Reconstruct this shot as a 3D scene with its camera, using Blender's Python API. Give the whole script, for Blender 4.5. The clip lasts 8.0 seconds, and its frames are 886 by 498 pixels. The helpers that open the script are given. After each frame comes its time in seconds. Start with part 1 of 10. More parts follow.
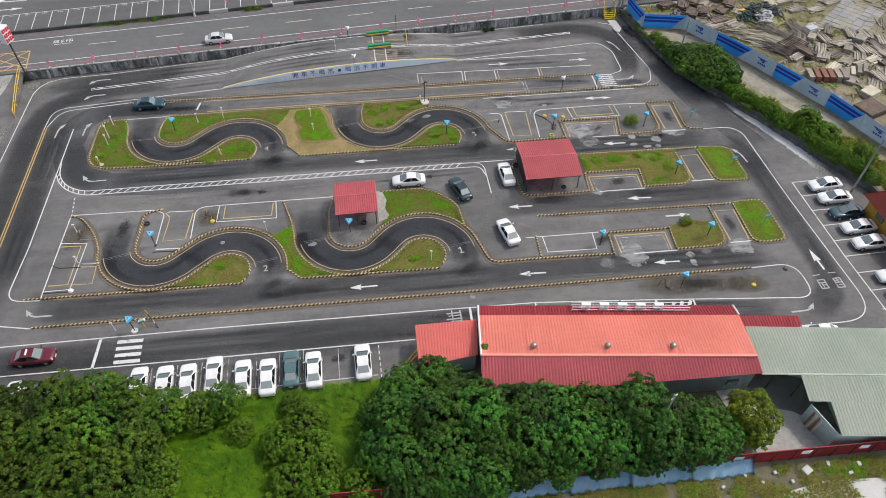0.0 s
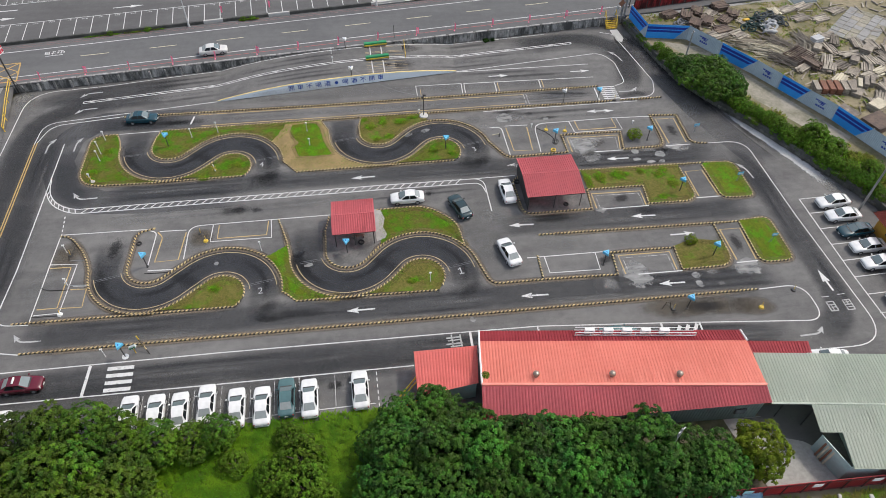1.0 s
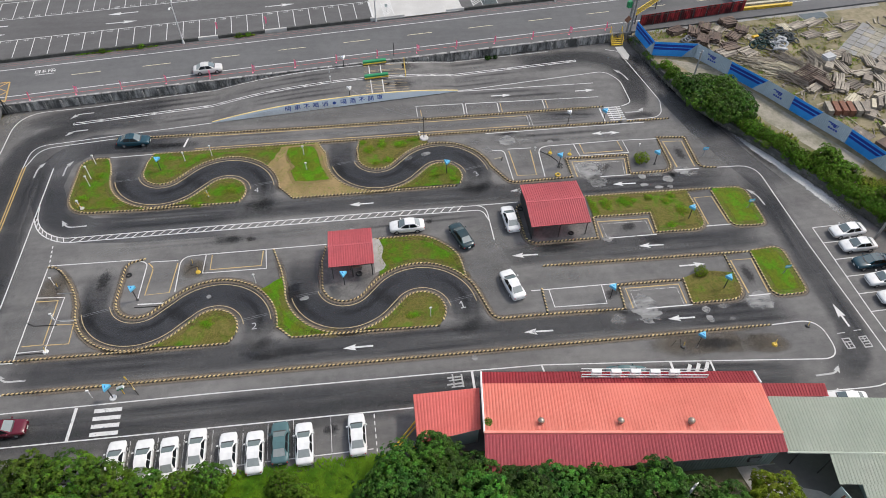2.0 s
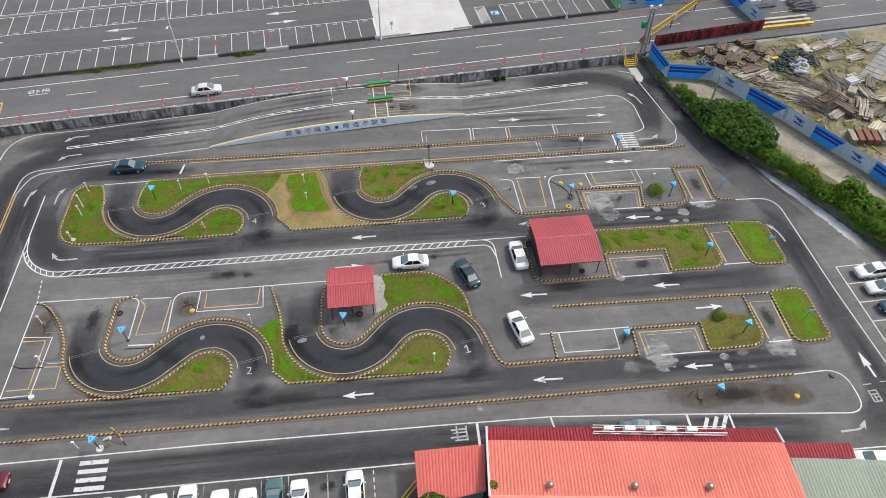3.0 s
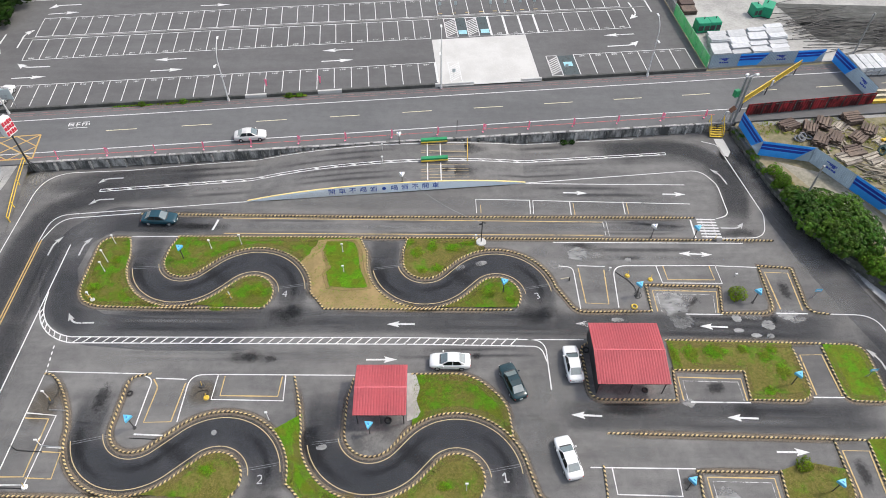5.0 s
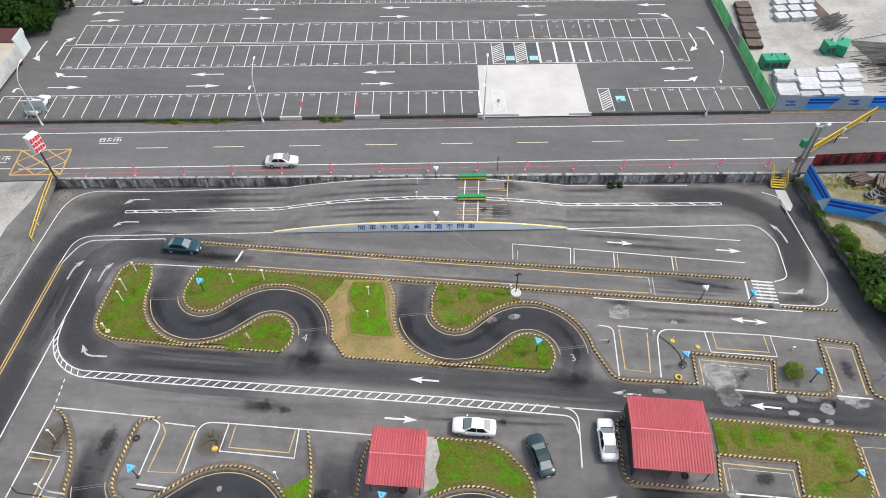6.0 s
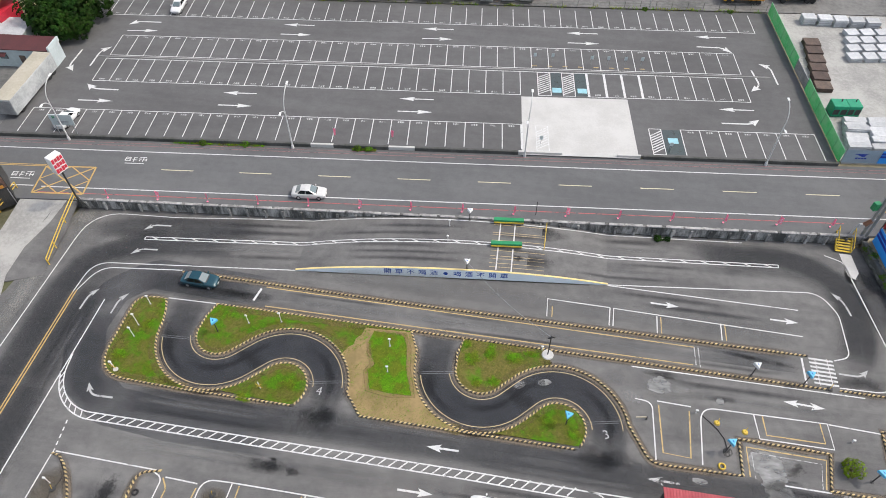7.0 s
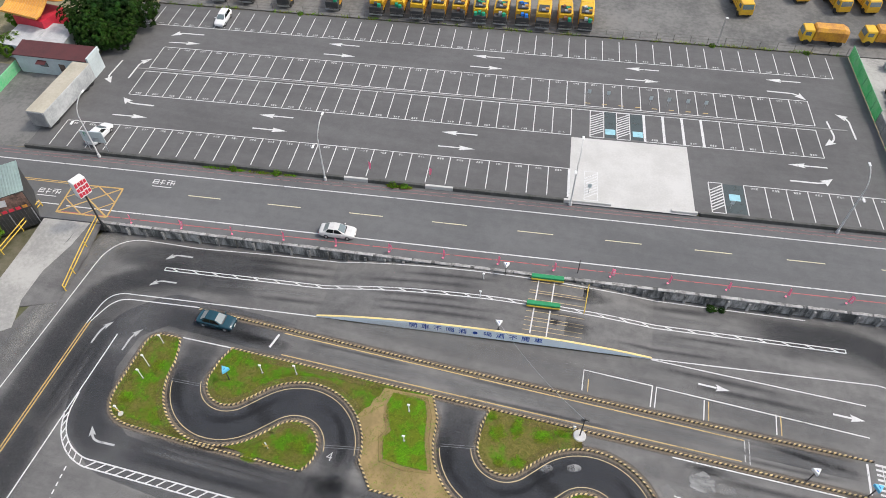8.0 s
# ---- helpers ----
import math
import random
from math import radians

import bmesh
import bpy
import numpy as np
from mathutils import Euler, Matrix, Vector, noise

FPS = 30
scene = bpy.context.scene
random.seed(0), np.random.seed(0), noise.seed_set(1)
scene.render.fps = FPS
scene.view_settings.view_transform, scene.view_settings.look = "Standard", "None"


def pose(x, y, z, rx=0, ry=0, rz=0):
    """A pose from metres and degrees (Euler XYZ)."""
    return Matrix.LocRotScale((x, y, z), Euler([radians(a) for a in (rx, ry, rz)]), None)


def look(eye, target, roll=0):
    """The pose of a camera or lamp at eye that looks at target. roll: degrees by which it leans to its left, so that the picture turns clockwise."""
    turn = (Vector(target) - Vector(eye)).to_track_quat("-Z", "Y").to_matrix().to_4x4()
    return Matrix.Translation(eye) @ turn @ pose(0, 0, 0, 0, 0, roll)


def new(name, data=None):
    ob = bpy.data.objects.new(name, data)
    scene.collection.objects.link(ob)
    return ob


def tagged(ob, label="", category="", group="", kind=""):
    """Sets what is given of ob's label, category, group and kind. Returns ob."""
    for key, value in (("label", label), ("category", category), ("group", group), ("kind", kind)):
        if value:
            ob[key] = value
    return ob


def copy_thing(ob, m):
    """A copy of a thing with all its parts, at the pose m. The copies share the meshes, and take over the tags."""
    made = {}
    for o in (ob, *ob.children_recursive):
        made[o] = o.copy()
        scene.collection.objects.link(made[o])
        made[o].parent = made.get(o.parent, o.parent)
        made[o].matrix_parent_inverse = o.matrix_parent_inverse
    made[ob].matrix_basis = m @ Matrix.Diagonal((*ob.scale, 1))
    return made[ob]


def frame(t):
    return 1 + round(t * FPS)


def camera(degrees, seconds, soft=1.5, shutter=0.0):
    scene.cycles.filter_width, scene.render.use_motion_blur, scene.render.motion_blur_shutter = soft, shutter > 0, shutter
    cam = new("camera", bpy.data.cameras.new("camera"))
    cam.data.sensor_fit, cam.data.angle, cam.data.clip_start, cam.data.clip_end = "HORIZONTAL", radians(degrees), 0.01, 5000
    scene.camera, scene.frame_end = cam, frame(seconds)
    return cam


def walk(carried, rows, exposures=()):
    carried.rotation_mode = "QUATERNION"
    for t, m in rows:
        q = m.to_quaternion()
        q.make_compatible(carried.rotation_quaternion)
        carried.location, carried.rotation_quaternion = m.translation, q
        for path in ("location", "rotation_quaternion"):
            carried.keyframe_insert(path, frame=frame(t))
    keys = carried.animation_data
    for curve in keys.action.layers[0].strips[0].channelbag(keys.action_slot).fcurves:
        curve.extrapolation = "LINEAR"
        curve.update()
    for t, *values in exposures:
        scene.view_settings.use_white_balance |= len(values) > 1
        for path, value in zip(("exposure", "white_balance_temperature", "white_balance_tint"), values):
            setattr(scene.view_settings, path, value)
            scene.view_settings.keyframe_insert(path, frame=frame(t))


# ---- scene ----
cam = camera(66.4, 8.0, soft=0.55)
PATH = [
    (0, (-0.421, -3.57, 59.048), (-0.215, -2.265, 57.546), 0.7),
    (0.5, (-0.209, -2.164, 59.131), (-0.003, -0.862, 57.628), 0.65),
    (1, (0.017, -0.437, 59.218), (0.225, 0.865, 57.714), 0.7),
    (1.5, (0.318, 1.651, 59.363), (0.526, 2.953, 57.859), 0.7),
    (3, (1.637, 9.786, 59.958), (1.824, 11.083, 58.447), 0.6),
    (3.5, (2.114, 12.847, 60.087), (2.286, 14.144, 58.575), 0.6),
    (4, (2.483, 16.176, 60.201), (2.626, 17.474, 58.687), 0.6),
    (4.5, (2.827, 19.614, 60.284), (2.92, 20.915, 58.768), 0.5),
    (6, (3.732, 30.42, 60.232), (3.658, 31.715, 58.711), 0.0),
    (6.5, (3.743, 34.165, 60.184), (3.618, 35.455, 58.66), -0.1),
    (7, (3.578, 38.028, 60.073), (3.402, 39.309, 58.548), -0.1),
    (7.5, (3.362, 42.04, 59.945), (3.128, 43.31, 58.418), -0.2),
    (8, (3.191, 46.155, 59.866), (2.894, 47.41, 58.337), -0.4),
]
walk(cam, [(t, look(eye, target, roll)) for t, eye, target, roll in PATH], [(0, -0.33), (1.5, -0.35), (3, -0.25), (4, -0.04), (6, -0.06), (7, -0.16), (8, -0.19)])

# ---- light ----
SUN_TO = Vector((0.57, 0.15, 0.81)).normalized()
sky_world = bpy.data.worlds.new("sky_world")
scene.world = sky_world
sky_world.use_nodes = True
sky = sky_world.node_tree.nodes.new("ShaderNodeTexSky")
sky.sky_type, sky.sun_disc = "NISHITA", False
sky.sun_elevation = math.asin(SUN_TO.z)
sky.sun_rotation = math.atan2(SUN_TO.x, SUN_TO.y)
sky.dust_density, sky.air_density = 3.0, 1.0
sky_back = sky_world.node_tree.nodes["Background"]
sky_back.inputs["Strength"].default_value = 0.26
haze = sky_world.node_tree.nodes.new("ShaderNodeHueSaturation")  # thin bright cloud
haze.inputs["Saturation"].default_value = 0.6
sky_world.node_tree.links.new(sky.outputs[0], haze.inputs["Color"])
sky_world.node_tree.links.new(haze.outputs[0], sky_back.inputs["Color"])
sun_data = bpy.data.lights.new("sun", "SUN")
sun_data.energy, sun_data.angle, sun_data.color = 2.25, radians(5), (1.0, 0.93, 0.83)
sun = new("sun", sun_data)
sun.matrix_world = look(SUN_TO * 200, (0, 0, 0))


# ---- materials ----
def rgb(c):
    return (*c, 1.0)


class Nodes:
    """A short way to write node trees."""

    def __init__(self, name):
        self.m = bpy.data.materials.new(name)
        self.m.use_nodes = True
        self.t = self.m.node_tree
        self.bsdf = self.t.nodes["Principled BSDF"]
        self.out = self.t.nodes["Material Output"]

    def node(self, kind, **values):
        n = self.t.nodes.new(kind)
        for k, v in values.items():
            if k in n.inputs:
                n.inputs[k].default_value = v
        return n

    def link(self, a, b):
        self.t.links.new(a, b)

    def noise(self, coord, scale, detail=4.0, rough=0.55, stretch=None):
        n = self.node("ShaderNodeTexNoise", Scale=scale, Detail=detail, Roughness=rough)
        if stretch:
            mp = self.node("ShaderNodeMapping")
            mp.inputs["Scale"].default_value = stretch
            self.link(coord, mp.inputs["Vector"])
            coord = mp.outputs[0]
        self.link(coord, n.inputs["Vector"])
        return n.outputs[0]

    def math(self, op, a, b=0.0, c=None, clamp=False):
        n = self.t.nodes.new("ShaderNodeMath")
        n.operation, n.use_clamp = op, clamp
        for i, v in enumerate((a, b, c)):
            if v is None:
                continue
            if isinstance(v, (int, float)):
                n.inputs[i].default_value = v
            else:
                self.link(v, n.inputs[i])
        return n.outputs[0]

    def step(self, v, lo, hi):
        n = self.node("ShaderNodeMapRange")
        n.interpolation_type = "SMOOTHSTEP"
        self.link(v, n.inputs["Value"])
        n.inputs["From Min"].default_value, n.inputs["From Max"].default_value = lo, hi
        return n.outputs[0]

    def mix(self, f, a, b):
        n = self.t.nodes.new("ShaderNodeMix")
        n.data_type = "RGBA"
        for v, s in ((f, n.inputs[0]), (a, n.inputs[6]), (b, n.inputs[7])):
            if isinstance(v, (int, float)):
                s.default_value = v
            elif isinstance(v, tuple):
                s.default_value = rgb(v)
            else:
                self.link(v, s)
        return n.outputs[2]

    def coord(self, kind="Object"):
        if kind == "World":
            return self.t.nodes.new("ShaderNodeNewGeometry").outputs["Position"]
        return self.t.nodes.new("ShaderNodeTexCoord").outputs[kind]

    def bump(self, h, strength, distance=0.02):
        b = self.node("ShaderNodeBump", Strength=strength, Distance=distance)
        self.link(h, b.inputs["Height"])
        self.link(b.outputs[0], self.bsdf.inputs["Normal"])

    def fade(self, alpha):
        """Lets what lies below show where alpha is low, as thin dirt and worn paint do."""
        tr = self.t.nodes.new("ShaderNodeBsdfTransparent")
        mx = self.t.nodes.new("ShaderNodeMixShader")
        self.link(alpha, mx.inputs[0])
        self.link(tr.outputs[0], mx.inputs[1])
        self.link(self.bsdf.outputs[0], mx.inputs[2])
        self.link(mx.outputs[0], self.out.inputs["Surface"])


def mat(name, col, col2=None, rough=0.8, metal=0.0, big=0.4, small=6.0, bump=0.1, rand=0.0, where="Object", island=0.0, spec=0.4):
    """A surface with two scales of variation between two colours."""
    n = Nodes(name)
    if col2 is None:
        col2 = tuple(0.72 * c for c in col)
    co = n.coord(where)
    a, b = n.noise(co, big), n.noise(co, small, 6.0, 0.65)
    f = n.step(n.math("ADD", n.math("MULTIPLY", a, 0.6), n.math("MULTIPLY", b, 0.4)), 0.36, 0.64)
    c = n.mix(f, col, col2)
    for amount, node, socket in ((rand, "ShaderNodeObjectInfo", "Random"), (island, "ShaderNodeNewGeometry", "Random Per Island")):
        if amount:
            r = n.t.nodes.new(node).outputs[socket]
            hsv = n.node("ShaderNodeHueSaturation")
            n.link(c, hsv.inputs["Color"])
            n.link(n.math("ADD", n.math("MULTIPLY", r, 2 * amount), 1 - amount), hsv.inputs["Value"])
            n.link(n.math("ADD", n.math("MULTIPLY", r, 0.06 * amount), 0.5 - 0.03 * amount), hsv.inputs["Hue"])
            c = hsv.outputs[0]
    n.link(c, n.bsdf.inputs["Base Color"])
    n.bsdf.inputs["Roughness"].default_value = rough
    n.bsdf.inputs["Metallic"].default_value = metal
    n.bsdf.inputs["Specular IOR Level"].default_value = spec
    if bump:
        n.bump(b, bump)
    return n.m


def asphalt(name, dark, light, patch=0.06):
    """Asphalt with clouds, faint streaks along x, blotches and grit."""
    n = Nodes(name)
    co = n.coord("World")
    a = n.noise(co, patch, 5.0, 0.6)
    s = n.noise(co, 0.5, 5.0, 0.65, (0.16, 1.0, 1.0))
    k = n.noise(co, 0.9, 6.0, 0.7)
    f = n.noise(co, 9.0, 6.0, 0.75)
    g = n.noise(co, 45.0, 3.0, 0.7)
    v = n.math("ADD", n.math("MULTIPLY", a, 0.34), n.math("MULTIPLY", s, 0.24))
    v = n.math("ADD", v, n.math("MULTIPLY", k, 0.2))
    v = n.math("ADD", v, n.math("MULTIPLY", f, 0.19))
    v = n.math("ADD", v, n.math("MULTIPLY", g, 0.07))
    c = n.mix(n.step(v, 0.4, 0.66), dark, light)
    crack = n.step(n.noise(co, 1.6, 8.0, 0.75), 0.66, 0.74)
    c = n.mix(n.math("MULTIPLY", crack, 0.55), c, tuple(0.45 * q for q in dark))
    n.link(c, n.bsdf.inputs["Base Color"])
    n.bsdf.inputs["Roughness"].default_value = 0.88
    n.bsdf.inputs["Specular IOR Level"].default_value = 0.3
    n.bump(g, 0.12, 0.01)
    return n.m


def worn(name, col, lo, hi, strong=1.0, scale=0.5, rough=0.9, across=True, smooth=False):
    """A thin stain: strongest along the middle of its band (or of its spot), broken up by noise."""
    n = Nodes(name)
    co = n.coord("World")
    uv = n.node("ShaderNodeSeparateXYZ")
    n.link(n.coord("UV"), uv.inputs[0])
    if across:
        d = n.math("ABSOLUTE", n.math("MULTIPLY_ADD", uv.outputs[0], 2.0, -1.0))
    else:
        dx = n.math("MULTIPLY_ADD", uv.outputs[0], 2.0, -1.0)
        dy = n.math("MULTIPLY_ADD", uv.outputs[1], 2.0, -1.0)
        d = n.math("SQRT", n.math("ADD", n.math("MULTIPLY", dx, dx), n.math("MULTIPLY", dy, dy)))
    b = n.noise(co, scale, 6.0, 0.65)
    wob = n.math("ADD", d, n.math("MULTIPLY_ADD", b, 1.1, -0.55))
    core = n.math("SUBTRACT", 1.0, n.step(wob, lo, hi), clamp=True)
    edge = n.math("SUBTRACT", 1.0, n.step(d, 0.45 if across else 0.75, 0.99), clamp=True)
    if across:
        edge = n.math("MULTIPLY", edge, n.step(uv.outputs[1], 0.0, 4.5))
    al = n.math("MULTIPLY", n.math("MULTIPLY", core, edge), strong)
    fine = n.noise(co, 0.7, 5.0, 0.55, (1.0, 2.4, 1.0)) if smooth else n.noise(co, 5.0, 6.0, 0.7)
    al = n.math("MULTIPLY", al, n.math("MULTIPLY_ADD", fine, 2.2, -0.3) if smooth else n.math("MULTIPLY_ADD", fine, 1.2, 0.35), clamp=True)
    n.bsdf.inputs["Base Color"].default_value = rgb(col)
    n.bsdf.inputs["Roughness"].default_value = rough
    n.bsdf.inputs["Specular IOR Level"].default_value = 0.3
    n.fade(al)
    return n.m


def paint(name, col, wear=0.36):
    """Road paint, rubbed through here and there to the asphalt below."""
    n = Nodes(name)
    co = n.coord("World")
    a, b = n.noise(co, 1.3, 5.0, 0.6), n.noise(co, 14.0, 4.0, 0.7)
    v = n.math("ADD", n.math("MULTIPLY", a, 0.5), n.math("MULTIPLY", b, 0.5))
    n.link(n.mix(n.step(a, 0.35, 0.7), col, tuple(0.8 * c for c in col)), n.bsdf.inputs["Base Color"])
    n.bsdf.inputs["Roughness"].default_value = 0.7
    n.fade(n.step(v, wear - 0.04, wear + 0.08))
    return n.m


def bend_coat(name, col, strong):
    """A thin darker top coat between two lines: even across its band, fading out at both ends."""
    n = Nodes(name)
    co = n.coord("World")
    uv = n.node("ShaderNodeSeparateXYZ")
    n.link(n.coord("UV"), uv.inputs[0])
    d = n.math("ABSOLUTE", n.math("MULTIPLY_ADD", uv.outputs[0], 2.0, -1.0))
    edge = n.math("SUBTRACT", 1.0, n.step(n.math("ADD", d, n.math("MULTIPLY_ADD", n.noise(co, 2.0), 0.08, -0.04)), 0.93, 1.0), clamp=True)
    v = n.math("MULTIPLY_ADD", n.noise(co, 0.35, 5.0, 0.6), 0.7, 0.55)
    al = n.math("MULTIPLY", n.math("MULTIPLY", edge, n.step(uv.outputs[1], 0.0, 5.0)), n.math("MULTIPLY", v, strong), clamp=True)
    fine = n.noise(co, 7.0, 6.0, 0.75)
    n.link(n.mix(n.step(fine, 0.3, 0.7), col, tuple(1.5 * c for c in col)), n.bsdf.inputs["Base Color"])
    n.bsdf.inputs["Roughness"].default_value = 0.8
    n.bsdf.inputs["Specular IOR Level"].default_value = 0.3
    n.fade(al)
    return n.m


def grimy(name, pale, dark):
    """Old concrete with dark streaks running down it and blotches."""
    n = Nodes(name)
    co = n.coord("World")
    a = n.noise(co, 1.5, 5.0, 0.65, (1.0, 1.0, 0.22))
    b = n.noise(co, 0.35, 4.0, 0.6)
    c = n.noise(co, 7.0, 6.0, 0.7)
    v = n.math("ADD", n.math("MULTIPLY", a, 0.55), n.math("MULTIPLY_ADD", b, 0.3, n.math("MULTIPLY", c, 0.15)))
    n.link(n.mix(n.step(v, 0.42, 0.62), dark, pale), n.bsdf.inputs["Base Color"])
    n.bsdf.inputs["Roughness"].default_value = 0.9
    n.bump(c, 0.3)
    return n.m


ASPHALT = asphalt("course_asphalt", (0.088, 0.086, 0.086), (0.195, 0.19, 0.183))
ROAD_ASPHALT = asphalt("road_asphalt", (0.1, 0.101, 0.103), (0.148, 0.148, 0.149), 0.04)
DEPOT = mat("depot_concrete", (0.19, 0.185, 0.175), (0.095, 0.094, 0.09), big=0.12, small=1.5, where="World")
# floor colour darkened to hold the shade under roofs
SHADED_FLOOR = mat("shaded_floor", (0.16, 0.155, 0.15), (0.08, 0.08, 0.078), big=0.6, small=4.0, where="World")
LOT_ASPHALT = asphalt("lot_asphalt", (0.09, 0.088, 0.088), (0.138, 0.136, 0.136), 0.05)
TEAL_PAINT = paint("dark_teal_bay_paint", (0.06, 0.08, 0.083), 0.4)
FENCE_STEEL = mat("dull_fence_steel", (0.2, 0.19, 0.175), (0.12, 0.11, 0.1), rough=0.6, metal=0.3, big=1.0, small=8.0, bump=0.03)
LEAF_DEEP = mat("deep_green_leaf", (0.007, 0.024, 0.004), (0.02, 0.048, 0.005), big=0.3, small=1.2, where="World", bump=0, island=0.5, rand=0.2, rough=0.7, spec=0.1)
TYRE = worn("tyre_wear", (0.036, 0.039, 0.046), 0.4, 1.4, 0.54, 0.3)
TYRE_SOFT = worn("soft_tyre_wear", (0.038, 0.041, 0.047), 0.35, 1.4, 0.48, 0.1)
TYRE_WIDE = worn("wide_tyre_wear", (0.042, 0.044, 0.048), 0.2, 1.5, 0.3, 0.1)
SMEAR = worn("dark_smear", (0.035, 0.036, 0.041), -0.3, 1.1, 0.5, 0.14)
RUBBED = worn("pale_rubbed_track", (0.2, 0.198, 0.195), -0.3, 1.1, 0.4, 0.14)
RUSTED_RED = grimy("rusted_red_sheet", (0.46, 0.05, 0.058), (0.07, 0.018, 0.02))
CLOUD = worn("pale_cloud", (0.2, 0.198, 0.192), 0.0, 1.0, 0.4, 0.4, across=False)
# damp on the asphalt; also paints the shade beside the east wall
DAMP_SHADE = worn("damp_patch", (0.026, 0.027, 0.029), 0.05, 1.0, 0.55, 0.6, across=False)
STREAK = worn("tyre_streak", (0.016, 0.017, 0.02), 0.0, 0.85, 0.55, 0.45)
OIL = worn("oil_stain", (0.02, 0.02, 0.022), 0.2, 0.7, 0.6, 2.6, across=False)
DRY_RIM = worn("dry_grass_rim", (0.17, 0.135, 0.05), 0.3, 1.3, 0.5, 0.9)
STRAW_RIM = worn("straw_rim", (0.25, 0.18, 0.08), 0.4, 1.2, 0.9, 1.6)
RUNOFF = worn("pale_runoff", (0.56, 0.56, 0.55), 0.4, 0.75, 1.0, 1.3)
BEND_COAT = bend_coat("slate_top_coat", (0.052, 0.057, 0.068), 0.5)
LANE_COAT_SHADE = bend_coat("slate_coat_and_shade", (0.055, 0.058, 0.065), 0.44)
SLURRY = worn("cement_slurry", (0.3, 0.3, 0.295), 0.54, 0.62, 0.8, 0.8, across=False, smooth=True)
THIN_SLURRY = worn("thin_cement_wash", (0.3, 0.295, 0.285), 0.3, 0.5, 0.5, 1.0, across=False, smooth=True)
BROWN_DIRT = worn("brown_dirt", (0.115, 0.095, 0.068), 0.3, 1.2, 0.6, 0.8, across=False)
PALE = worn("pale_dust", (0.24, 0.235, 0.22), 0.2, 0.9, 0.6, 0.5, across=False)
DUST = worn("brown_dust", (0.17, 0.14, 0.108), 0.5, 1.3, 0.85, 0.7)
WHITE = paint("white_road_paint", (0.64, 0.64, 0.63), 0.385)
FAINT_WHITE = paint("faint_white_paint", (0.44, 0.44, 0.435), 0.4)
WORN_WHITE = paint("worn_white_paint", (0.56, 0.56, 0.55), 0.47)
YELLOW = paint("yellow_road_paint", (0.54, 0.39, 0.16), 0.4)
CREAM_LINE = paint("cream_bend_paint", (0.5, 0.39, 0.21), 0.38)
DASH_CREAM = paint("pale_cream_paint", (0.64, 0.59, 0.4), 0.37)
WIRE_GREY = paint("grey_wire_paint", (0.2, 0.205, 0.215), 0.4)
FAINT_RED = paint("faint_red_paint", (0.27, 0.15, 0.15), 0.44)
STRONG_YELLOW = paint("strong_yellow_paint", (0.5, 0.33, 0.11), 0.36)
RED_PAINT = paint("red_kerb_paint", (0.45, 0.12, 0.12), 0.42)
BLUE_PAINT = paint("blue_bay_paint", (0.3, 0.55, 0.62), 0.34)
CONCRETE = mat("concrete", (0.3, 0.295, 0.285), (0.2, 0.198, 0.19), big=0.25, small=3.0, where="World")
PALE_CONCRETE = mat("pale_concrete", (0.53, 0.52, 0.5), (0.45, 0.44, 0.42), big=0.3, small=4.0, where="World", bump=0.05)
DUSTY_CONCRETE = mat("dusty_concrete", (0.4, 0.39, 0.365), (0.26, 0.255, 0.24), big=0.2, small=2.5, where="World", bump=0.05)
OLD_WALL = grimy("stained_wall", (0.43, 0.42, 0.4), (0.07, 0.071, 0.067))
DARK_WALL = mat("mossy_wall", (0.1, 0.1, 0.095), (0.05, 0.052, 0.045), big=0.6, small=4.0, where="World", bump=0.3)
RUBBLE = mat("rubble_stone", (0.15, 0.145, 0.13), (0.055, 0.06, 0.045), big=0.9, small=6.0, where="World", bump=0.4, rand=0.35)
CAP = mat("wall_cap", (0.43, 0.42, 0.41), (0.17, 0.167, 0.158), big=0.8, small=5.0, where="World")
SOIL = mat("soil", (0.16, 0.14, 0.1), (0.075, 0.08, 0.035), big=0.12, small=1.5, where="World", bump=0.3)
YARD_SOIL = mat("yard_soil", (0.27, 0.225, 0.145), (0.12, 0.115, 0.055), big=0.18, small=1.4, where="World", bump=0.3)


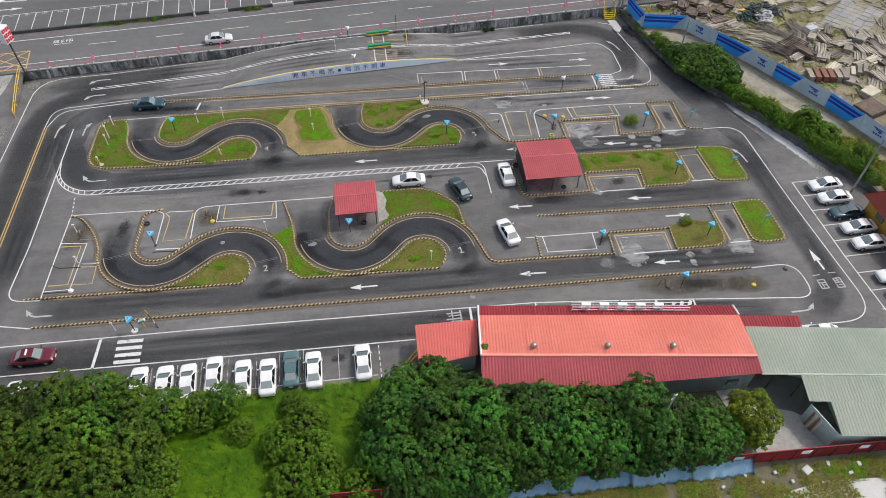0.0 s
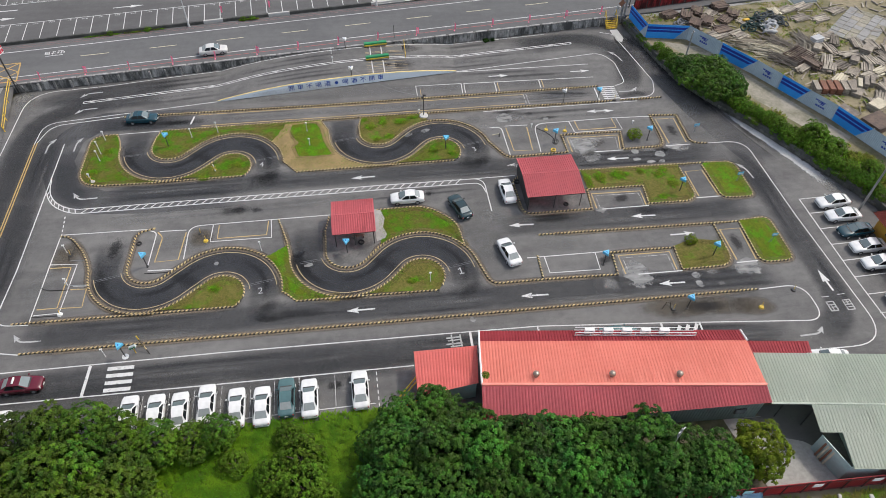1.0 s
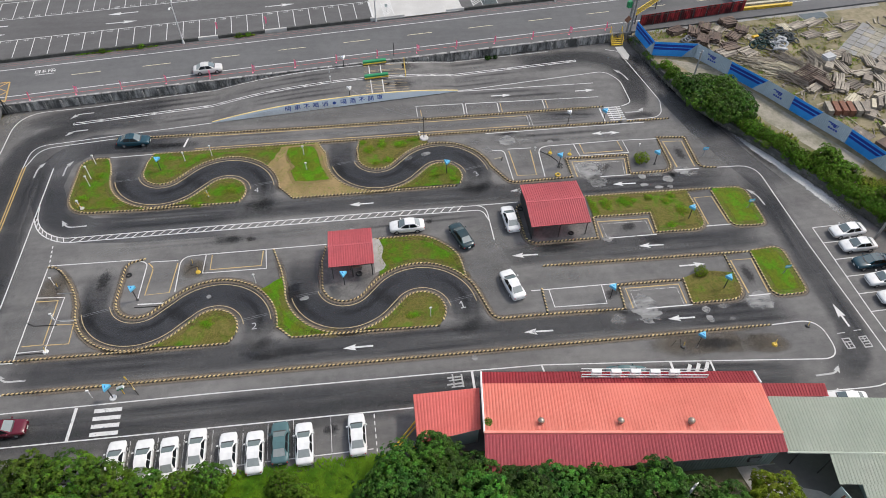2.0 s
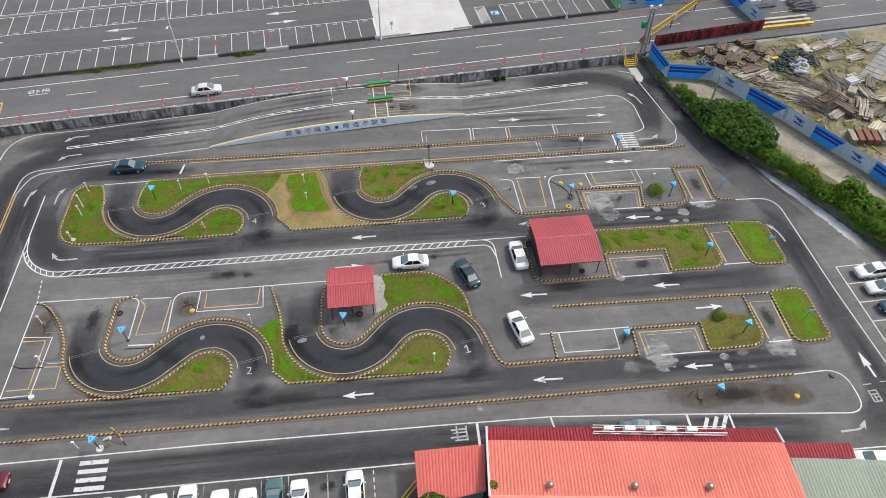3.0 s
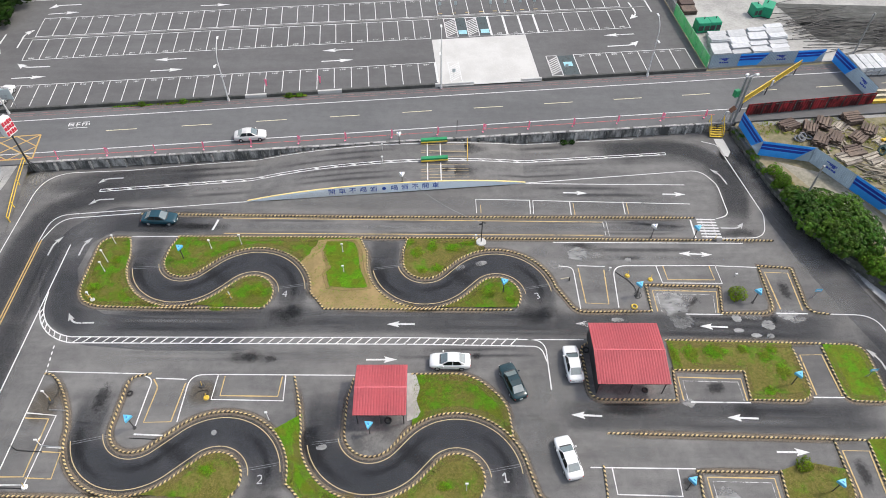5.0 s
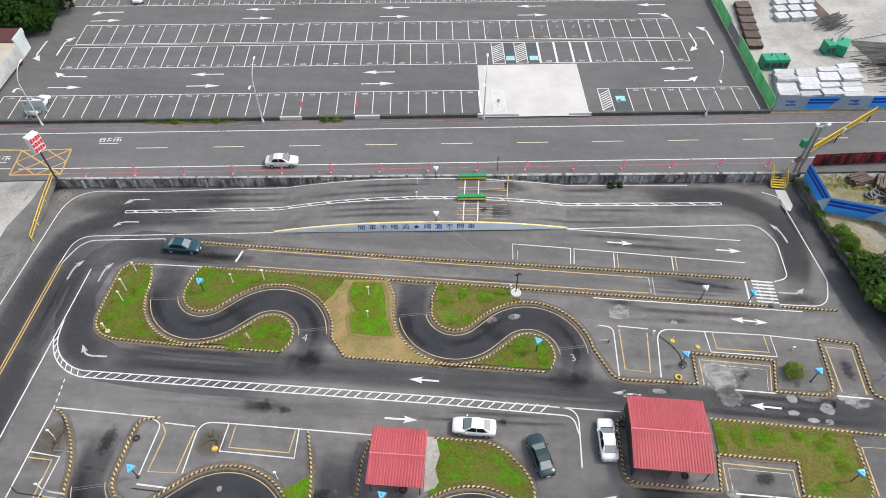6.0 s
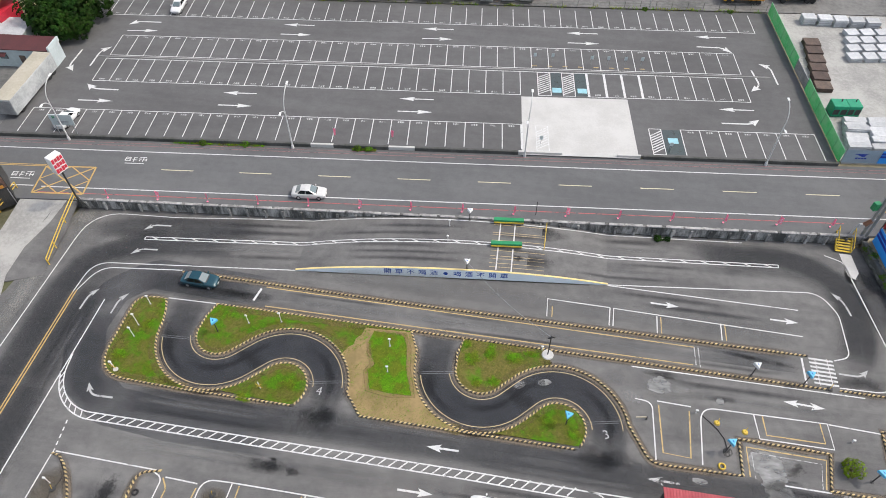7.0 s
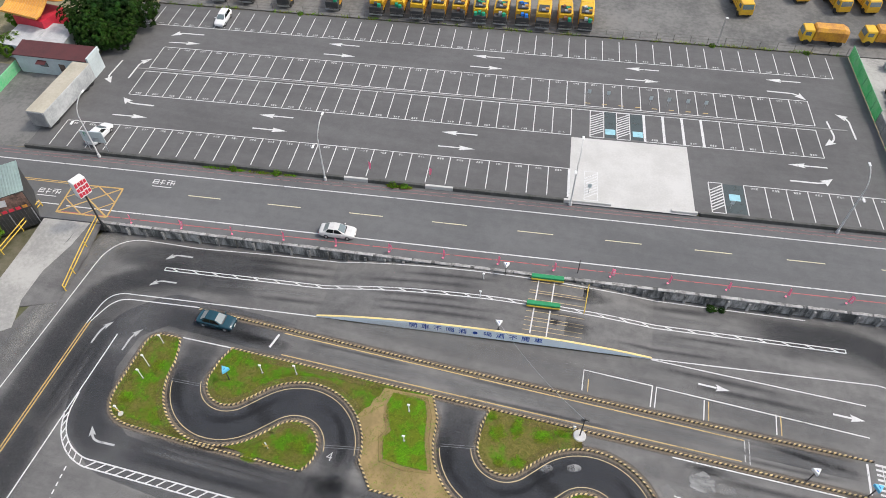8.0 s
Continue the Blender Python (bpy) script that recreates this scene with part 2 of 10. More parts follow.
def grassy(name, dry, gain=1.0, island=0.0):
    """Grass in three tones: dull green, bright patches and dry brown ground; dry moves the share of brown."""
    n = Nodes(name)
    co = n.coord("World")
    big, mid, fine = n.noise(co, 0.28, 3.0, 0.5), n.noise(co, 0.7, 5.0, 0.6), n.noise(co, 5.0, 6.0, 0.75)
    v = n.math("ADD", n.math("MULTIPLY", big, 0.45), n.math("MULTIPLY", mid, 0.55))
    green = n.mix(n.step(mid, 0.44, 0.6), tuple(gain * q for q in (0.1, 0.132, 0.01)), tuple(gain * q for q in (0.075, 0.19, 0.005)))
    brown = n.mix(n.step(fine, 0.3, 0.7), tuple(gain * q for q in (0.18, 0.15, 0.05)), tuple(gain * q for q in (0.112, 0.105, 0.02)))
    c = n.mix(n.step(n.math("ADD", v, n.math("MULTIPLY_ADD", fine, 0.12, -0.06)), dry - 0.12, dry + 0.14), brown, green)
    c = n.mix(n.math("MULTIPLY", n.step(n.noise(co, 3.6, 6.0, 0.8), 0.45, 0.64), 0.6), c, tuple(gain * q for q in (0.04, 0.066, 0.006)))
    if island:
        hsv = n.node("ShaderNodeHueSaturation")
        n.link(c, hsv.inputs["Color"])
        r = n.t.nodes.new("ShaderNodeNewGeometry").outputs["Random Per Island"]
        n.link(n.math("MULTIPLY_ADD", r, 2 * island, 1 - island), hsv.inputs["Value"])
        c = hsv.outputs[0]
    n.link(c, n.bsdf.inputs["Base Color"])
    n.bsdf.inputs["Roughness"].default_value = 0.85
    n.bsdf.inputs["Specular IOR Level"].default_value = 0.15
    if not island:
        n.bump(fine, 0.4)
    return n.m


TURF = grassy("turf", 0.455, 0.9)
LUSH_TURF = grassy("lush_turf", 0.28, 1.2)
STRAW = mat("straw_turf", (0.31, 0.22, 0.1), (0.21, 0.155, 0.065), big=0.5, small=3.0, where="World", bump=0.4)
DRY_TURF = grassy("dry_turf", 0.57, 1.0)
MEADOW = mat("meadow_soil", (0.065, 0.13, 0.006), (0.04, 0.08, 0.006), big=0.2, small=2.0, where="World", bump=0.4)
BLADE = grassy("grass_blade", 0.4, 1.2, 0.6)
BLADE_LUSH = grassy("lush_grass_blade", 0.26, 1.4, 0.55)
BLADE_DRY = grassy("dry_grass_blade", 0.54, 1.2, 0.55)
BLADE_TALL = mat("tall_grass_blade", (0.06, 0.155, 0.003), (0.125, 0.24, 0.006), big=0.3, small=1.2, where="World", bump=0, island=0.25, rough=0.6, spec=0.2)
LEAF_DARK = mat("dark_leaf", (0.02, 0.064, 0.008), (0.05, 0.122, 0.01), big=0.3, small=1.2, where="World", bump=0, island=0.45, rand=0.38, rough=0.6, spec=0.2)
LEAF_BANK = mat("bank_leaf", (0.026, 0.075, 0.006), (0.068, 0.14, 0.009), big=0.3, small=1.2, where="World", bump=0, island=0.45, rand=0.2, rough=0.6, spec=0.2)
LEAF_LIGHT = mat("light_leaf", (0.024, 0.062, 0.004), (0.07, 0.12, 0.006), big=0.3, small=1.2, where="World", bump=0, island=0.45, rand=0.38, rough=0.6, spec=0.2)
LEAF_OLIVE = mat("olive_leaf", (0.075, 0.125, 0.005), (0.15, 0.2, 0.009), big=0.3, small=1.2, where="World", bump=0, island=0.5, rand=0.2, rough=0.65, spec=0.15)
LEAF_FRESH = mat("fresh_leaf", (0.048, 0.105, 0.006), (0.085, 0.155, 0.01), big=0.3, small=1.2, where="World", bump=0, island=0.45, rand=0.25, rough=0.65, spec=0.15)
BARK = mat("bark", (0.16, 0.13, 0.1), (0.09, 0.075, 0.06), big=2.0, small=12.0, bump=0.4)
KERB_YELLOW = mat("kerb_yellow", (0.6, 0.46, 0.22), (0.38, 0.29, 0.15), big=1.5, small=9.0, rand=0.22, where="World")
KERB_BLACK = mat("kerb_black", (0.03, 0.028, 0.027), (0.075, 0.066, 0.052), big=1.5, small=9.0, rand=0.3, where="World")
WHITE_PAINTED = mat("white_paint", (0.76, 0.76, 0.75), (0.66, 0.66, 0.64), big=0.8, small=5.0, bump=0.02)
PALE_BLUE = mat("pale_blue_paint", (0.82, 0.89, 0.93), (0.74, 0.83, 0.88), big=0.4, small=4.0, where="World", bump=0.03)
INK_BLUE = mat("blue_lettering", (0.012, 0.06, 0.32), (0.016, 0.08, 0.4), big=2.0, small=9.0, bump=0)
YELLOW_STEEL = mat("yellow_steel", (0.68, 0.47, 0.05), (0.52, 0.36, 0.06), rough=0.5, big=1.0, small=8.0, bump=0.03)
GREEN_STEEL = mat("green_steel", (0.02, 0.27, 0.1), (0.02, 0.2, 0.08), rough=0.5, big=1.0, small=8.0, bump=0.03)
LAMP_GREY = mat("galvanised_paint", (0.6, 0.6, 0.59), (0.48, 0.48, 0.475), rough=0.5, big=1.0, small=8.0, bump=0.02)
GREY_STEEL = mat("grey_steel", (0.42, 0.43, 0.44), (0.3, 0.31, 0.32), rough=0.45, metal=0.6, big=1.0, small=8.0, bump=0.03)
DARK_STEEL = mat("dark_steel", (0.035, 0.036, 0.038), (0.06, 0.058, 0.055), rough=0.55, big=1.0, small=8.0, bump=0.03)
COPING = mat("coping_yellow", (0.74, 0.6, 0.27), (0.6, 0.48, 0.22), big=1.0, small=6.0)
SIGN_BLUE = mat("sign_blue", (0.14, 0.5, 0.74), (0.1, 0.42, 0.66), rough=0.4, big=2.0, small=9.0, bump=0)
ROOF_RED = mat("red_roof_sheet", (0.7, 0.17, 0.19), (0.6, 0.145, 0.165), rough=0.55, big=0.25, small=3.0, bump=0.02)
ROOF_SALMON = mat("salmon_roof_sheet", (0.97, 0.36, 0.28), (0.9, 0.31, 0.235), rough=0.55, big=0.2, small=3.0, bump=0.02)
ROOF_PINK = mat("pink_salmon_roof_sheet", (0.92, 0.26, 0.23), (0.84, 0.22, 0.19), rough=0.55, big=0.2, small=3.0, bump=0.02)
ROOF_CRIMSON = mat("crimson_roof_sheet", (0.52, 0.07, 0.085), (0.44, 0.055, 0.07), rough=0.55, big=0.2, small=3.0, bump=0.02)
ROOF_SAGE = mat("sage_roof_sheet", (0.47, 0.53, 0.44), (0.54, 0.58, 0.49), rough=0.6, big=0.15, small=2.5, bump=0.02)
SHEET_GREEN = mat("pale_green_sheet", (0.46, 0.58, 0.55), (0.38, 0.48, 0.46), rough=0.6, big=0.3, small=3.0, bump=0.02)
HOARD_RED = mat("red_hoarding", (0.45, 0.05, 0.056), (0.32, 0.04, 0.045), rough=0.6, big=0.3, small=3.0, bump=0.03)
HOARD_GREY = mat("grey_hoarding", (0.42, 0.5, 0.57), (0.35, 0.42, 0.49), rough=0.55, big=0.3, small=3.0, bump=0.02)
HOARD_BLUE = mat("blue_hoarding", (0.04, 0.36, 0.92), (0.03, 0.3, 0.82), rough=0.5, big=0.3, small=3.0, bump=0.02)
HOARD_NAVY = mat("navy_hoarding", (0.012, 0.045, 0.38), (0.01, 0.035, 0.3), rough=0.5, big=0.3, small=3.0, bump=0.02)
HOARD_GREEN = mat("green_hoarding", (0.1, 0.48, 0.2), (0.26, 0.5, 0.3), rough=0.6, big=0.4, small=3.0, bump=0.03)
TARP_BLUE = mat("blue_tarpaulin", (0.24, 0.47, 0.68), (0.4, 0.58, 0.7), rough=0.5, big=0.8, small=4.0, bump=0.2)
WOOD_GREY = mat("weathered_wood", (0.31, 0.27, 0.22), (0.15, 0.13, 0.11), big=1.0, small=8.0, rand=0.3, island=0.3)
WOOD_BROWN = mat("brown_board", (0.13, 0.09, 0.07), (0.07, 0.052, 0.045), big=1.0, small=8.0, rand=0.3, island=0.3)
WOOD_PALE = mat("pale_timber", (0.48, 0.43, 0.33), (0.34, 0.3, 0.225), big=1.0, small=8.0, rand=0.25, island=0.3)
WOOD_DARK = mat("dark_weathered_wood", (0.15, 0.125, 0.1), (0.07, 0.06, 0.052), big=1.0, small=8.0, rand=0.3, island=0.3)
STRIP = mat("weedy_concrete", (0.34, 0.31, 0.255), (0.17, 0.165, 0.115), big=0.3, small=2.5, where="World")
BOARD_WHITE = mat("white_board", (0.52, 0.525, 0.53), (0.38, 0.39, 0.4), big=0.8, small=5.0, rand=0.16, island=0.16)
RUST = mat("rusty_steel", (0.24, 0.1, 0.06), (0.14, 0.07, 0.05), big=1.0, small=7.0, island=0.3)
RUBBER = mat("rubber", (0.02, 0.02, 0.021), (0.035, 0.034, 0.033), rough=0.85, big=2.0, small=12.0)
BANNER_RED = mat("banner_red", (0.98, 0.27, 0.38), (0.9, 0.2, 0.3), rough=0.6, big=2.0, small=9.0, bump=0)
PLASTIC_RED = mat("red_plastic", (0.6, 0.03, 0.06), (0.45, 0.03, 0.05), rough=0.5, big=2.0, small=9.0, bump=0)
PLASTIC_GREEN = mat("green_plastic", (0.01, 0.3, 0.15), (0.01, 0.22, 0.12), rough=0.5, big=2.0, small=9.0, bump=0)
PLASTIC_BLUE = mat("blue_plastic", (0.02, 0.18, 0.6), (0.02, 0.14, 0.45), rough=0.5, big=2.0, small=9.0, bump=0)
TUBE_GREY = mat("dull_tube", (0.13, 0.14, 0.145), (0.07, 0.075, 0.08), rough=0.6, big=1.0, small=8.0, island=0.3, bump=0)
SILVER = mat("spinner_metal", (0.42, 0.37, 0.3), (0.3, 0.26, 0.21), rough=0.3, metal=0.9, big=2.0, small=9.0, bump=0)
TRUCK_YELLOW = mat("truck_yellow", (0.75, 0.46, 0.03), (0.6, 0.34, 0.03), rough=0.45, big=0.7, small=5.0, bump=0.02, rand=0.1)
TRUCK_ORANGE = mat("truck_orange", (0.66, 0.33, 0.03), (0.4, 0.17, 0.04), rough=0.5, big=0.7, small=5.0, bump=0.03)
TILE_GOLD = mat("gold_tile", (0.62, 0.3, 0.06), (0.5, 0.22, 0.05), rough=0.4, big=1.0, small=6.0, island=0.2)
MAROON = mat("maroon_roof", (0.1, 0.03, 0.03), (0.07, 0.025, 0.025), rough=0.6, big=0.5, small=4.0)
WALL_WHITE = mat("white_wall", (0.52, 0.58, 0.58), (0.42, 0.47, 0.47), big=0.4, small=4.0)
WALL_YELLOW = mat("ochre_wall", (0.5, 0.27, 0.03), (0.4, 0.21, 0.03), big=0.4, small=4.0)
WATER = mat("pond_water", (0.05, 0.07, 0.08), (0.08, 0.1, 0.1), rough=0.1, big=0.2, small=1.0, bump=0.02)


def car_paint(name, col):
    n = Nodes(name)
    f = n.noise(n.coord(), 2.0, 4.0)
    n.link(n.mix(n.step(f, 0.3, 0.7), col, tuple(0.9 * c for c in col)), n.bsdf.inputs["Base Color"])
    n.bsdf.inputs["Roughness"].default_value = 0.22
    n.bsdf.inputs["Coat Weight"].default_value = 0.5
    n.bsdf.inputs["Coat Roughness"].default_value = 0.08
    return n.m


def glass(name, col, rough=0.32, spec=0.3):
    n = Nodes(name)
    f = n.noise(n.coord(), 3.0, 3.0)
    n.link(n.mix(f, col, tuple(1.5 * c for c in col)), n.bsdf.inputs["Base Color"])
    n.bsdf.inputs["Roughness"].default_value = rough
    n.bsdf.inputs["Specular IOR Level"].default_value = spec
    return n.m


CAR_WHITE = car_paint("white_car_paint", (0.74, 0.74, 0.73))
CAR_TEAL = car_paint("teal_car_paint", (0.006, 0.03, 0.036))
CAR_NAVY = car_paint("slate_blue_car_paint", (0.006, 0.046, 0.066))
CAR_RED = car_paint("maroon_car_paint", (0.11, 0.005, 0.017))
CAR_SILVER = car_paint("silver_car_paint", (0.6, 0.59, 0.57))
CAR_GREEN = car_paint("green_car_paint", (0.07, 0.14, 0.145))
CAR_GLASS = glass("tinted_car_glass", (0.11, 0.14, 0.145), 0.06, 1.0)
# reflections in the base colours: sky lifts rear panes, ground darkens side panes
REAR_GLASS = glass("sky_toned_rear_glass", (0.2, 0.22, 0.215), 0.06, 1.0)
SIDE_GLASS = glass("dark_side_glass", (0.006, 0.008, 0.009), 0.1)
LAMP_GLASS = glass("clear_lamp_glass", (0.55, 0.57, 0.58))
TAIL_RED = glass("red_lamp_glass", (0.3, 0.01, 0.01))
RIM = mat("wheel_rim", (0.5, 0.5, 0.51), (0.4, 0.4, 0.41), rough=0.35, metal=0.7, big=3.0, small=12.0, bump=0)


# ---- building helpers ----
def part(name, bm, material, parent=None, label="", m=None, smooth=False):
    """Links a bmesh as one mesh object under a thing or a part."""
    me = bpy.data.meshes.new(name)
    bm.to_mesh(me)
    bm.free()
    for one in material if isinstance(material, (list, tuple)) else (material,):
        me.materials.append(one)
    if smooth:
        me.polygons.foreach_set("use_smooth", [True] * len(me.polygons))
    ob = new(name, me)
    if m is not None:
        ob.matrix_basis = m
    ob.parent = parent
    if label:
        tagged(ob, label)
    return ob


def thing(name, m, label, category, group="", kind=""):
    ob = new(name)
    ob.empty_display_size = 0.2
    ob.matrix_basis = m
    return tagged(ob, label, category, group, kind)


def setting(name, bm, material, label, category, parent=None, smooth=False):
    ob = part(name, bm, material, parent, smooth=smooth)
    return tagged(ob, label, category, "", "structure") if parent is None else tagged(ob, label)


def box(bm, c, s, rz=0.0, ry=0.0, bevel=0.0, rx=0.0, mi=0):
    got = bmesh.ops.create_cube(bm, size=1.0, matrix=pose(*c, rx, ry, rz) @ Matrix.Diagonal((*s, 1)))
    faces = {f for v in got["verts"] for f in v.link_faces}
    for f in faces:
        f.material_index = mi
    if bevel:
        bmesh.ops.bevel(bm, geom=list({e for v in got["verts"] for e in v.link_edges}), offset=bevel, segments=1, affect="EDGES", material=mi)
    return bm


def rod(bm, a, b, r, r2=None, n=8):
    a, b = Vector(a), Vector(b)
    d = b - a
    m = Matrix.Translation((a + b) / 2) @ d.to_track_quat("Z", "Y").to_matrix().to_4x4()
    bmesh.ops.create_cone(bm, cap_ends=True, segments=n, radius1=r, radius2=r if r2 is None else r2, depth=d.length, matrix=m)
    return bm


def prism(bm, pts, z0, z1):
    """An upright block over an outline."""
    lo = [bm.verts.new((x, y, z0)) for x, y in pts]
    hi = [bm.verts.new((x, y, z1)) for x, y in pts]
    bm.faces.new(hi)
    bm.faces.new(lo[::-1])
    for i in range(len(pts)):
        j = (i + 1) % len(pts)
        bm.faces.new((lo[i], lo[j], hi[j], hi[i]))
    bmesh.ops.recalc_face_normals(bm, faces=bm.faces[:])
    return bm


def plate(bm, corners, thick):
    """A slab between four corners, thickened along its normal downwards."""
    c = [Vector(p) for p in corners]
    n = (c[1] - c[0]).cross(c[3] - c[0]).normalized()
    if n.z < 0:
        n = -n
    hi = [bm.verts.new(p) for p in c]
    lo = [bm.verts.new(p - n * thick) for p in c]
    bm.faces.new(hi)
    bm.faces.new(lo[::-1])
    for i in range(4):
        j = (i + 1) % 4
        bm.faces.new((lo[i], lo[j], hi[j], hi[i]))
    bmesh.ops.recalc_face_normals(bm, faces=bm.faces[:])
    return bm


def ribbed(bm, p00, p10, p11, p01, pitch=0.3, deep=0.045, thick=0.02):
    """A trapezoid-ribbed metal sheet; ribs run from the side p00-p10 to the side p01-p11."""
    p00, p10, p11, p01 = map(Vector, (p00, p10, p11, p01))
    up = (p10 - p00).cross(p01 - p00).normalized()
    count = max(2, round((p10 - p00).length / pitch))
    rows = [[], [], [], []]
    for i in range(count + 1):
        for off, h in ((0.0, 0), (0.3, 0), (0.42, 1), (0.88, 1)):
            f = min((i + off) / count, 1.0)
            lo, hi = p00.lerp(p10, f), p01.lerp(p11, f)
            rows[0].append(bm.verts.new(lo + up * h * deep))
            rows[1].append(bm.verts.new(hi + up * h * deep))
            if f >= 1.0:
                break
    a, b = rows[0], rows[1]
    for i in range(len(a) - 1):
        bm.faces.new((a[i], a[i + 1], b[i + 1], b[i]))
    bmesh.ops.solidify(bm, geom=bm.faces[:], thickness=thick)
    return bm


def arc(cx, cy, r, a0, a1, n=18):
    return [(cx + r * math.cos(radians(a0 + (a1 - a0) * i / n)), cy + r * math.sin(radians(a0 + (a1 - a0) * i / n))) for i in range(n + 1)]


def rounded(corners):
    """A path through corners (x, y, radius), each rounded."""
    out = []
    for i, (x, y, r) in enumerate(corners):
        p = Vector((x, y))
        if r == 0 or i in (0, len(corners) - 1):
            out.append((x, y))
            continue
        a = (Vector(corners[i - 1][:2]) - p).normalized()
        b = (Vector(corners[i + 1][:2]) - p).normalized()
        ang = a.angle(b)
        cut = min(r / math.tan(ang / 2), 0.48 * (Vector(corners[i - 1][:2]) - p).length, 0.48 * (Vector(corners[i + 1][:2]) - p).length)
        for k in range(9):
            f = k / 8
            q = (p + a * cut) * (1 - f) ** 2 + p * 2 * f * (1 - f) + (p + b * cut) * f * f
            out.append((q.x, q.y))
    return out


def even(pts, gap):
    """Points at even steps along a path, with headings."""
    pts = [Vector(p) for p in pts]
    seg = [(b - a).length for a, b in zip(pts, pts[1:])]
    total = sum(seg)
    count = max(1, round(total / gap))
    out, i, done = [], 0, 0.0
    for k in range(count):
        s = (k + 0.5) * total / count
        while i < len(seg) - 1 and done + seg[i] < s:
            done += seg[i]
            i += 1
        d = (pts[i + 1] - pts[i]).normalized()
        p = pts[i] + d * (s - done)
        out.append((p.x, p.y, math.atan2(d.y, d.x)))
    return out, total / count


def shift(pts, by):
    """The path moved to its left by a distance."""
    out = []
    for i, p in enumerate(pts):
        a, b = Vector(pts[max(i - 1, 0)]), Vector(pts[min(i + 1, len(pts) - 1)])
        d = (b - a).normalized()
        out.append((p[0] - d.y * by, p[1] + d.x * by))
    return out


# the road and the parking lot lie turned by this against the course
LOT = pose(0, 95.1, 0, 0, 0, 4.53)
ROAD_Z, LOT_Z, YARD_Z = 1.3, 1.5, 1.0


def lot(u, v):
    p = LOT @ Vector((u, v, 0))
    return p.x, p.y


def ramp_edge(x):
    return 84.55 + 0.0745 * x


def rear_wall(x):
    return 92.45 + 0.069 * x


def ground_z(x, y):
    """Height of the paved course: flat but for the test ramp."""
    s = abs(x + 2.0) / 17.5
    if s < 1 and y > ramp_edge(x) + 0.04:
        return 1.35 * (1 - s ** 2.3)
    return 0.0


def ribbon(bm, pts, width, z, level=None, uv=False, closed=False):
    """A band of paint or dirt along a path, laid on the ground (or at a level)."""
    fine = [pts[0]]
    for a, b in zip(pts, pts[1:] + (pts[:1] if closed else [])):
        n = max(1, int(math.dist(a, b) / (0.7 if level is None and a[1] > 84 else 2.5)))
        fine += [(a[0] + (b[0] - a[0]) * k / n, a[1] + (b[1] - a[1]) * k / n) for k in range(1, n + 1)]
    l, r = shift(fine, width / 2), shift(fine, -width / 2)
    lay = bm.loops.layers.uv.verify() if uv else None
    run, rows = 0.0, []
    for i in range(len(fine)):
        if i:
            run += math.dist(fine[i], fine[i - 1])
        row = [bm.verts.new((p[0], p[1], z + (ground_z(*p) if level is None else level))) for p in (r[i], l[i])]
        rows.append((row, run))
    for (a, ra), (b, rb) in zip(rows, rows[1:]):
        f = bm.faces.new((a[0], b[0], b[1], a[1]))
        if uv:
            ea, eb = min(ra, run - ra), min(rb, run - rb)
            for loop, c in zip(f.loops, ((0, ea), (0, eb), (1, eb), (1, ea))):
                loop[lay].uv = c
    return bm


def line(name, pts, width=0.125, material=None, z=0.012, level=None, label=""):
    bm = ribbon(bmesh.new(), pts, width, z, level)
    return tagged(part(name, bm, material or WHITE), label or "white painted line on grey asphalt", "road marking", "", "structure")


def spot(name, x, y, rx, ry, material, z, label, turn=0.0, level=0.0):
    bm = bmesh.new()
    lay = bm.loops.layers.uv.verify()
    c, s = math.cos(radians(turn)), math.sin(radians(turn))
    vs = [bm.verts.new((x + c * a * rx - s * b * ry, y + s * a * rx + c * b * ry, level + z)) for a, b in ((-1, -1), (1, -1), (1, 1), (-1, 1))]
    f = bm.faces.new(vs)
    for loop, c2 in zip(f.loops, ((0, 0), (1, 0), (1, 1), (0, 1))):
        loop[lay].uv = c2
    return tagged(part(name, bm, material), label, "stain", "", "structure")


def arrow(tail, tip, bend=None, both=False, level=None, head=(1.15, 0.8), stem=0.2, z=0.013, material=None):
    """A painted arrow; bend is the corner of a turning one."""
    pts = [tail, tip] if bend is None else [tail] + rounded([(*tail, 0), (*bend, 2.6), (*tip, 0)])[1:]
    if bend is not None and level is None:
        head = (head[0] * 0.75, head[1] * 0.85)
    a, b = Vector(pts[-2]), Vector(pts[-1])
    d = (b - a).normalized()
    n = Vector((-d.y, d.x))
    base = b - d * head[0]
    bm = bmesh.new()

    def at(p):
        return bm.verts.new((p.x, p.y, z + (ground_z(p.x, p.y) if level is None else level)))

    def tri(base, b, d, n):
        w = head[1] / 2
        bm.faces.new([at(p) for p in (b, base - d * 0.22 + n * w, base + n * 0.05, base - n * 0.05, base - d * 0.22 - n * w)])

    tri(base, b, d, n)
    stem_pts = [p for p in pts[:-1] if (Vector(p) - b).length > head[0] * 1.15] + [tuple(base + d * 0.02)]
    if both:
        t = Vector(tail)
        tri(t + d * head[0], t, -d, n)
        stem_pts[0] = tuple(t + d * (head[0] - 0.02))
    ribbon(bm, stem_pts, stem, z, level)
    bmesh.ops.recalc_face_normals(bm, faces=bm.faces[:])
    return tagged(part("arrow_marking", bm, material or (WHITE if bend is None or level is not None else FAINT_WHITE)), "white painted direction arrow on asphalt", "road marking", "direction arrows", "structure")


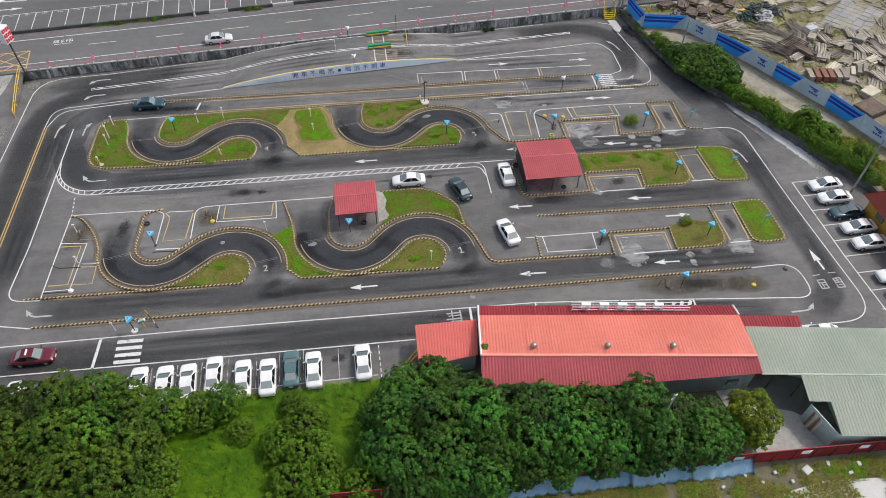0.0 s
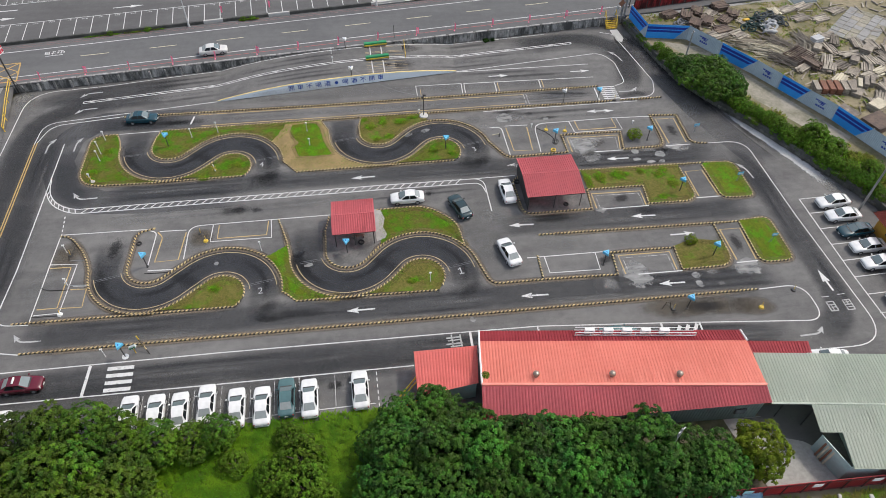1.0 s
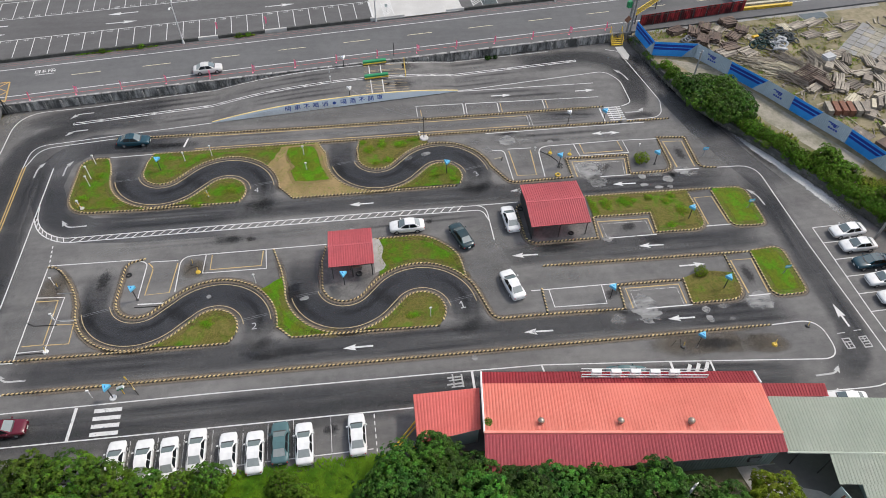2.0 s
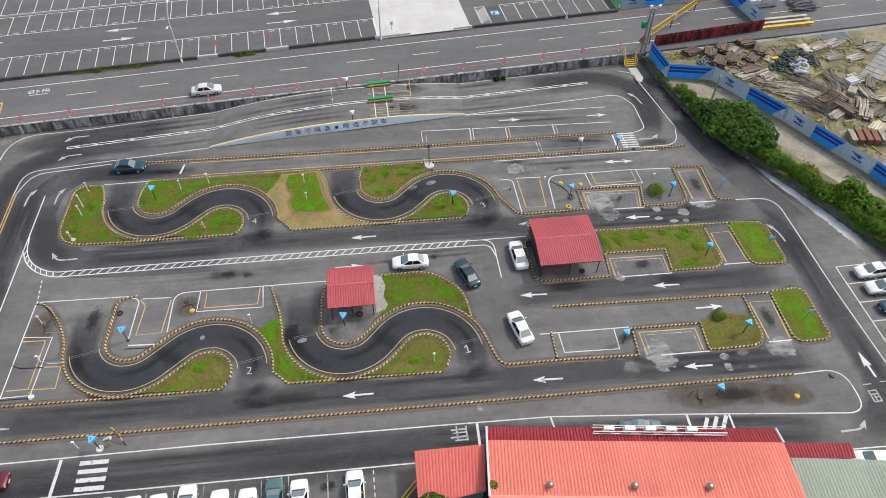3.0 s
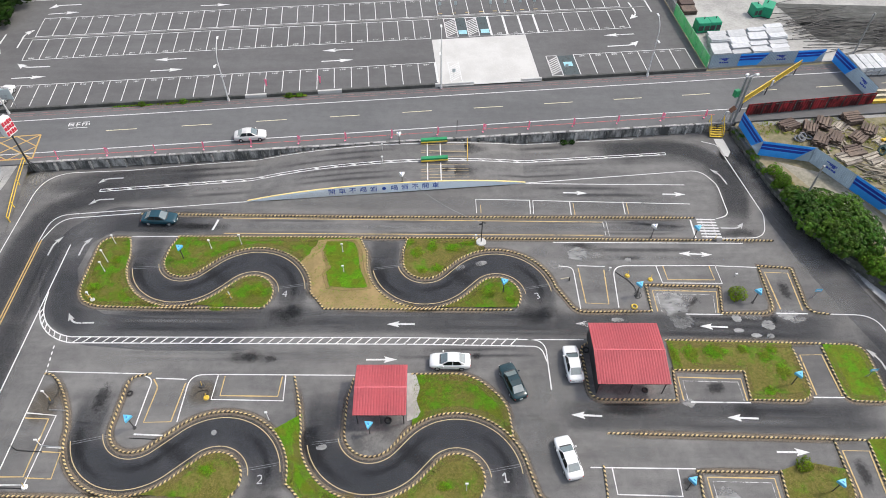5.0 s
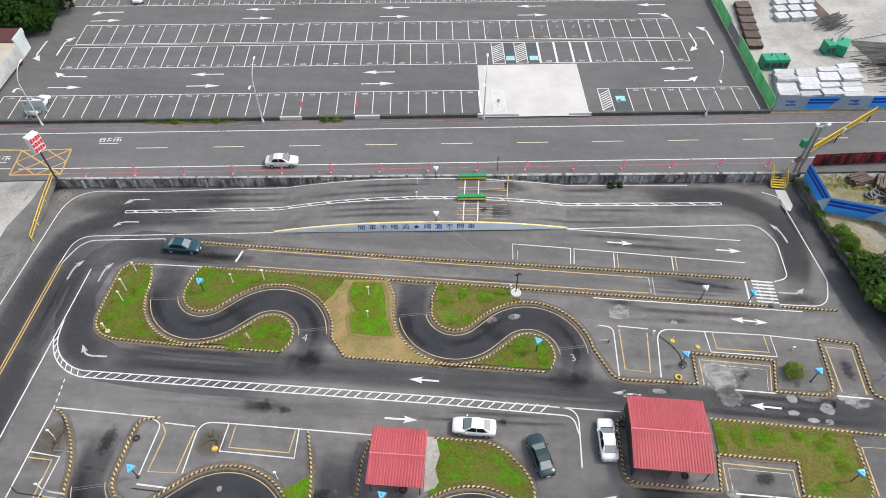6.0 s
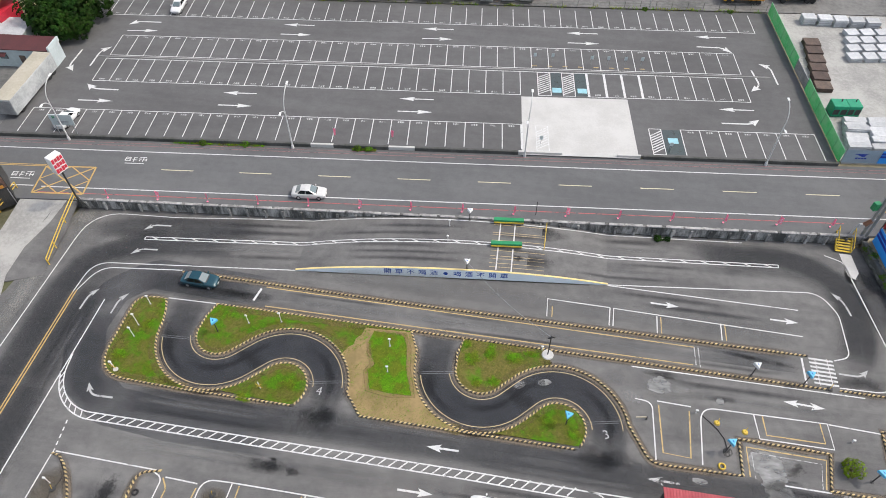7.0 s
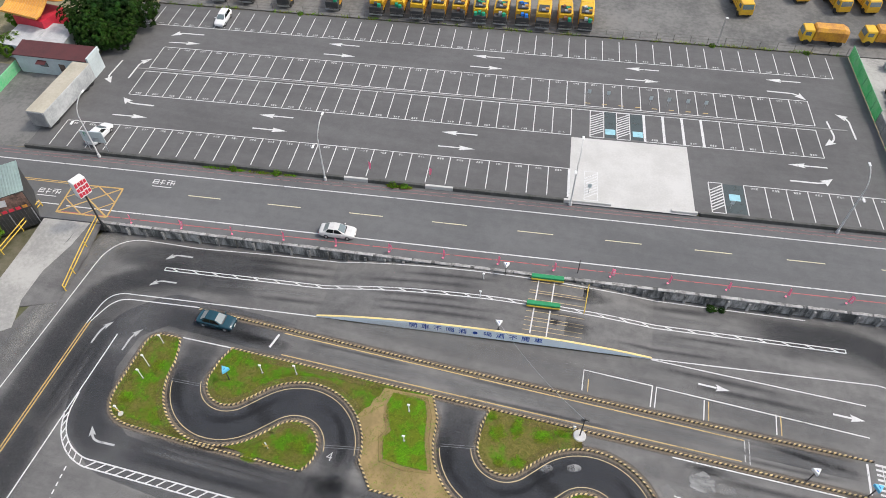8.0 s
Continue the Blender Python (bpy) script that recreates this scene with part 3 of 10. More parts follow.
def lettering(name, text, size, m, material, parent=None, label="", thick=0.0, thin=0.0):
    data = bpy.data.curves.new(name, "FONT")
    data.body, data.size, data.align_x, data.align_y, data.extrude = text, size, "CENTER", "CENTER", thick
    data.offset = -thin
    ob = new(name, data)
    me = bpy.data.meshes.new_from_object(ob.evaluated_get(bpy.context.evaluated_depsgraph_get()))
    bpy.data.objects.remove(ob)
    me.materials.clear()
    me.materials.append(material)
    made = new(name, me)
    made.matrix_basis, made.parent = m, parent
    if label:
        tagged(made, label)
    return made


# ---- large structure ----
def sheet(name, pts, z, material, label, category, deep=0.0):
    bm = bmesh.new()
    if deep:
        prism(bm, pts, z - deep, z)
    else:
        bm.faces.new([bm.verts.new((x, y, z)) for x, y in pts])
        bmesh.ops.recalc_face_normals(bm, faces=bm.faces[:])
        if bm.faces[:][0].normal.z < 0:
            bmesh.ops.reverse_faces(bm, faces=bm.faces[:])
    return setting(name, bm, material, label, category)


sheet("ground", [(-700, -500), (700, -500), (700, 900), (-700, 900)], -0.08, SOIL, "brown soil ground reaching to the horizon", "ground")
COURSE = [(-75, 30.2), (-8, 30.9), (3, 31.0), (44, 27.5), (64, 27.5), (63.6, 40), (62.4, 50.2), (58.9, 57.6), (55.0, 65.5), (50.2, 73.9), (47.9, 78.5), (46.4, 85.5), (44.9, 95), (42, 95.35), (-48.3, 89.15), (-49.5, 82), (-51, 74), (-75, 72)]
sheet("course_pavement", COURSE, 0.0, ASPHALT, "worn grey asphalt of a driving course", "pavement", 0.07)

# test ramp: a hump of asphalt with a painted side wall
bm = bmesh.new()
cols = [-19.5 + 35.0 * i / 48 for i in range(49)]
rows = []
for x in cols:
    a, b = ramp_edge(x) + 0.1, rear_wall(x)
    rows.append([bm.verts.new((x, a + (b - a) * k / 6, ground_z(x, a + 1) + 0.002)) for k in range(7)])
for p, q in zip(rows, rows[1:]):
    for k in range(6):
        bm.faces.new((p[k], q[k], q[k + 1], p[k + 1]))
setting("ramp_road", bm, ASPHALT, "humped asphalt hill-start ramp", "ramp")
slope_wall = thing("slope_wall", pose(0, 0, 0), "pale blue painted ramp wall with blue Chinese lettering", "wall", kind="structure")
bm = bmesh.new()
cap = bmesh.new()
prev = None
for x in cols:
    y, h = ramp_edge(x), ground_z(x, ramp_edge(x) + 1) + 0.1
    ring = [bm.verts.new((x, y + dy, z)) for dy, z in ((0, 0), (0, h), (0.18, h), (0.18, 0))]
    top = [cap.verts.new((x, y + dy, h + dz)) for dy, dz in ((-0.02, 0.003), (-0.02, 0.03), (0.2, 0.03), (0.2, 0.003))]
    if prev:
        for k in range(3):
            bm.faces.new((prev[0][k], prev[0][k + 1], ring[k + 1], ring[k]))
            cap.faces.new((prev[1][k], prev[1][k + 1], top[k + 1], top[k]))
    prev = (ring, top)
bmesh.ops.recalc_face_normals(bm, faces=bm.faces[:])
bmesh.ops.recalc_face_normals(cap, faces=cap.faces[:])
part("wall_face", bm, PALE_BLUE, slope_wall)
part("coping", cap, COPING, slope_wall, "yellow painted coping")
bm = bmesh.new()
ribbon(bm, [(-17, ramp_edge(-17) - 0.1), (13.5, ramp_edge(13.5) - 0.1)], 0.14, 0.011)
setting("moss_strip", bm, mat("dark_wall_foot", (0.03, 0.03, 0.025), (0.06, 0.055, 0.04), big=1.0, small=5.0, where="World"), "dark strip along the wall foot", "moss")
WORDS = "開車不喝酒●喝酒不開車"
for i, ch in enumerate(WORDS):
    x = -9.0 + 1.3 * i
    lettering("character", ch, 0.92 if ch != "●" else 0.66, pose(x, ramp_edge(x) - 0.012, 0.7, 90, 0, 4.26), INK_BLUE, slope_wall, thick=0.004, thin=-0.005)

# retaining wall behind the course, with ribs and a cap
retaining = thing("retaining_wall", pose(0, 0, 0), "stained grey concrete retaining wall with ribs", "wall", kind="structure")
A, B = Vector((-48.3, 89.2)), Vector((44.8, 95.6))
along = (B - A).normalized()
turn = math.degrees(math.atan2(along.y, along.x))
length = (B - A).length
mid = (A + B) / 2
bm = bmesh.new()
box(bm, (mid.x, mid.y + 0.2, 0.68), (length, 0.4, 1.36), turn)
part("wall_body", bm, OLD_WALL, retaining)
rib_bm = bmesh.new()
box(rib_bm, (0, 0, 0.6), (0.28, 0.3, 1.2), 0, 0, 0.03)
rib = part("rib", rib_bm, OLD_WALL, retaining, m=pose(*A, 0))
cap_bm = bmesh.new()
box(cap_bm, (0, 0, 0), (1.75, 0.34, 0.14), 0, 0, 0.02)
capstone = part("capstone", cap_bm, CAP, retaining, m=pose(*A, 0))
for i in range(int(length / 2.2)):
    p = A + along * (1.1 + 2.2 * i)
    for src, z, off in ((rib, 0, -0.12), (capstone, 1.44, 0.06)):
        ob = src.copy()
        scene.collection.objects.link(ob)
        ob.matrix_basis = pose(p.x, p.y + off, z + random.uniform(-0.02, 0.02), 0, 0, turn + random.uniform(-0.6, 0.6))
bpy.data.objects.remove(rib)
bpy.data.objects.remove(capstone)

# road and parking lot
south = [(-300, -2.4), (-56, -2.1), (-48.4, -2.05), (44.8, -2.75), (300, -3.2)]
sheet("road", [lot(u, v) for u, v in south] + [lot(300, 9.1), lot(-300, 9.1)], ROAD_Z, ROAD_ASPHALT, "grey asphalt two-lane road", "road", 1.36)
sheet("far_ground", [lot(-300, 9.1), lot(300, 9.1), lot(300, 400), lot(-300, 400)], ROAD_Z - 0.02, YARD_SOIL, "dusty ground behind the road", "ground", 1.3)
sheet("parking_lot", [lot(-64.5, 9.4), lot(45.4, 9.4), lot(45.4, 44.8), lot(-64.5, 44.8)], LOT_Z, LOT_ASPHALT, "dark grey asphalt parking lot", "parking lot", 0.3)
sheet("concrete_apron", [lot(5.5, 8.9), lot(20.4, 8.9), lot(20.35, 21.1), lot(5.6, 21.0)], LOT_Z + 0.008, PALE_CONCRETE, "pale concrete entrance apron", "pavement")
sheet("depot_yard", [lot(-62, 45.2), lot(80, 45.2), lot(80, 95), lot(-62, 95)], LOT_Z - 0.02, DEPOT, "stained concrete truck yard", "pavement", 0.25)
sheet("store_yard", [lot(46, 9.6), lot(120, 9.6), lot(120, 45), lot(46, 45)], LOT_Z - 0.05, DUSTY_CONCRETE, "pale dusty concrete storage yard", "pavement", 0.25)
bm = bmesh.new()
for u0, u1 in ((-64.5, -22), (-19, -11.8), (-8.4, 4.9), (20.9, 45.4)):
    box(bm, ((u0 + u1) / 2, 9.2, 1.5), (u1 - u0, 0.35, 0.62), bevel=0.03)
bm.transform(LOT)
setting("lot_boundary_wall", bm, DARK_WALL, "low dark mossy wall along the parking lot", "wall")
bm = bmesh.new()
for u0, u1 in ((-22, -19), (-11.8, -8.4), (5.0, 10.6), (17.6, 20.6)):
    box(bm, ((u0 + u1) / 2, 9.2, 1.53), (u1 - u0, 0.32, 0.56), bevel=0.03)
bm.transform(LOT)
setting("lot_wall_block", bm, PALE_CONCRETE, "pale concrete block in the boundary wall", "wall")
bm = bmesh.new()
box(bm, (-8.0, 27.35, LOT_Z + 0.04), (99, 0.24, 0.08), bevel=0.02)
bm.transform(LOT)
setting("lot_divider_kerb", bm, CONCRETE, "narrow concrete divider between parking rows", "kerb")

# raised yard to the east with its wall
WALL_FOOT = [(44.8, 95.0), (46.4, 85.5), (47.9, 78.5), (50.2, 73.9), (55.0, 65.5), (58.9, 57.6), (62.4, 50.2), (63.6, 40.0)]
YARD = [(x + 0.1, y) for x, y in WALL_FOOT] + [(64, 27), (170, 27), (170, 108), (66, 100.6), (46, 96.6)]
sheet("timber_yard", YARD, YARD_Z, YARD_SOIL, "dusty soil of a timber storage yard with weeds", "ground", 1.05)
east_wall = thing("east_wall", pose(0, 0, 0), "dark mossy rubble wall below the hedge", "wall", kind="structure")
for (xa, ya), (xb, yb) in zip(WALL_FOOT, WALL_FOOT[1:]):
    bm = bmesh.new()
    L = math.dist((xa, ya), (xb, yb))
    box(bm, ((xa + xb) / 2, (ya + yb) / 2, 0.55), (L, 0.45, 1.1), math.degrees(math.atan2(yb - ya, xb - xa)), 0, 0.05)
    part("wall_body", bm, DARK_WALL, east_wall)
rw = random.Random(8)
STONES = []
for k in range(4):
    bm = bmesh.new()
    box(bm, (0, 0, 0), (0.78, 0.6, 0.52), rw.uniform(-6, 6), rw.uniform(-4, 4), 0.1)
    for v in bm.verts:
        v.co += Vector((rw.uniform(-0.06, 0.06), rw.uniform(-0.06, 0.06), rw.uniform(-0.05, 0.05)))
    STONES.append(bpy.data.meshes.new("stone"))
    bm.to_mesh(STONES[-1])
    bm.free()
    STONES[-1].materials.append(RUBBLE)
for course in (0, 1):
    run, _ = even(WALL_FOOT[:-1], 0.8)
    for x, y, h in run:
        ob = new("stone", rw.choice(STONES))
        ob.parent = east_wall
        ob.matrix_basis = pose(x + rw.uniform(-0.06, 0.06) + 0.06 * course, y + 0.4 * course, 0.24 + 0.52 * course + rw.uniform(-0.06, 0.1), rw.uniform(-8, 8), rw.uniform(-8, 8), math.degrees(h) + rw.uniform(-12, 12))
sheet("fence_strip_slab", [(48.6, 88.0), (54.2, 85.5), (65.5, 62.0), (63.0, 60.0), (56.5, 71.5), (52.5, 80.0)], YARD_Z + 0.01, STRIP, "stained concrete strip beside the blue fence", "pavement")

# entry drive on the west
bm = bmesh.new()
quad = [(-55.4, 89.9, 1.29), (-49.4, 90.3, 1.29), (-50.2, 85.8, 0.75), (-55.4, 85.0, 0.75)]
plate(bm, quad, 0.3)
plate(bm, [(-55.4, 85.0, 0.75), (-50.2, 85.8, 0.75), (-51.5, 82.0, 0.4), (-55.6, 80.0, 0.3)], 0.3)
plate(bm, [(-55.6, 80.0, 0.3), (-51.5, 82.0, 0.4), (-51.6, 78.0, 0.12), (-57.5, 74.5, 0.04)], 0.3)
plate(bm, [(-57.5, 74.5, 0.04), (-51.6, 78.0, 0.12), (-50.5, 74.6, 0.02), (-56.5, 70.0, 0.012)], 0.1)
setting("entry_drive", bm, DUSTY_CONCRETE, "pale concrete entry ramp from the road", "pavement")
bm = bmesh.new()
plate(bm, [(-50.3, 90.2, 1.27), (-48.4, 90.3, 1.27), (-48.0, 84.4, 0.42), (-51.6, 82.6, 0.4)], 0.3)
plate(bm, [(-51.6, 82.6, 0.38), (-48.0, 84.4, 0.42), (-47.6, 78.6, 0.03), (-51.7, 77.0, 0.06)], 0.3)
setting("drive_shoulder", bm, ASPHALT, "worn grey asphalt beside the entry ramp", "pavement")

# ---- kerb lines of the course: arcs round the centres of the bends ----
C1, C2, C3, C4 = (-25.0, 53.0), (-16.9, 47.75), (-2.7, 52.1), (5.3, 47.1)
C5, C6, C7, C8 = (-24.9, 73.85), (-16.9, 68.7), (2.6, 73.0), (10.55, 67.85)
R_OUT, R_IN = 6.7, 2.55


def s_bend(c, d, rc, rd, first, last, n=24):
    """Round one centre and back round the next, with a short straight between."""
    return arc(*c, rc, first, 314, n) + arc(*d, rd, 134, last, n)


W_HOOK = [(-35.9, 59.05), (-35.15, 58.94), (-34.25, 58.15), (-33.4, 56.95), (-32.7, 55.75), (-32.15, 54.5)]
KERBS = {}
KERBS["front_divider"] = [(-36.6, 42.8), (5.9, 41.25), (42.0, 40.0)]
KERBS["bend_two_outer"] = W_HOOK + s_bend(C1, C2, R_OUT, R_IN, 180, -20)
KERBS["bend_two_foot"] = [(-38.3, 46.75), (-25, 46.15), (-15.3, 45.8), (-14.6, 46.6)]
KERBS["bend_two_inner"] = rounded([(-25.2, 58.8, 0), (-27.2, 58.4, 1.2), (-27.6, 54.0, 2)])[:-1] + s_bend(C1, C2, R_IN, R_OUT, 175, -5) + [(-9.7, 46.7), (-8.7, 45.6)]
KERBS["strip_foot"] = [(-8.7, 45.6), (6.9, 44.9)]
KERBS["bend_one_outer"] = [(-10.7, 58.2), (-9.8, 54.9)] + s_bend(C3, C4, R_OUT, R_IN, 178, -40)
KERBS["shed_bend"] = [(-4.7, 57.8), (-5.2, 55.5)] + s_bend(C3, C4, R_IN, R_OUT, 178, 12) + rounded([(12.1, 47.1, 0), (12.9, 44.9, 1.5), (19, 44.7, 0)])[1:] + [(27.2, 44.2)]
KERBS["shed_lawn"] = rounded([(1.1, 58.2, 0), (7.2, 58.1, 5), (10.5, 54.8, 4), (10.8, 51.0, 0)])
KERBS["front_bays"] = rounded([(27.2, 44.2, 0), (27.5, 47.5, 0), (35.0, 47.2, 0), (34.7, 43.9, 0), (41.0, 43.7, 2.0), (41.1, 50.2, 0)])
KERBS["front_tail"] = rounded([(44.3, 50.0, 0), (44.1, 43.6, 1.2), (48.1, 43.5, 1.0), (48.2, 50.4, 1.2), (44.4, 50.3, 0)])
KERBS["box_side"] = [(18.85, 48.2), (18.7, 44.85)]
KERBS["middle_divider"] = [(19.8, 51.4), (44.3, 50.15)]
KERBS["big_shed"] = rounded([(19.6, 61.6, 0), (18.7, 61.0, 1.0), (18.8, 55.0, 1.4), (27.3, 54.7, 0), (27.7, 58.1, 0), (34.9, 57.8, 0), (34.6, 54.6, 0), (41.0, 54.3, 1.8), (40.8, 60.5, 0)])
KERBS["bay_tail"] = rounded([(43.9, 60.4, 0), (44.1, 54.3, 1.2), (48.3, 54.0, 1.0), (48.3, 60.6, 1.5), (44.2, 60.9, 0)])
KERBS["bay_back"] = [(27.7, 61.7), (44.2, 60.9)]
KERBS["west_island"] = rounded([(-31.9, 76.0, 0), (-32.4, 77.4, 0.6), (-35.6, 77.3, 2.0), (-36.0, 67.5, 3.5), (-27, 67.0, 0), (-15.2, 66.7, 0)])
KERBS["bend_four_outer"] = [(-31.9, 76.0)] + s_bend(C5, C6, R_OUT, R_IN, 175, -35) + [(-15.2, 66.7)]
KERBS["bend_four_inner"] = [(-26.6, 77.4), (-27.2, 75.8)] + s_bend(C5, C6, R_IN, R_OUT, 172, 0) + [(-9.6, 68.0), (-8.5, 66.5)]
KERBS["centre_foot"] = [(-8.5, 66.5), (12.2, 65.9)]
KERBS["bend_three_outer"] = [(-5.1, 76.7), (-4.2, 74.5)] + s_bend(C7, C8, R_OUT, R_IN, 178, -40)
KERBS["bend_three_inner"] = [(0.5, 76.5), (0.0, 74.7)] + s_bend(C7, C8, R_IN, R_OUT, 172, 10) + rounded([(17.6, 68.5, 0), (18.9, 65.5, 1.8), (27.2, 65.4, 0)])[1:]
KERBS["back_bays"] = rounded([(27.2, 65.4, 0), (27.3, 69.0, 0), (35.5, 68.6, 0), (34.8, 65.0, 0), (40.6, 64.8, 1.6), (40.8, 71.5, 0), (44.5, 71.1, 0), (44.2, 65.0, 2.0), (46.5, 64.6, 0)])
KERBS["lane_near"] = [(-26.6, 77.4), (5, 76.5), (36.8, 75.5)]
KERBS["lane_near_end"] = [(37.9, 75.5), (44.0, 75.3)]
KERBS["lane_far"] = [(-32.0, 81.2), (-4.9, 80.15), (35.6, 79.2)]

# ---- planted islands ----
G_TWO = arc(*C1, R_OUT, 283, 327) + arc(*C2, R_IN, 147, -20) + [(-15.2, 45.8)]
G_STRIP = arc(*C2, R_OUT, 44, -5) + [(-9.7, 46.7), (-8.7, 45.6), (-4.0, 45.45)] + arc(*C3, R_OUT, 258, 178) + [(-9.5, 54.0)]
G_ONE = arc(*C3, R_OUT, 283, 328) + arc(*C4, R_IN, 148, -40) + [(6.9, 44.95)]
G_SHED = rounded([(1.2, 58.1, 0), (7.2, 58.1, 5), (10.5, 54.8, 4), (10.8, 51.0, 0)]) + arc(*C4, R_OUT, 34, 128) + [(1.2, 53.4)]
G_WEST = rounded([(-31.9, 76.0, 0), (-32.4, 77.4, 0.6), (-35.6, 77.3, 2.0), (-36.0, 67.5, 3.5), (-27, 67.0, 0)]) + arc(*C5, R_OUT, 260, 175)
G_FOUR = arc(*C5, R_OUT, 285, 327) + arc(*C6, R_IN, 147, -35) + [(-15.4, 66.72)]
G_CENTRE = [(-26.6, 77.4), (-5.1, 76.7), (-4.2, 74.5)] + arc(*C7, R_OUT, 178, 262) + [(1.2, 66.25), (-8.5, 66.5), (-9.6, 68.0)] + arc(*C6, R_OUT, 0, 147, 30) + arc(*C5, R_IN, 327, 172) + [(-27.2, 75.8)]
G_KNOLL = [(0.5, 76.5), (9.3, 76.2), (9.6, 74.5)] + arc(*C8, R_OUT, 100, 147) + arc(*C7, R_IN, 327, 172)
G_THREE = arc(*C7, R_OUT, 283, 327) + arc(*C8, R_IN, 147, -40)
G_BAY = rounded([(27.8, 61.6, 0), (40.8, 61.0, 0), (41.0, 54.4, 1.8), (34.7, 54.7, 0), (35.0, 57.9, 0), (27.8, 58.2, 0)])
G_BAY_TAIL = rounded([(44.1, 60.9, 0), (44.2, 54.3, 1.2), (48.3, 54.0, 1.0), (48.3, 60.6, 1.5), (44.4, 60.9, 0)])
G_FRONT = rounded([(35.05, 47.4, 0), (37.5, 48.2, 0), (41.0, 47.4, 0), (41.0, 43.8, 2.0), (34.8, 43.95, 0)])
G_FRONT_TAIL = rounded([(44.3, 50.0, 0), (44.1, 43.6, 1.2), (48.1, 43.5, 1.0), (48.2, 50.4, 1.2), (44.4, 50.3, 0)])
DRY = [(-8.4, 66.6), (-9.55, 68.0)] + arc(*C6, R_OUT - 0.05, 0, 40, 8) + [(-11.3, 73.9), (-10.8, 74.3), (-10.7, 75.1), (-10.2, 75.6), (-10.0, 76.5), (-5.1, 76.6), (-4.2, 74.4)] + arc(*C7, R_OUT, 180, 262, 8) + [(1.2, 66.3)]
LUSH = [(-9.0, 76.2), (-5.7, 76.2), (-5.0, 74.5), (-4.7, 72.3), (-3.7, 69.2), (-6.2, 69.05), (-8.3, 69.35), (-8.9, 71.4), (-8.4, 72.3), (-9.0, 73.6), (-9.3, 74.8)]


def inside(poly, x, y):
    hit = False
    for (xa, ya), (xb, yb) in zip(poly, poly[1:] + poly[:1]):
        if (ya > y) != (yb > y) and x < (xb - xa) * (y - ya) / (yb - ya) + xa:
            hit = not hit
    return hit


def tufts(name, poly, count, high, material, label, z=0.08, seed=1, clear=None, blades=4, patchy=0.0, m=None):
    """Many small tufts of grass over an outline."""
    rng = random.Random(seed)
    xs, ys = [p[0] for p in poly], [p[1] for p in poly]
    verts, faces = [], []
    while count > 0:
        x, y = rng.uniform(min(xs), max(xs)), rng.uniform(min(ys), max(ys))
        if not inside(poly, x, y) or (clear and inside(clear, x, y)):
            continue
        count -= 1
        if patchy and noise.noise((x * 0.45, y * 0.45, seed)) < patchy - 0.5 + rng.uniform(-0.15, 0.15):
            continue
        for _ in range(blades):
            a, h = rng.uniform(0, 6.283), high * rng.uniform(0.5, 1.2)
            px, py = x + rng.uniform(-0.12, 0.12), y + rng.uniform(-0.12, 0.12)
            lean = h * (rng.uniform(0.3, 0.9) if high > 0.3 else rng.uniform(0.9, 2.2))
            w = h * 0.28
            ca, sa = math.cos(a), math.sin(a)
            k = len(verts)
            verts += [(px - sa * w, py + ca * w, z), (px + sa * w, py - ca * w, z), (px + ca * lean, py + sa * lean, z + h)]
            faces.append((k, k + 1, k + 2))
    me = bpy.data.meshes.new(name)
    me.from_pydata(verts, [], faces)
    me.materials.append(material)
    me.polygons.foreach_set("use_smooth", [True] * len(me.polygons))
    me.normals_split_custom_set_from_vertices([(0, 0, 1)] * len(verts))
    return tagged(new(name, me), label, "grass", "", "stuff")


def lawn(name, poly, material, label, n, seed, blade=None, patchy=0.35, z=0.1, high=0.055):
    bm = bmesh.new()
    f = bm.faces.new([bm.verts.new((x, y, z)) for x, y in poly])
    f.normal_update()
    if f.normal.z < 0:
        bmesh.ops.reverse_faces(bm, faces=[f])
    bmesh.ops.triangulate(bm, faces=bm.faces[:])
    setting(name, bm, material, label, "lawn")
    turn_sum = sum(xa * yb - xb * ya for (xa, ya), (xb, yb) in zip(poly, poly[1:] + poly[:1]))
    rim = ribbon(bmesh.new(), shift(poly, 0.42 if turn_sum > 0 else -0.42), 0.85, z + 0.004, 0.0, True)
    tagged(part("dry_rim", rim, DRY_RIM), "dry brown rim of a grass island", "lawn", "", "structure")
    tufts("grass", poly, n, high, blade or BLADE, "short green grass on a traffic island", z, seed, patchy=patchy)


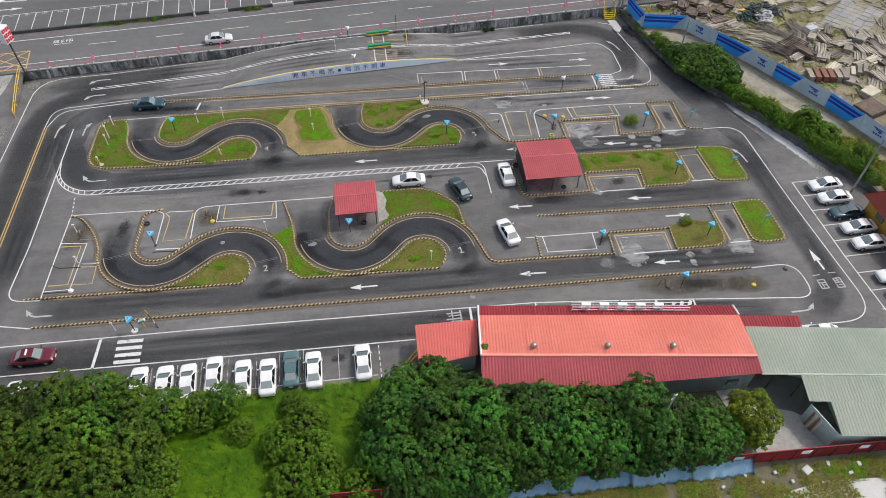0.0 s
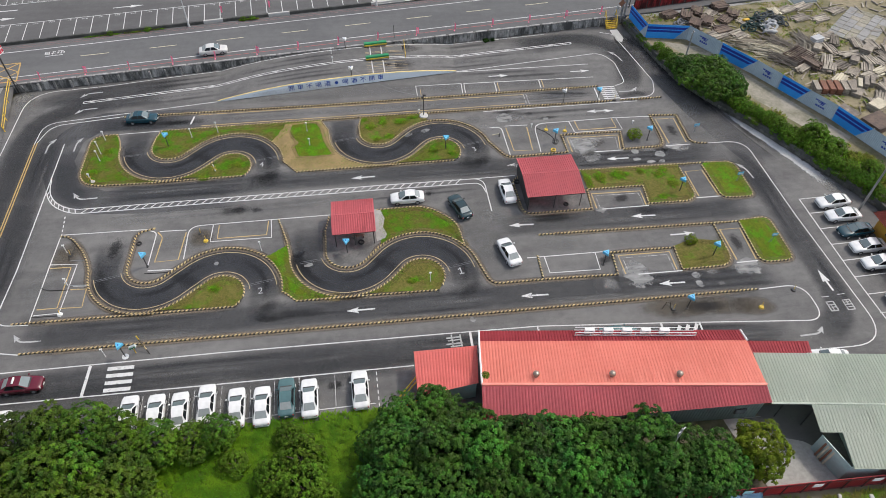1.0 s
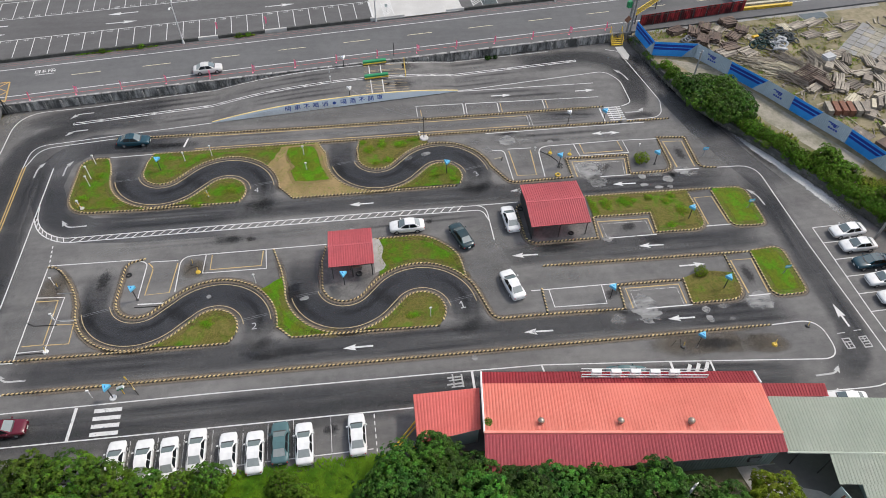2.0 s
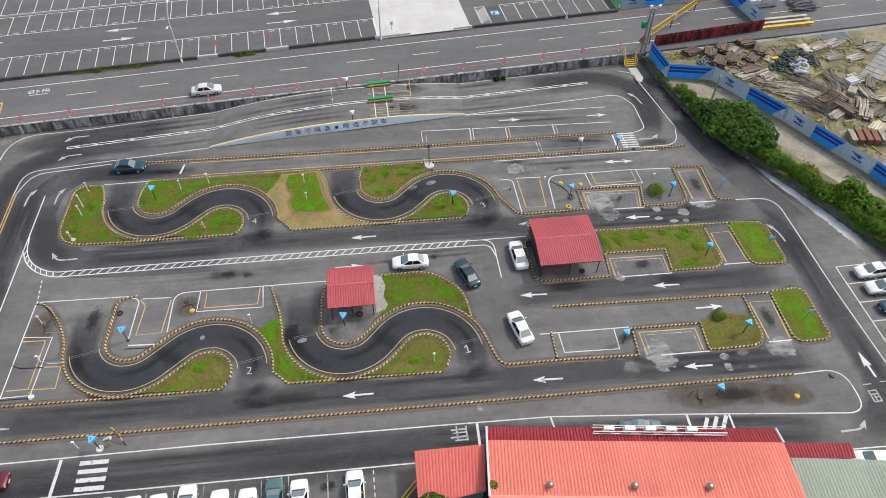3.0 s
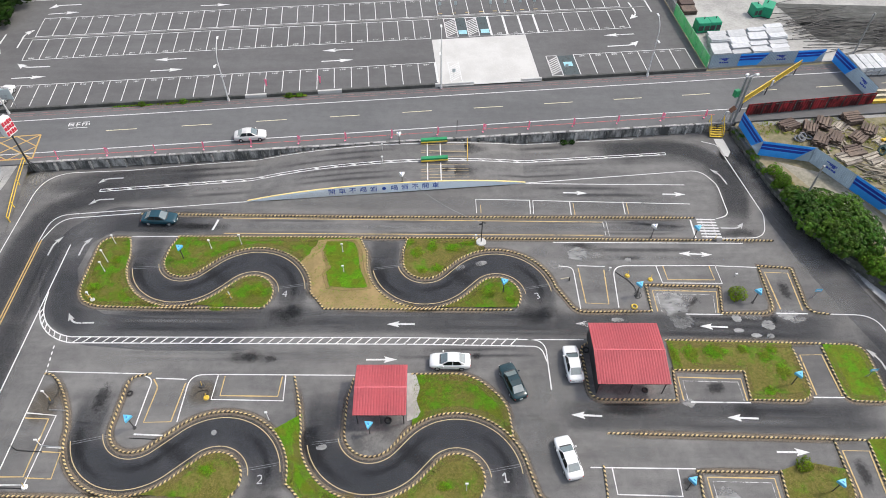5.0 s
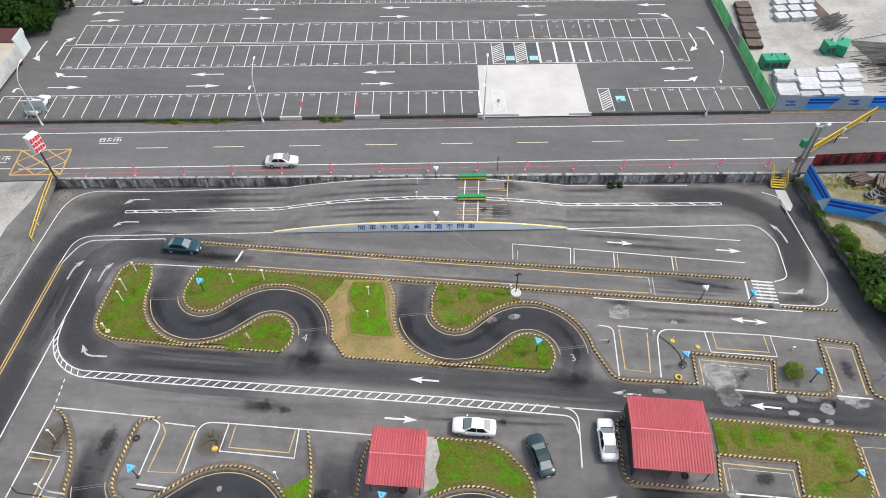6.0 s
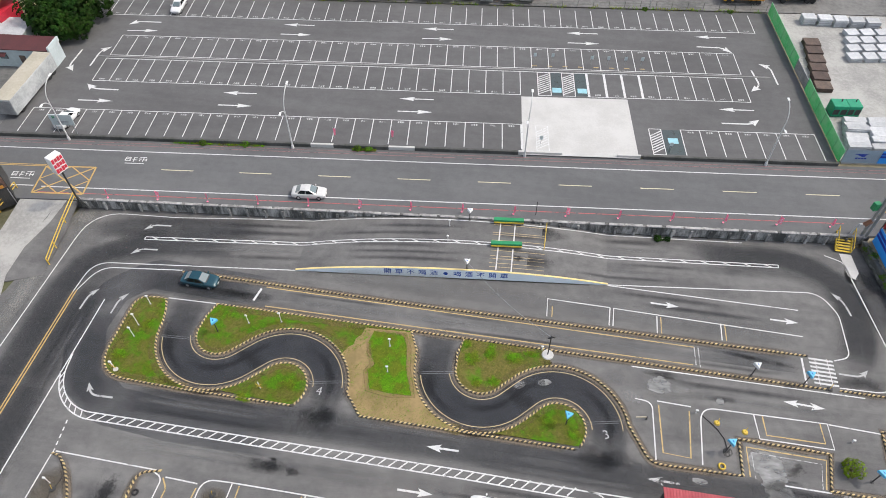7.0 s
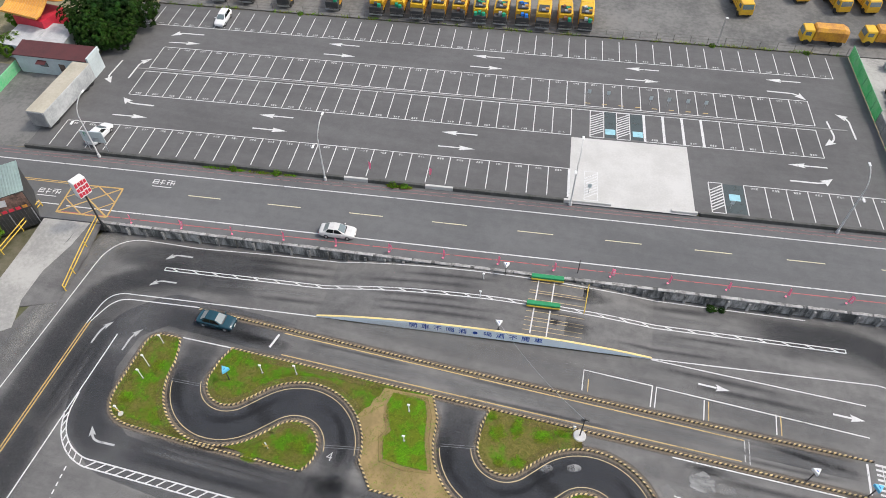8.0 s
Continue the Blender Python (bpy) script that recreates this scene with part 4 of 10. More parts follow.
for n_, (poly, ground_m, text, blades_n, blade_m) in enumerate((
    (G_TWO, DRY_TURF, "patchy green grass island with bare spots", 2200, BLADE_DRY),
    (G_STRIP, LUSH_TURF, "bright green narrow grass strip", 2600, BLADE_LUSH),
    (G_ONE, DRY_TURF, "half-dry brown grass island", 2200, BLADE_DRY),
    (G_SHED, TURF, "green grass beside the small shelter", 3200, BLADE),
    (G_WEST, TURF, "green grass island with bare spots", 3600, BLADE),
    (G_FOUR, TURF, "green grass island inside a bend", 1800, BLADE),
    (G_CENTRE, TURF, "long green grass island between two bends", 6000, BLADE),
    (G_KNOLL, DRY_TURF, "patchy green grass island beside the lane", 2600, BLADE_DRY),
    (G_THREE, TURF, "green grass island inside a bend", 1800, BLADE),
    (G_BAY, DRY_TURF, "dry brown grass island with green clumps", 2600, BLADE_DRY),
    (G_BAY_TAIL, LUSH_TURF, "lush green grass island", 2000, BLADE_LUSH),
    (G_FRONT, DRY_TURF, "half-dry grass island", 1600, BLADE_DRY),
    (G_FRONT_TAIL, LUSH_TURF, "lush green grass island", 2000, BLADE_LUSH),
)):
    lawn("island_lawn", poly, ground_m, text, blades_n, 2 + n_, blade_m, 0.3)
sheet("bare_strip", [(0.6, 58.3), (1.5, 58.25), (1.95, 56.6), (1.6, 55.2), (2.0, 54.0), (1.7, 53.4), (0.7, 53.0)], 0.118, DUSTY_CONCRETE, "bare dusty strip beside the shelter", "ground")
bm = bmesh.new()
f = bm.faces.new([bm.verts.new((x, y, 0.106)) for x, y in DRY])
f.normal_update()
if f.normal.z < 0:
    bmesh.ops.reverse_faces(bm, faces=[f])
bmesh.ops.triangulate(bm, faces=bm.faces[:])
setting("dry_patch", bm, STRAW, "straw-coloured mown dry grass", "lawn")
bm = bmesh.new()
bmesh.ops.triangulate(bm, faces=[bm.faces.new([bm.verts.new((x, y, 0.112)) for x, y in LUSH[::-1]])])
setting("fresh_turf", bm, LUSH_TURF, "square of fresh green turf", "lawn")
tagged(part("dry_rim", ribbon(bmesh.new(), LUSH + LUSH[:1], 0.7, 0.1155, 0.0, True), STRAW_RIM), "straw-coloured rim of the fresh turf", "lawn", "", "structure")
tufts("grass", LUSH, 900, 0.08, BLADE_LUSH, "bright green square of fresh grass", 0.11, 21)
tufts("grass", DRY, 160, 0.06, STRAW, "short straw-coloured grass", 0.11, 22, clear=LUSH, patchy=0.4)
CLUMPS = ((30.0, 60.0, 0.9, 1.2), (32.5, 60.2, 1.5, 0.9), (37.6, 59.5, 0.9, 0.7), (38.9, 57.8, 0.8, 1.2), (35.6, 60.4, 0.6, 0.6), (28.3, 59.8, 0.5, 1.3), (38.5, 60.3, 0.7, 0.5), (36.8, 55.5, 0.7, 0.5), (1.6, 74.3, 0.9, 0.9), (3.4, 75.2, 0.6, 1.2), (5.8, 74.9, 1.0, 0.8), (7.6, 75.6, 0.9, 0.4), (4.0, 71.9, 0.7, 0.6), (2.3, 71.6, 0.6, 0.5), (0.9, 75.9, 0.5, 0.4), (-34.4, 70.0, 0.9, 0.8), (-33.0, 73.9, 0.6, 0.8), (-20.2, 66.9, 0.8, 0.5), (-16.0, 69.0, 0.9, 0.7), (9.6, 68.3, 0.8, 0.6), (12.0, 67.3, 0.7, 0.5), (-17.6, 48.6, 0.8, 0.6), (4.2, 46.6, 0.7, 0.5))
for i, (x, y, rx, ry) in enumerate(CLUMPS):
    for k, grow_by in enumerate((1.0, 0.6)):
        ring = [(x + grow_by * rx * (1 + 0.25 * math.sin(2.3 * a + i)) * math.cos(a / 7 * 3.1416), y + grow_by * ry * (1 + 0.25 * math.cos(1.7 * a + i)) * math.sin(a / 7 * 3.1416)) for a in range(14)]
        tufts("grass", ring, int(260 * rx * ry) + 60, 0.07 + 0.04 * k, BLADE_LUSH, "clump of tall green weeds", 0.1, 30 + i + 50 * k)

tufts("grass", [(-13.0, 74.0), (-12.0, 76.6), (-9.2, 76.6), (-9.6, 74.6), (-10.9, 73.2)], 220, 0.07, BLADE, "ragged green grass at the edge of the dry patch", 0.108, 91, patchy=0.5)
tufts("grass", [(-9.5, 76.3), (-5.0, 76.4), (-3.3, 71.6), (-3.1, 68.9), (-8.7, 69.0)], 240, 0.07, BLADE_LUSH, "ragged green grass round the fresh square", 0.108, 92, patchy=0.5)

# floors of the two shelters, roof shade put into their colour
sheet("shelter_floor", [(-4.8, 58.0), (-5.2, 55.5)] + arc(*C3, R_IN - 0.1, 178, 328) + [(1.2, 53.4), (1.2, 58.0)], 0.09, SHADED_FLOOR, "concrete shelter floor toned dark with roof shade", "floor")
sheet("shelter_floor", [(18.9, 61.2), (18.9, 55.4), (19.8, 54.95), (27.2, 54.8), (27.6, 61.5)], 0.09, SHADED_FLOOR, "concrete shelter floor toned dark with roof shade", "floor")

# ---- wear, stains ----
def wear(pts, width, material=None, z=0.004):
    if len(pts) in (3, 4, 5, 6, 7) and width > 2.5:
        pts = rounded([(x, y, 9.0) for x, y in pts])
    bm = ribbon(bmesh.new(), pts, width, z, uv=True)
    return tagged(part("tyre_wear", bm, material or TYRE), "dark tyre-polished track on the asphalt", "stain", "", "structure")


def bend(c, d, off=0.0):
    r = math.dist(c, d) / 2
    return arc(*c, r + off, 178, 320, 24) + arc(*d, r - off, 140, -10, 24)


wear([(-29.6, 58.2)] + bend(C1, C2) + [(-12.2, 45.6), (-11.3, 44.3)], 4.6)
wear([(-7.5, 57.5)] + bend(C3, C4) + [(10.2, 45.0), (9.0, 43.5)], 4.6)
wear([(-29.5, 79.0)] + bend(C5, C6) + [(-12.2, 66.8), (-13.2, 65.0)], 4.6)
wear([(-2.0, 78.8)] + bend(C7, C8) + [(15.2, 66.2), (14.2, 64.5)], 4.6)
for c, d in ((C1, C2), (C3, C4), (C5, C6), (C7, C8)):
    bm = ribbon(bmesh.new(), arc(*c, (R_OUT + R_IN) / 2, 172, 320, 24) + arc(*d, (R_OUT + R_IN) / 2, 140, -14, 24), R_OUT - R_IN - 0.5, 0.0035, uv=True)
    tagged(part("bend_coat", bm, BEND_COAT), "dark slate asphalt coat between the bend lines", "pavement", "", "structure")
# the third path tones the east lane with the bank trees' shade
for pts, wide in (([(-14, 63.2), (-26, 63.6), (-33.0, 64.4), (-37.2, 67.2), (-39.2, 72.5), (-38.6, 77.6), (-35.2, 80.6), (-29, 80.2), (-20, 79.6)], 4.2), ([(23.4, 78.25), (35.6, 77.9)], 1.9), ([(43.6, 92.0), (45.0, 86.2), (46.4, 79.6), (47.9, 72.6), (50.0, 66.0), (53.0, 58.0)], 4.4)):
    bm = ribbon(bmesh.new(), rounded([(x, y, 3.0 if 0 < k < len(pts) - 1 else 0) for k, (x, y) in enumerate(pts)]), wide, 0.0033, uv=True)
    tagged(part("lane_coat", bm, LANE_COAT_SHADE), "thin dark slate coat and tree shade on a worn lane", "pavement", "", "structure")
for c, d, first in ((C1, C2, 165), (C3, C4, 172), (C5, C6, 180), (C7, C8, 178)):
    mid_r = (R_OUT + R_IN) / 2
    wear(arc(*c, mid_r + 0.75, first, 262, 20), 1.3, STREAK, 0.0088)
    wear(arc(*c, mid_r - 0.5, 232, 316, 16) + arc(*d, mid_r + 0.5, 136, 100, 10), 1.1, STREAK, 0.009)
    wear(arc(*d, mid_r + 0.3, 80, 6, 18) + [(d[0] + 4.6, d[1] - 2.6)], 1.3, STREAK, 0.0088)
for k, pts in enumerate((
    [(46, 41.6), (30, 42.6), (0, 43.6), (-38, 44.9)],
    [(48, 52.4), (30, 53.0), (14, 53.5)],
    [(48, 62.6), (30, 63.4), (0, 64.7), (-33, 65.6)],
    [(-38, 79.6), (-24, 79.3)],
    [(-60, 39.1), (-20, 38.3), (8, 37.4), (44, 33.6)],
    [(-44.8, 50), (-44.8, 77), (-43.3, 82.5), (-38, 84.6), (-26, 85.6)],
    [(-46, 84), (-43.6, 86.4), (-36, 87.6), (-24, 88.5)],
    [(24, 91.9), (36, 92.4), (41.2, 90.0), (41.8, 82.5), (40.0, 77.3)],
    [(-41.2, 48), (-41.2, 76), (-39.5, 78.6)],
    [(-37.6, 75.5), (-37.6, 68.8), (-36.2, 65.8), (-32, 65.2)],
    [(50.4, 61), (50.3, 44), (50.4, 38), (48.5, 34.2), (44, 33.5)],
    [(46.5, 62.8), (49.8, 60.5), (50.0, 52)],
)):
    wear(pts, 4.4, TYRE_SOFT, 0.0045 + 0.0002 * k)
wear([(26, 90.9), (37, 91.4), (41.3, 88.2), (41.8, 82.4), (39.0, 77.6)], 6.0, TYRE_WIDE, 0.0075)
wear([(-43, 40), (-43, 60), (-43.0, 78), (-40.5, 83.4), (-34, 85.6)], 7.5, TYRE_WIDE, 0.0076)
wear([(-60, 37.4), (-20, 36.6), (4, 36.2)], 4.0, TYRE_WIDE, 0.0077)
# long dark and pale smears left by tyres along the lanes
rs = random.Random(77)


def smears(pts, tracks, spread, z0):
    """Pieces of smear, end to end with gaps, on side-by-side tracks along a lane."""
    gap = 2 * spread / tracks
    for j in range(tracks):
        for (xa, ya), (xb, yb) in zip(pts, pts[1:]):
            L = math.dist((xa, ya), (xb, yb))
            off = -spread + gap * (j + 0.5)
            nx, ny = -(yb - ya) / L * off, (xb - xa) / L * off
            at = rs.uniform(0, 6)
            while at < L - 7:
                to = min(L, at + rs.uniform(9, 18))
                path = [(xa + (xb - xa) * f / L + nx, ya + (yb - ya) * f / L + ny) for f in (at, to)]
                wear(path, gap * rs.uniform(0.75, 0.98), SMEAR if rs.random() < 0.6 else RUBBED, z0)
                at = to + rs.uniform(1, 10)


smears([(-36, 87.2), (-18, 88.6), (10, 90.8), (36, 92.2)], 3, 1.7, 0.0101)
smears([(-34, 84.6), (-18, 85.9), (10, 87.6), (36, 88.8)], 3, 1.5, 0.0111)
smears([(14, 84.3), (38, 83.6)], 2, 1.2, 0.0062)
wear([(-21, 79.0), (34, 77.5)], 1.5, RUBBED, 0.0061)
wear([(-16, 82.9), (10, 82.4), (36, 81.4)], 3.6, RUBBED, 0.0061)
smears([(-22, 79.95), (34, 78.35)], 1, 0.35, 0.0062)
smears([(-22, 78.05), (34, 76.6)], 1, 0.35, 0.0062)
smears([(16, 73.9), (44, 73.2)], 2, 1.2, 0.0062)
smears([(46, 62.7), (20, 63.9), (-12, 64.9), (-33, 65.5)], 3, 1.5, 0.0062)
smears([(44, 60.2), (18, 60.6), (-14, 60.6), (-34, 61.2)], 2, 0.8, 0.0062)
smears([(47, 52.4), (14, 53.6)], 2, 1.2, 0.0062)
smears([(46, 41.7), (16, 42.9), (-14, 43.8), (-37, 44.8)], 3, 1.5, 0.0062)
smears([(-58, 39.0), (-30, 38.5), (-2, 37.7), (26, 36.0), (44, 34.0)], 3, 1.5, 0.0062)
smears([(-41.4, 44), (-41.2, 60), (-41.0, 76)], 2, 1.0, 0.0062)
smears([(50.4, 60), (50.2, 46), (50.4, 36)], 2, 1.0, 0.0062)
smears([(46, 88), (50, 76), (55, 62)], 2, 1.5, 0.0062)
for x, y, rx, ry, t in ((20.5, 73.8, 3.2, 1.6, 0), (15.9, 74.1, 1.6, 1.0, 0), (-40, 58, 1.6, 6, 0), (-28, 60.6, 6, 1.4, 0), (-6, 60.8, 8, 1.2, 0), (22, 59, 1.6, 4, 0), (15, 55.5, 3, 4.5, 0), (13, 51, 3, 4, 20), (22, 50, 4, 1.5, 0), (-21, 56, 4, 2, 0),):
    spot("pale_cloud", x, y, rx * 1.2, ry * 1.2, CLOUD, 0.0059, "pale dusty cloud on worn asphalt", t, ground_z(x, y))
for x, y, rx, ry, t in ((-36.5, 51, 2.5, 5, 0), (24, 70, 4, 2, 0), (33, 39.0, 9, 1.0, -3), (48, 66, 3, 2.5, 0), (46.5, 72, 3, 3, 0), (-46.5, 85.5, 2.0, 4, 0), (-49, 72, 2, 6, 0), (-14, 34.2, 14, 1.6, -1), (38, 60.9, 4, 0.6, 0), (46.6, 86, 1.4, 5, 18),):
    spot("pale_cloud", x, y, rx * 1.2, ry * 1.2, CLOUD, 0.0059, "pale dusty cloud on worn asphalt", t, ground_z(x, y))
# the first four patches paint wall and tree shade over damp asphalt
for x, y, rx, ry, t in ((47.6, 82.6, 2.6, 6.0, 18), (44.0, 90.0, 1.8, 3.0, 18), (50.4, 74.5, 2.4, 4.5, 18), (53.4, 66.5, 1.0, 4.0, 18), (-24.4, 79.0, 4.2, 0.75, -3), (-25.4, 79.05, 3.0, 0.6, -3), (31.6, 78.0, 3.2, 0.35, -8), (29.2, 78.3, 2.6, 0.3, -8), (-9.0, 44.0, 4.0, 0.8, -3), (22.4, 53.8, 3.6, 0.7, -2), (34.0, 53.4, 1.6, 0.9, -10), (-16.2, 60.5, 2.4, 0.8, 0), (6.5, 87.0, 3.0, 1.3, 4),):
    spot("damp_patch", x, y, rx * 1.2, ry * 1.2, DAMP_SHADE, 0.0078, "dark patch of damp and painted shade on the asphalt", t, ground_z(x, y))
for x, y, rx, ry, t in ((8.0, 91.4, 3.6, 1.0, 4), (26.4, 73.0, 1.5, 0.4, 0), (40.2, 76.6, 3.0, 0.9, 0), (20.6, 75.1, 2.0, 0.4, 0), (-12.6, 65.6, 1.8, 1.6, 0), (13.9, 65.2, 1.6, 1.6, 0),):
    spot("damp_patch", x, y, rx * 1.2, ry * 1.2, DAMP_SHADE, 0.0078, "dark patch of damp and painted shade on the asphalt", t, ground_z(x, y))
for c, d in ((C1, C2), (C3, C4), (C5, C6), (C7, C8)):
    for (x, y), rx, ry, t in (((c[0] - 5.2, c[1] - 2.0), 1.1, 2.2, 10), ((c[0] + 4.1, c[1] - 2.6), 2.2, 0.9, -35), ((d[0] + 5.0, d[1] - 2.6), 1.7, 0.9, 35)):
        spot("damp_patch", x, y, rx * 1.2, ry * 1.2, DAMP_SHADE, 0.0078, "dark damp patch inside the bend", t)
for pts in KERBS.values():
    bm = ribbon(bmesh.new(), pts, 1.15, 0.0066, uv=True)
    tagged(part("dust_strip", bm, DUST), "brown dust gathered along the kerb", "stain", "", "structure")
for x, y, rx, ry, t in ((29.4, 44.0, 2.1, 2.6, -15), (42.3, 43.3, 2.0, 1.7, 0), (29.6, 66.4, 2.0, 2.6, 20), (30.2, 64.2, 1.6, 1.6, 0), (41.8, 64.7, 1.6, 0.9, 0), (20.4, 73.7, 1.3, 1.6, 60), (35.9, 42.9, 0.62, 0.62, 0), (35.9, 41.7, 0.62, 0.7, 0), (35.96, 62.8, 0.8, 0.42, 0), (37.7, 62.1, 0.75, 0.42, 0), (39.1, 62.0, 0.45, 0.35, 0), (39.3, 63.4, 0.95, 0.8, 0), (36.2, 64.3, 0.6, 0.6, 0), (9.0, 72.6, 0.9, 0.5, 5), (6.6, 71.9, 0.8, 0.5, 30), (23.3, 64.4, 0.9, 0.4, 0), (28.4, 54.4, 0.75, 0.75, 0), (26.1, 72.8, 0.55, 0.55, 0), (-7.3, 50.6, 0.8, 0.4, 10), (-17.6, 52.3, 0.35, 0.35, 0), (9.9, 40.5, 0.4, 0.5, 0)):
    spot("cement_stain", x, y, rx * 1.25, ry * 1.25, SLURRY, 0.009, "pale grey cement stain on the asphalt", t)
for x, y, rx, ry, t in ((26.0, 42.9, 1.6, 1.5, 0), (38.1, 43.1, 1.5, 0.6, 5), (38.4, 41.4, 0.9, 0.4, 0), (38.0, 64.5, 1.8, 0.7, 0), (31.0, 66.9, 2.4, 1.6, 20), (17.4, 72.2, 2.2, 1.0, -20), (22.4, 73.6, 1.6, 1.0, 0), (42.6, 64.0, 2.0, 0.7, 0)):
    spot("cement_wash", x, y, rx * 1.25, ry * 1.25, THIN_SLURRY, 0.0086, "thin pale cement wash on the asphalt", t)
for x, y, rx, ry, t in ((32.0, 38.9, 3.6, 1.4, -6), (36.6, 38.5, 4.4, 1.2, -6), (40.6, 37.9, 2.4, 1.2, -6), (-34.6, 55.6, 1.6, 2.2, 0), (-19.6, 56.6, 1.4, 1.4, 0)):
    spot("dirt_patch", x, y, rx * 1.2, ry * 1.2, BROWN_DIRT, 0.0072, "brown dirt gathered on the asphalt", t)
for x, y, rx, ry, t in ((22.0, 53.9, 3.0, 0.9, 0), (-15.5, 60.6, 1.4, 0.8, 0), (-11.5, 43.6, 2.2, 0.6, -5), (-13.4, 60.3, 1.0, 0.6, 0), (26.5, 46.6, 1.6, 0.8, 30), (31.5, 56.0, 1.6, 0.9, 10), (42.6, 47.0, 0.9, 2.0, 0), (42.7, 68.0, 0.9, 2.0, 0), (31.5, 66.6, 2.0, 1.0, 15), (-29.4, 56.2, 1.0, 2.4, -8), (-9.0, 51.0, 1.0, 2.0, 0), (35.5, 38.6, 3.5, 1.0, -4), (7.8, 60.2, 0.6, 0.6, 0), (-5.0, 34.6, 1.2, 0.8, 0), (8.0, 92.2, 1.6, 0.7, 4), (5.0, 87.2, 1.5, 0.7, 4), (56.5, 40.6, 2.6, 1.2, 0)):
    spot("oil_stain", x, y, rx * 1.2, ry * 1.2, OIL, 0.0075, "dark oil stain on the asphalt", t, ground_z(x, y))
for x, y, rx, ry, t in ((57.2, 62.5, 1.2, 6.5, 18), (55.3, 68.5, 0.9, 3.0, 18), (59.0, 53.5, 1.6, 3.2, 10), (43.0, 91.2, 1.0, 1.6, 0), (-46.8, 87.6, 2.6, 2.0, 20), (-48.5, 76, 1.6, 9, 0)):
    spot("pale_dust_patch", x, y, rx, ry, PALE, 0.0085, "pale dust washed over the asphalt", t)

bm = ribbon(bmesh.new(), [(51.6, 71.8), (54.2, 65.8), (56.4, 60.7), (57.9, 57.0), (58.8, 53.8)], 2.7, 0.0095, uv=True)
tagged(part("runoff_streak", bm, RUNOFF), "pale dried runoff along the wall foot", "stain", "", "structure")

# ---- painted lines of the course ----
line("edge_line", [(-75, 41.4), (-39.2, 40.8), (-16.3, 40.1), (6.0, 39.15), (16.5, 38.65)] + rounded([(29.5, 37.2, 0), (47.3, 35.0, 1.8), (47.3, 40.0, 2.2), (42.1, 40.0, 0)]))
line("edge_line", [(-75, 38.2), (-38.3, 37.2), (-16.1, 36.4), (3.0, 35.75)])
line("stop_line", [(-29.45, 36.9), (-29.2, 40.35)], 0.3)
line("stop_line", [(9.3, 39.0), (9.2, 36.4)], 0.25)
line("tick_line", [(16.45, 38.6), (16.6, 37.2)], 0.18)
line("stop_line", [(29.6, 37.15), (29.5, 34.0)], 0.25)
line("stall_line", [(-60, 33.0), (-1.2, 32.1)], 0.1)
for x in (-0.85,):
    for k in range(6):
        line("stall_dash", [(x, 35.6 - 0.7 * k), (x - 0.01, 35.2 - 0.7 * k)], 0.1)
for x in (-5.0, -8.5, -10.9, -13.2, -16.0, -18.6, -21.0, -23.5):
    line("stall_line", [(x, 36.1), (x, 32.2)], 0.08, WORN_WHITE)
for k in range(4):
    line("crossing_bar", [(-27.45, 39.75 - 0.82 * k), (-24.85, 39.65 - 0.82 * k)], 0.42)
line("stop_line", [(33.7, 36.7), (33.6, 34.0)], 0.2)
for k in range(3):
    line("hatch_bar", [(30.2 + 0.95 * k, 34.6), (31.5 + 0.95 * k, 36.55)], 0.36)
line("edge_line", rounded([(46.5, 64.65, 0), (51.6, 64.4, 4.5), (51.75, 50, 0)]) + rounded([(51.8, 45, 0), (52.6, 31.3, 5.5), (43.7, 31.7, 0)])[1:])
line("stall_edge", [(53.55, 52.7), (53.6, 40.1), (54.0, 30.2)], 0.13)
for y in (52.7, 50.2, 47.6, 45.05, 42.55, 40.1, 37.6, 35.05, 32.5):
    line("stall_line", [(53.6, y), (59.0 if y < 48 else 57.4, y)], 0.12)
line("edge_line", [(-47.6, 58), (-47.1, 70.4)] + rounded([(-46.7, 80, 0), (-46.4, 88.7, 4.5), (-35.9, 89.1, 0)])[1:] + [(-26.9, 90.1), (-19.5, 90.75), (-3, 91.95), (10, 92.75), (15, 93.15), (31.2, 94.1)])
line("edge_line", [(-44.3, 31), (-45, 40), (-47.6, 58)])
line("edge_line", rounded([(40.3, 93.4, 0), (42.2, 92.6, 1), (44.2, 79.5, 2.5), (43.2, 75.8, 3), (38.0, 75.85, 0)]))
line("centre_line", [(-43.55, 34), (-43.05, 76.9)], 0.14, STRONG_YELLOW, label="strong yellow painted double centre line")
line("centre_line", [(-43.25, 34), (-42.75, 77.2)], 0.14, STRONG_YELLOW, label="strong yellow painted double centre line")
line("edge_line", rounded([(-43.05, 76.9, 0), (-42.7, 81.2, 3.5), (-19.5, 83.1, 0)]))
line("edge_line", rounded([(-42.75, 77.2, 0), (-41.6, 80.6, 3.0), (-32.2, 81.4, 0)]))
line("edge_line", rounded([(-39.1, 76.4, 0), (-39.7, 54.4, 0), (-40.3, 46.8, 3.0), (-36.6, 46.45, 0)]))
line("edge_line", rounded([(-41.5, 44.3, 0), (-39.9, 43.5, 1), (-36.7, 42.75, 0)]))
line("entry_line", [(-32.2, 77.5), (-26.8, 77.45)])
top = [(-39.2, 69.4)] + arc(-34.0, 68.5, 5.1, 186, 262, 14) + [(1.8, 62.55)] + rounded([(12.0, 62.15, 0), (15.1, 62.0, 2.2), (15.05, 56.1, 0)])[1:]
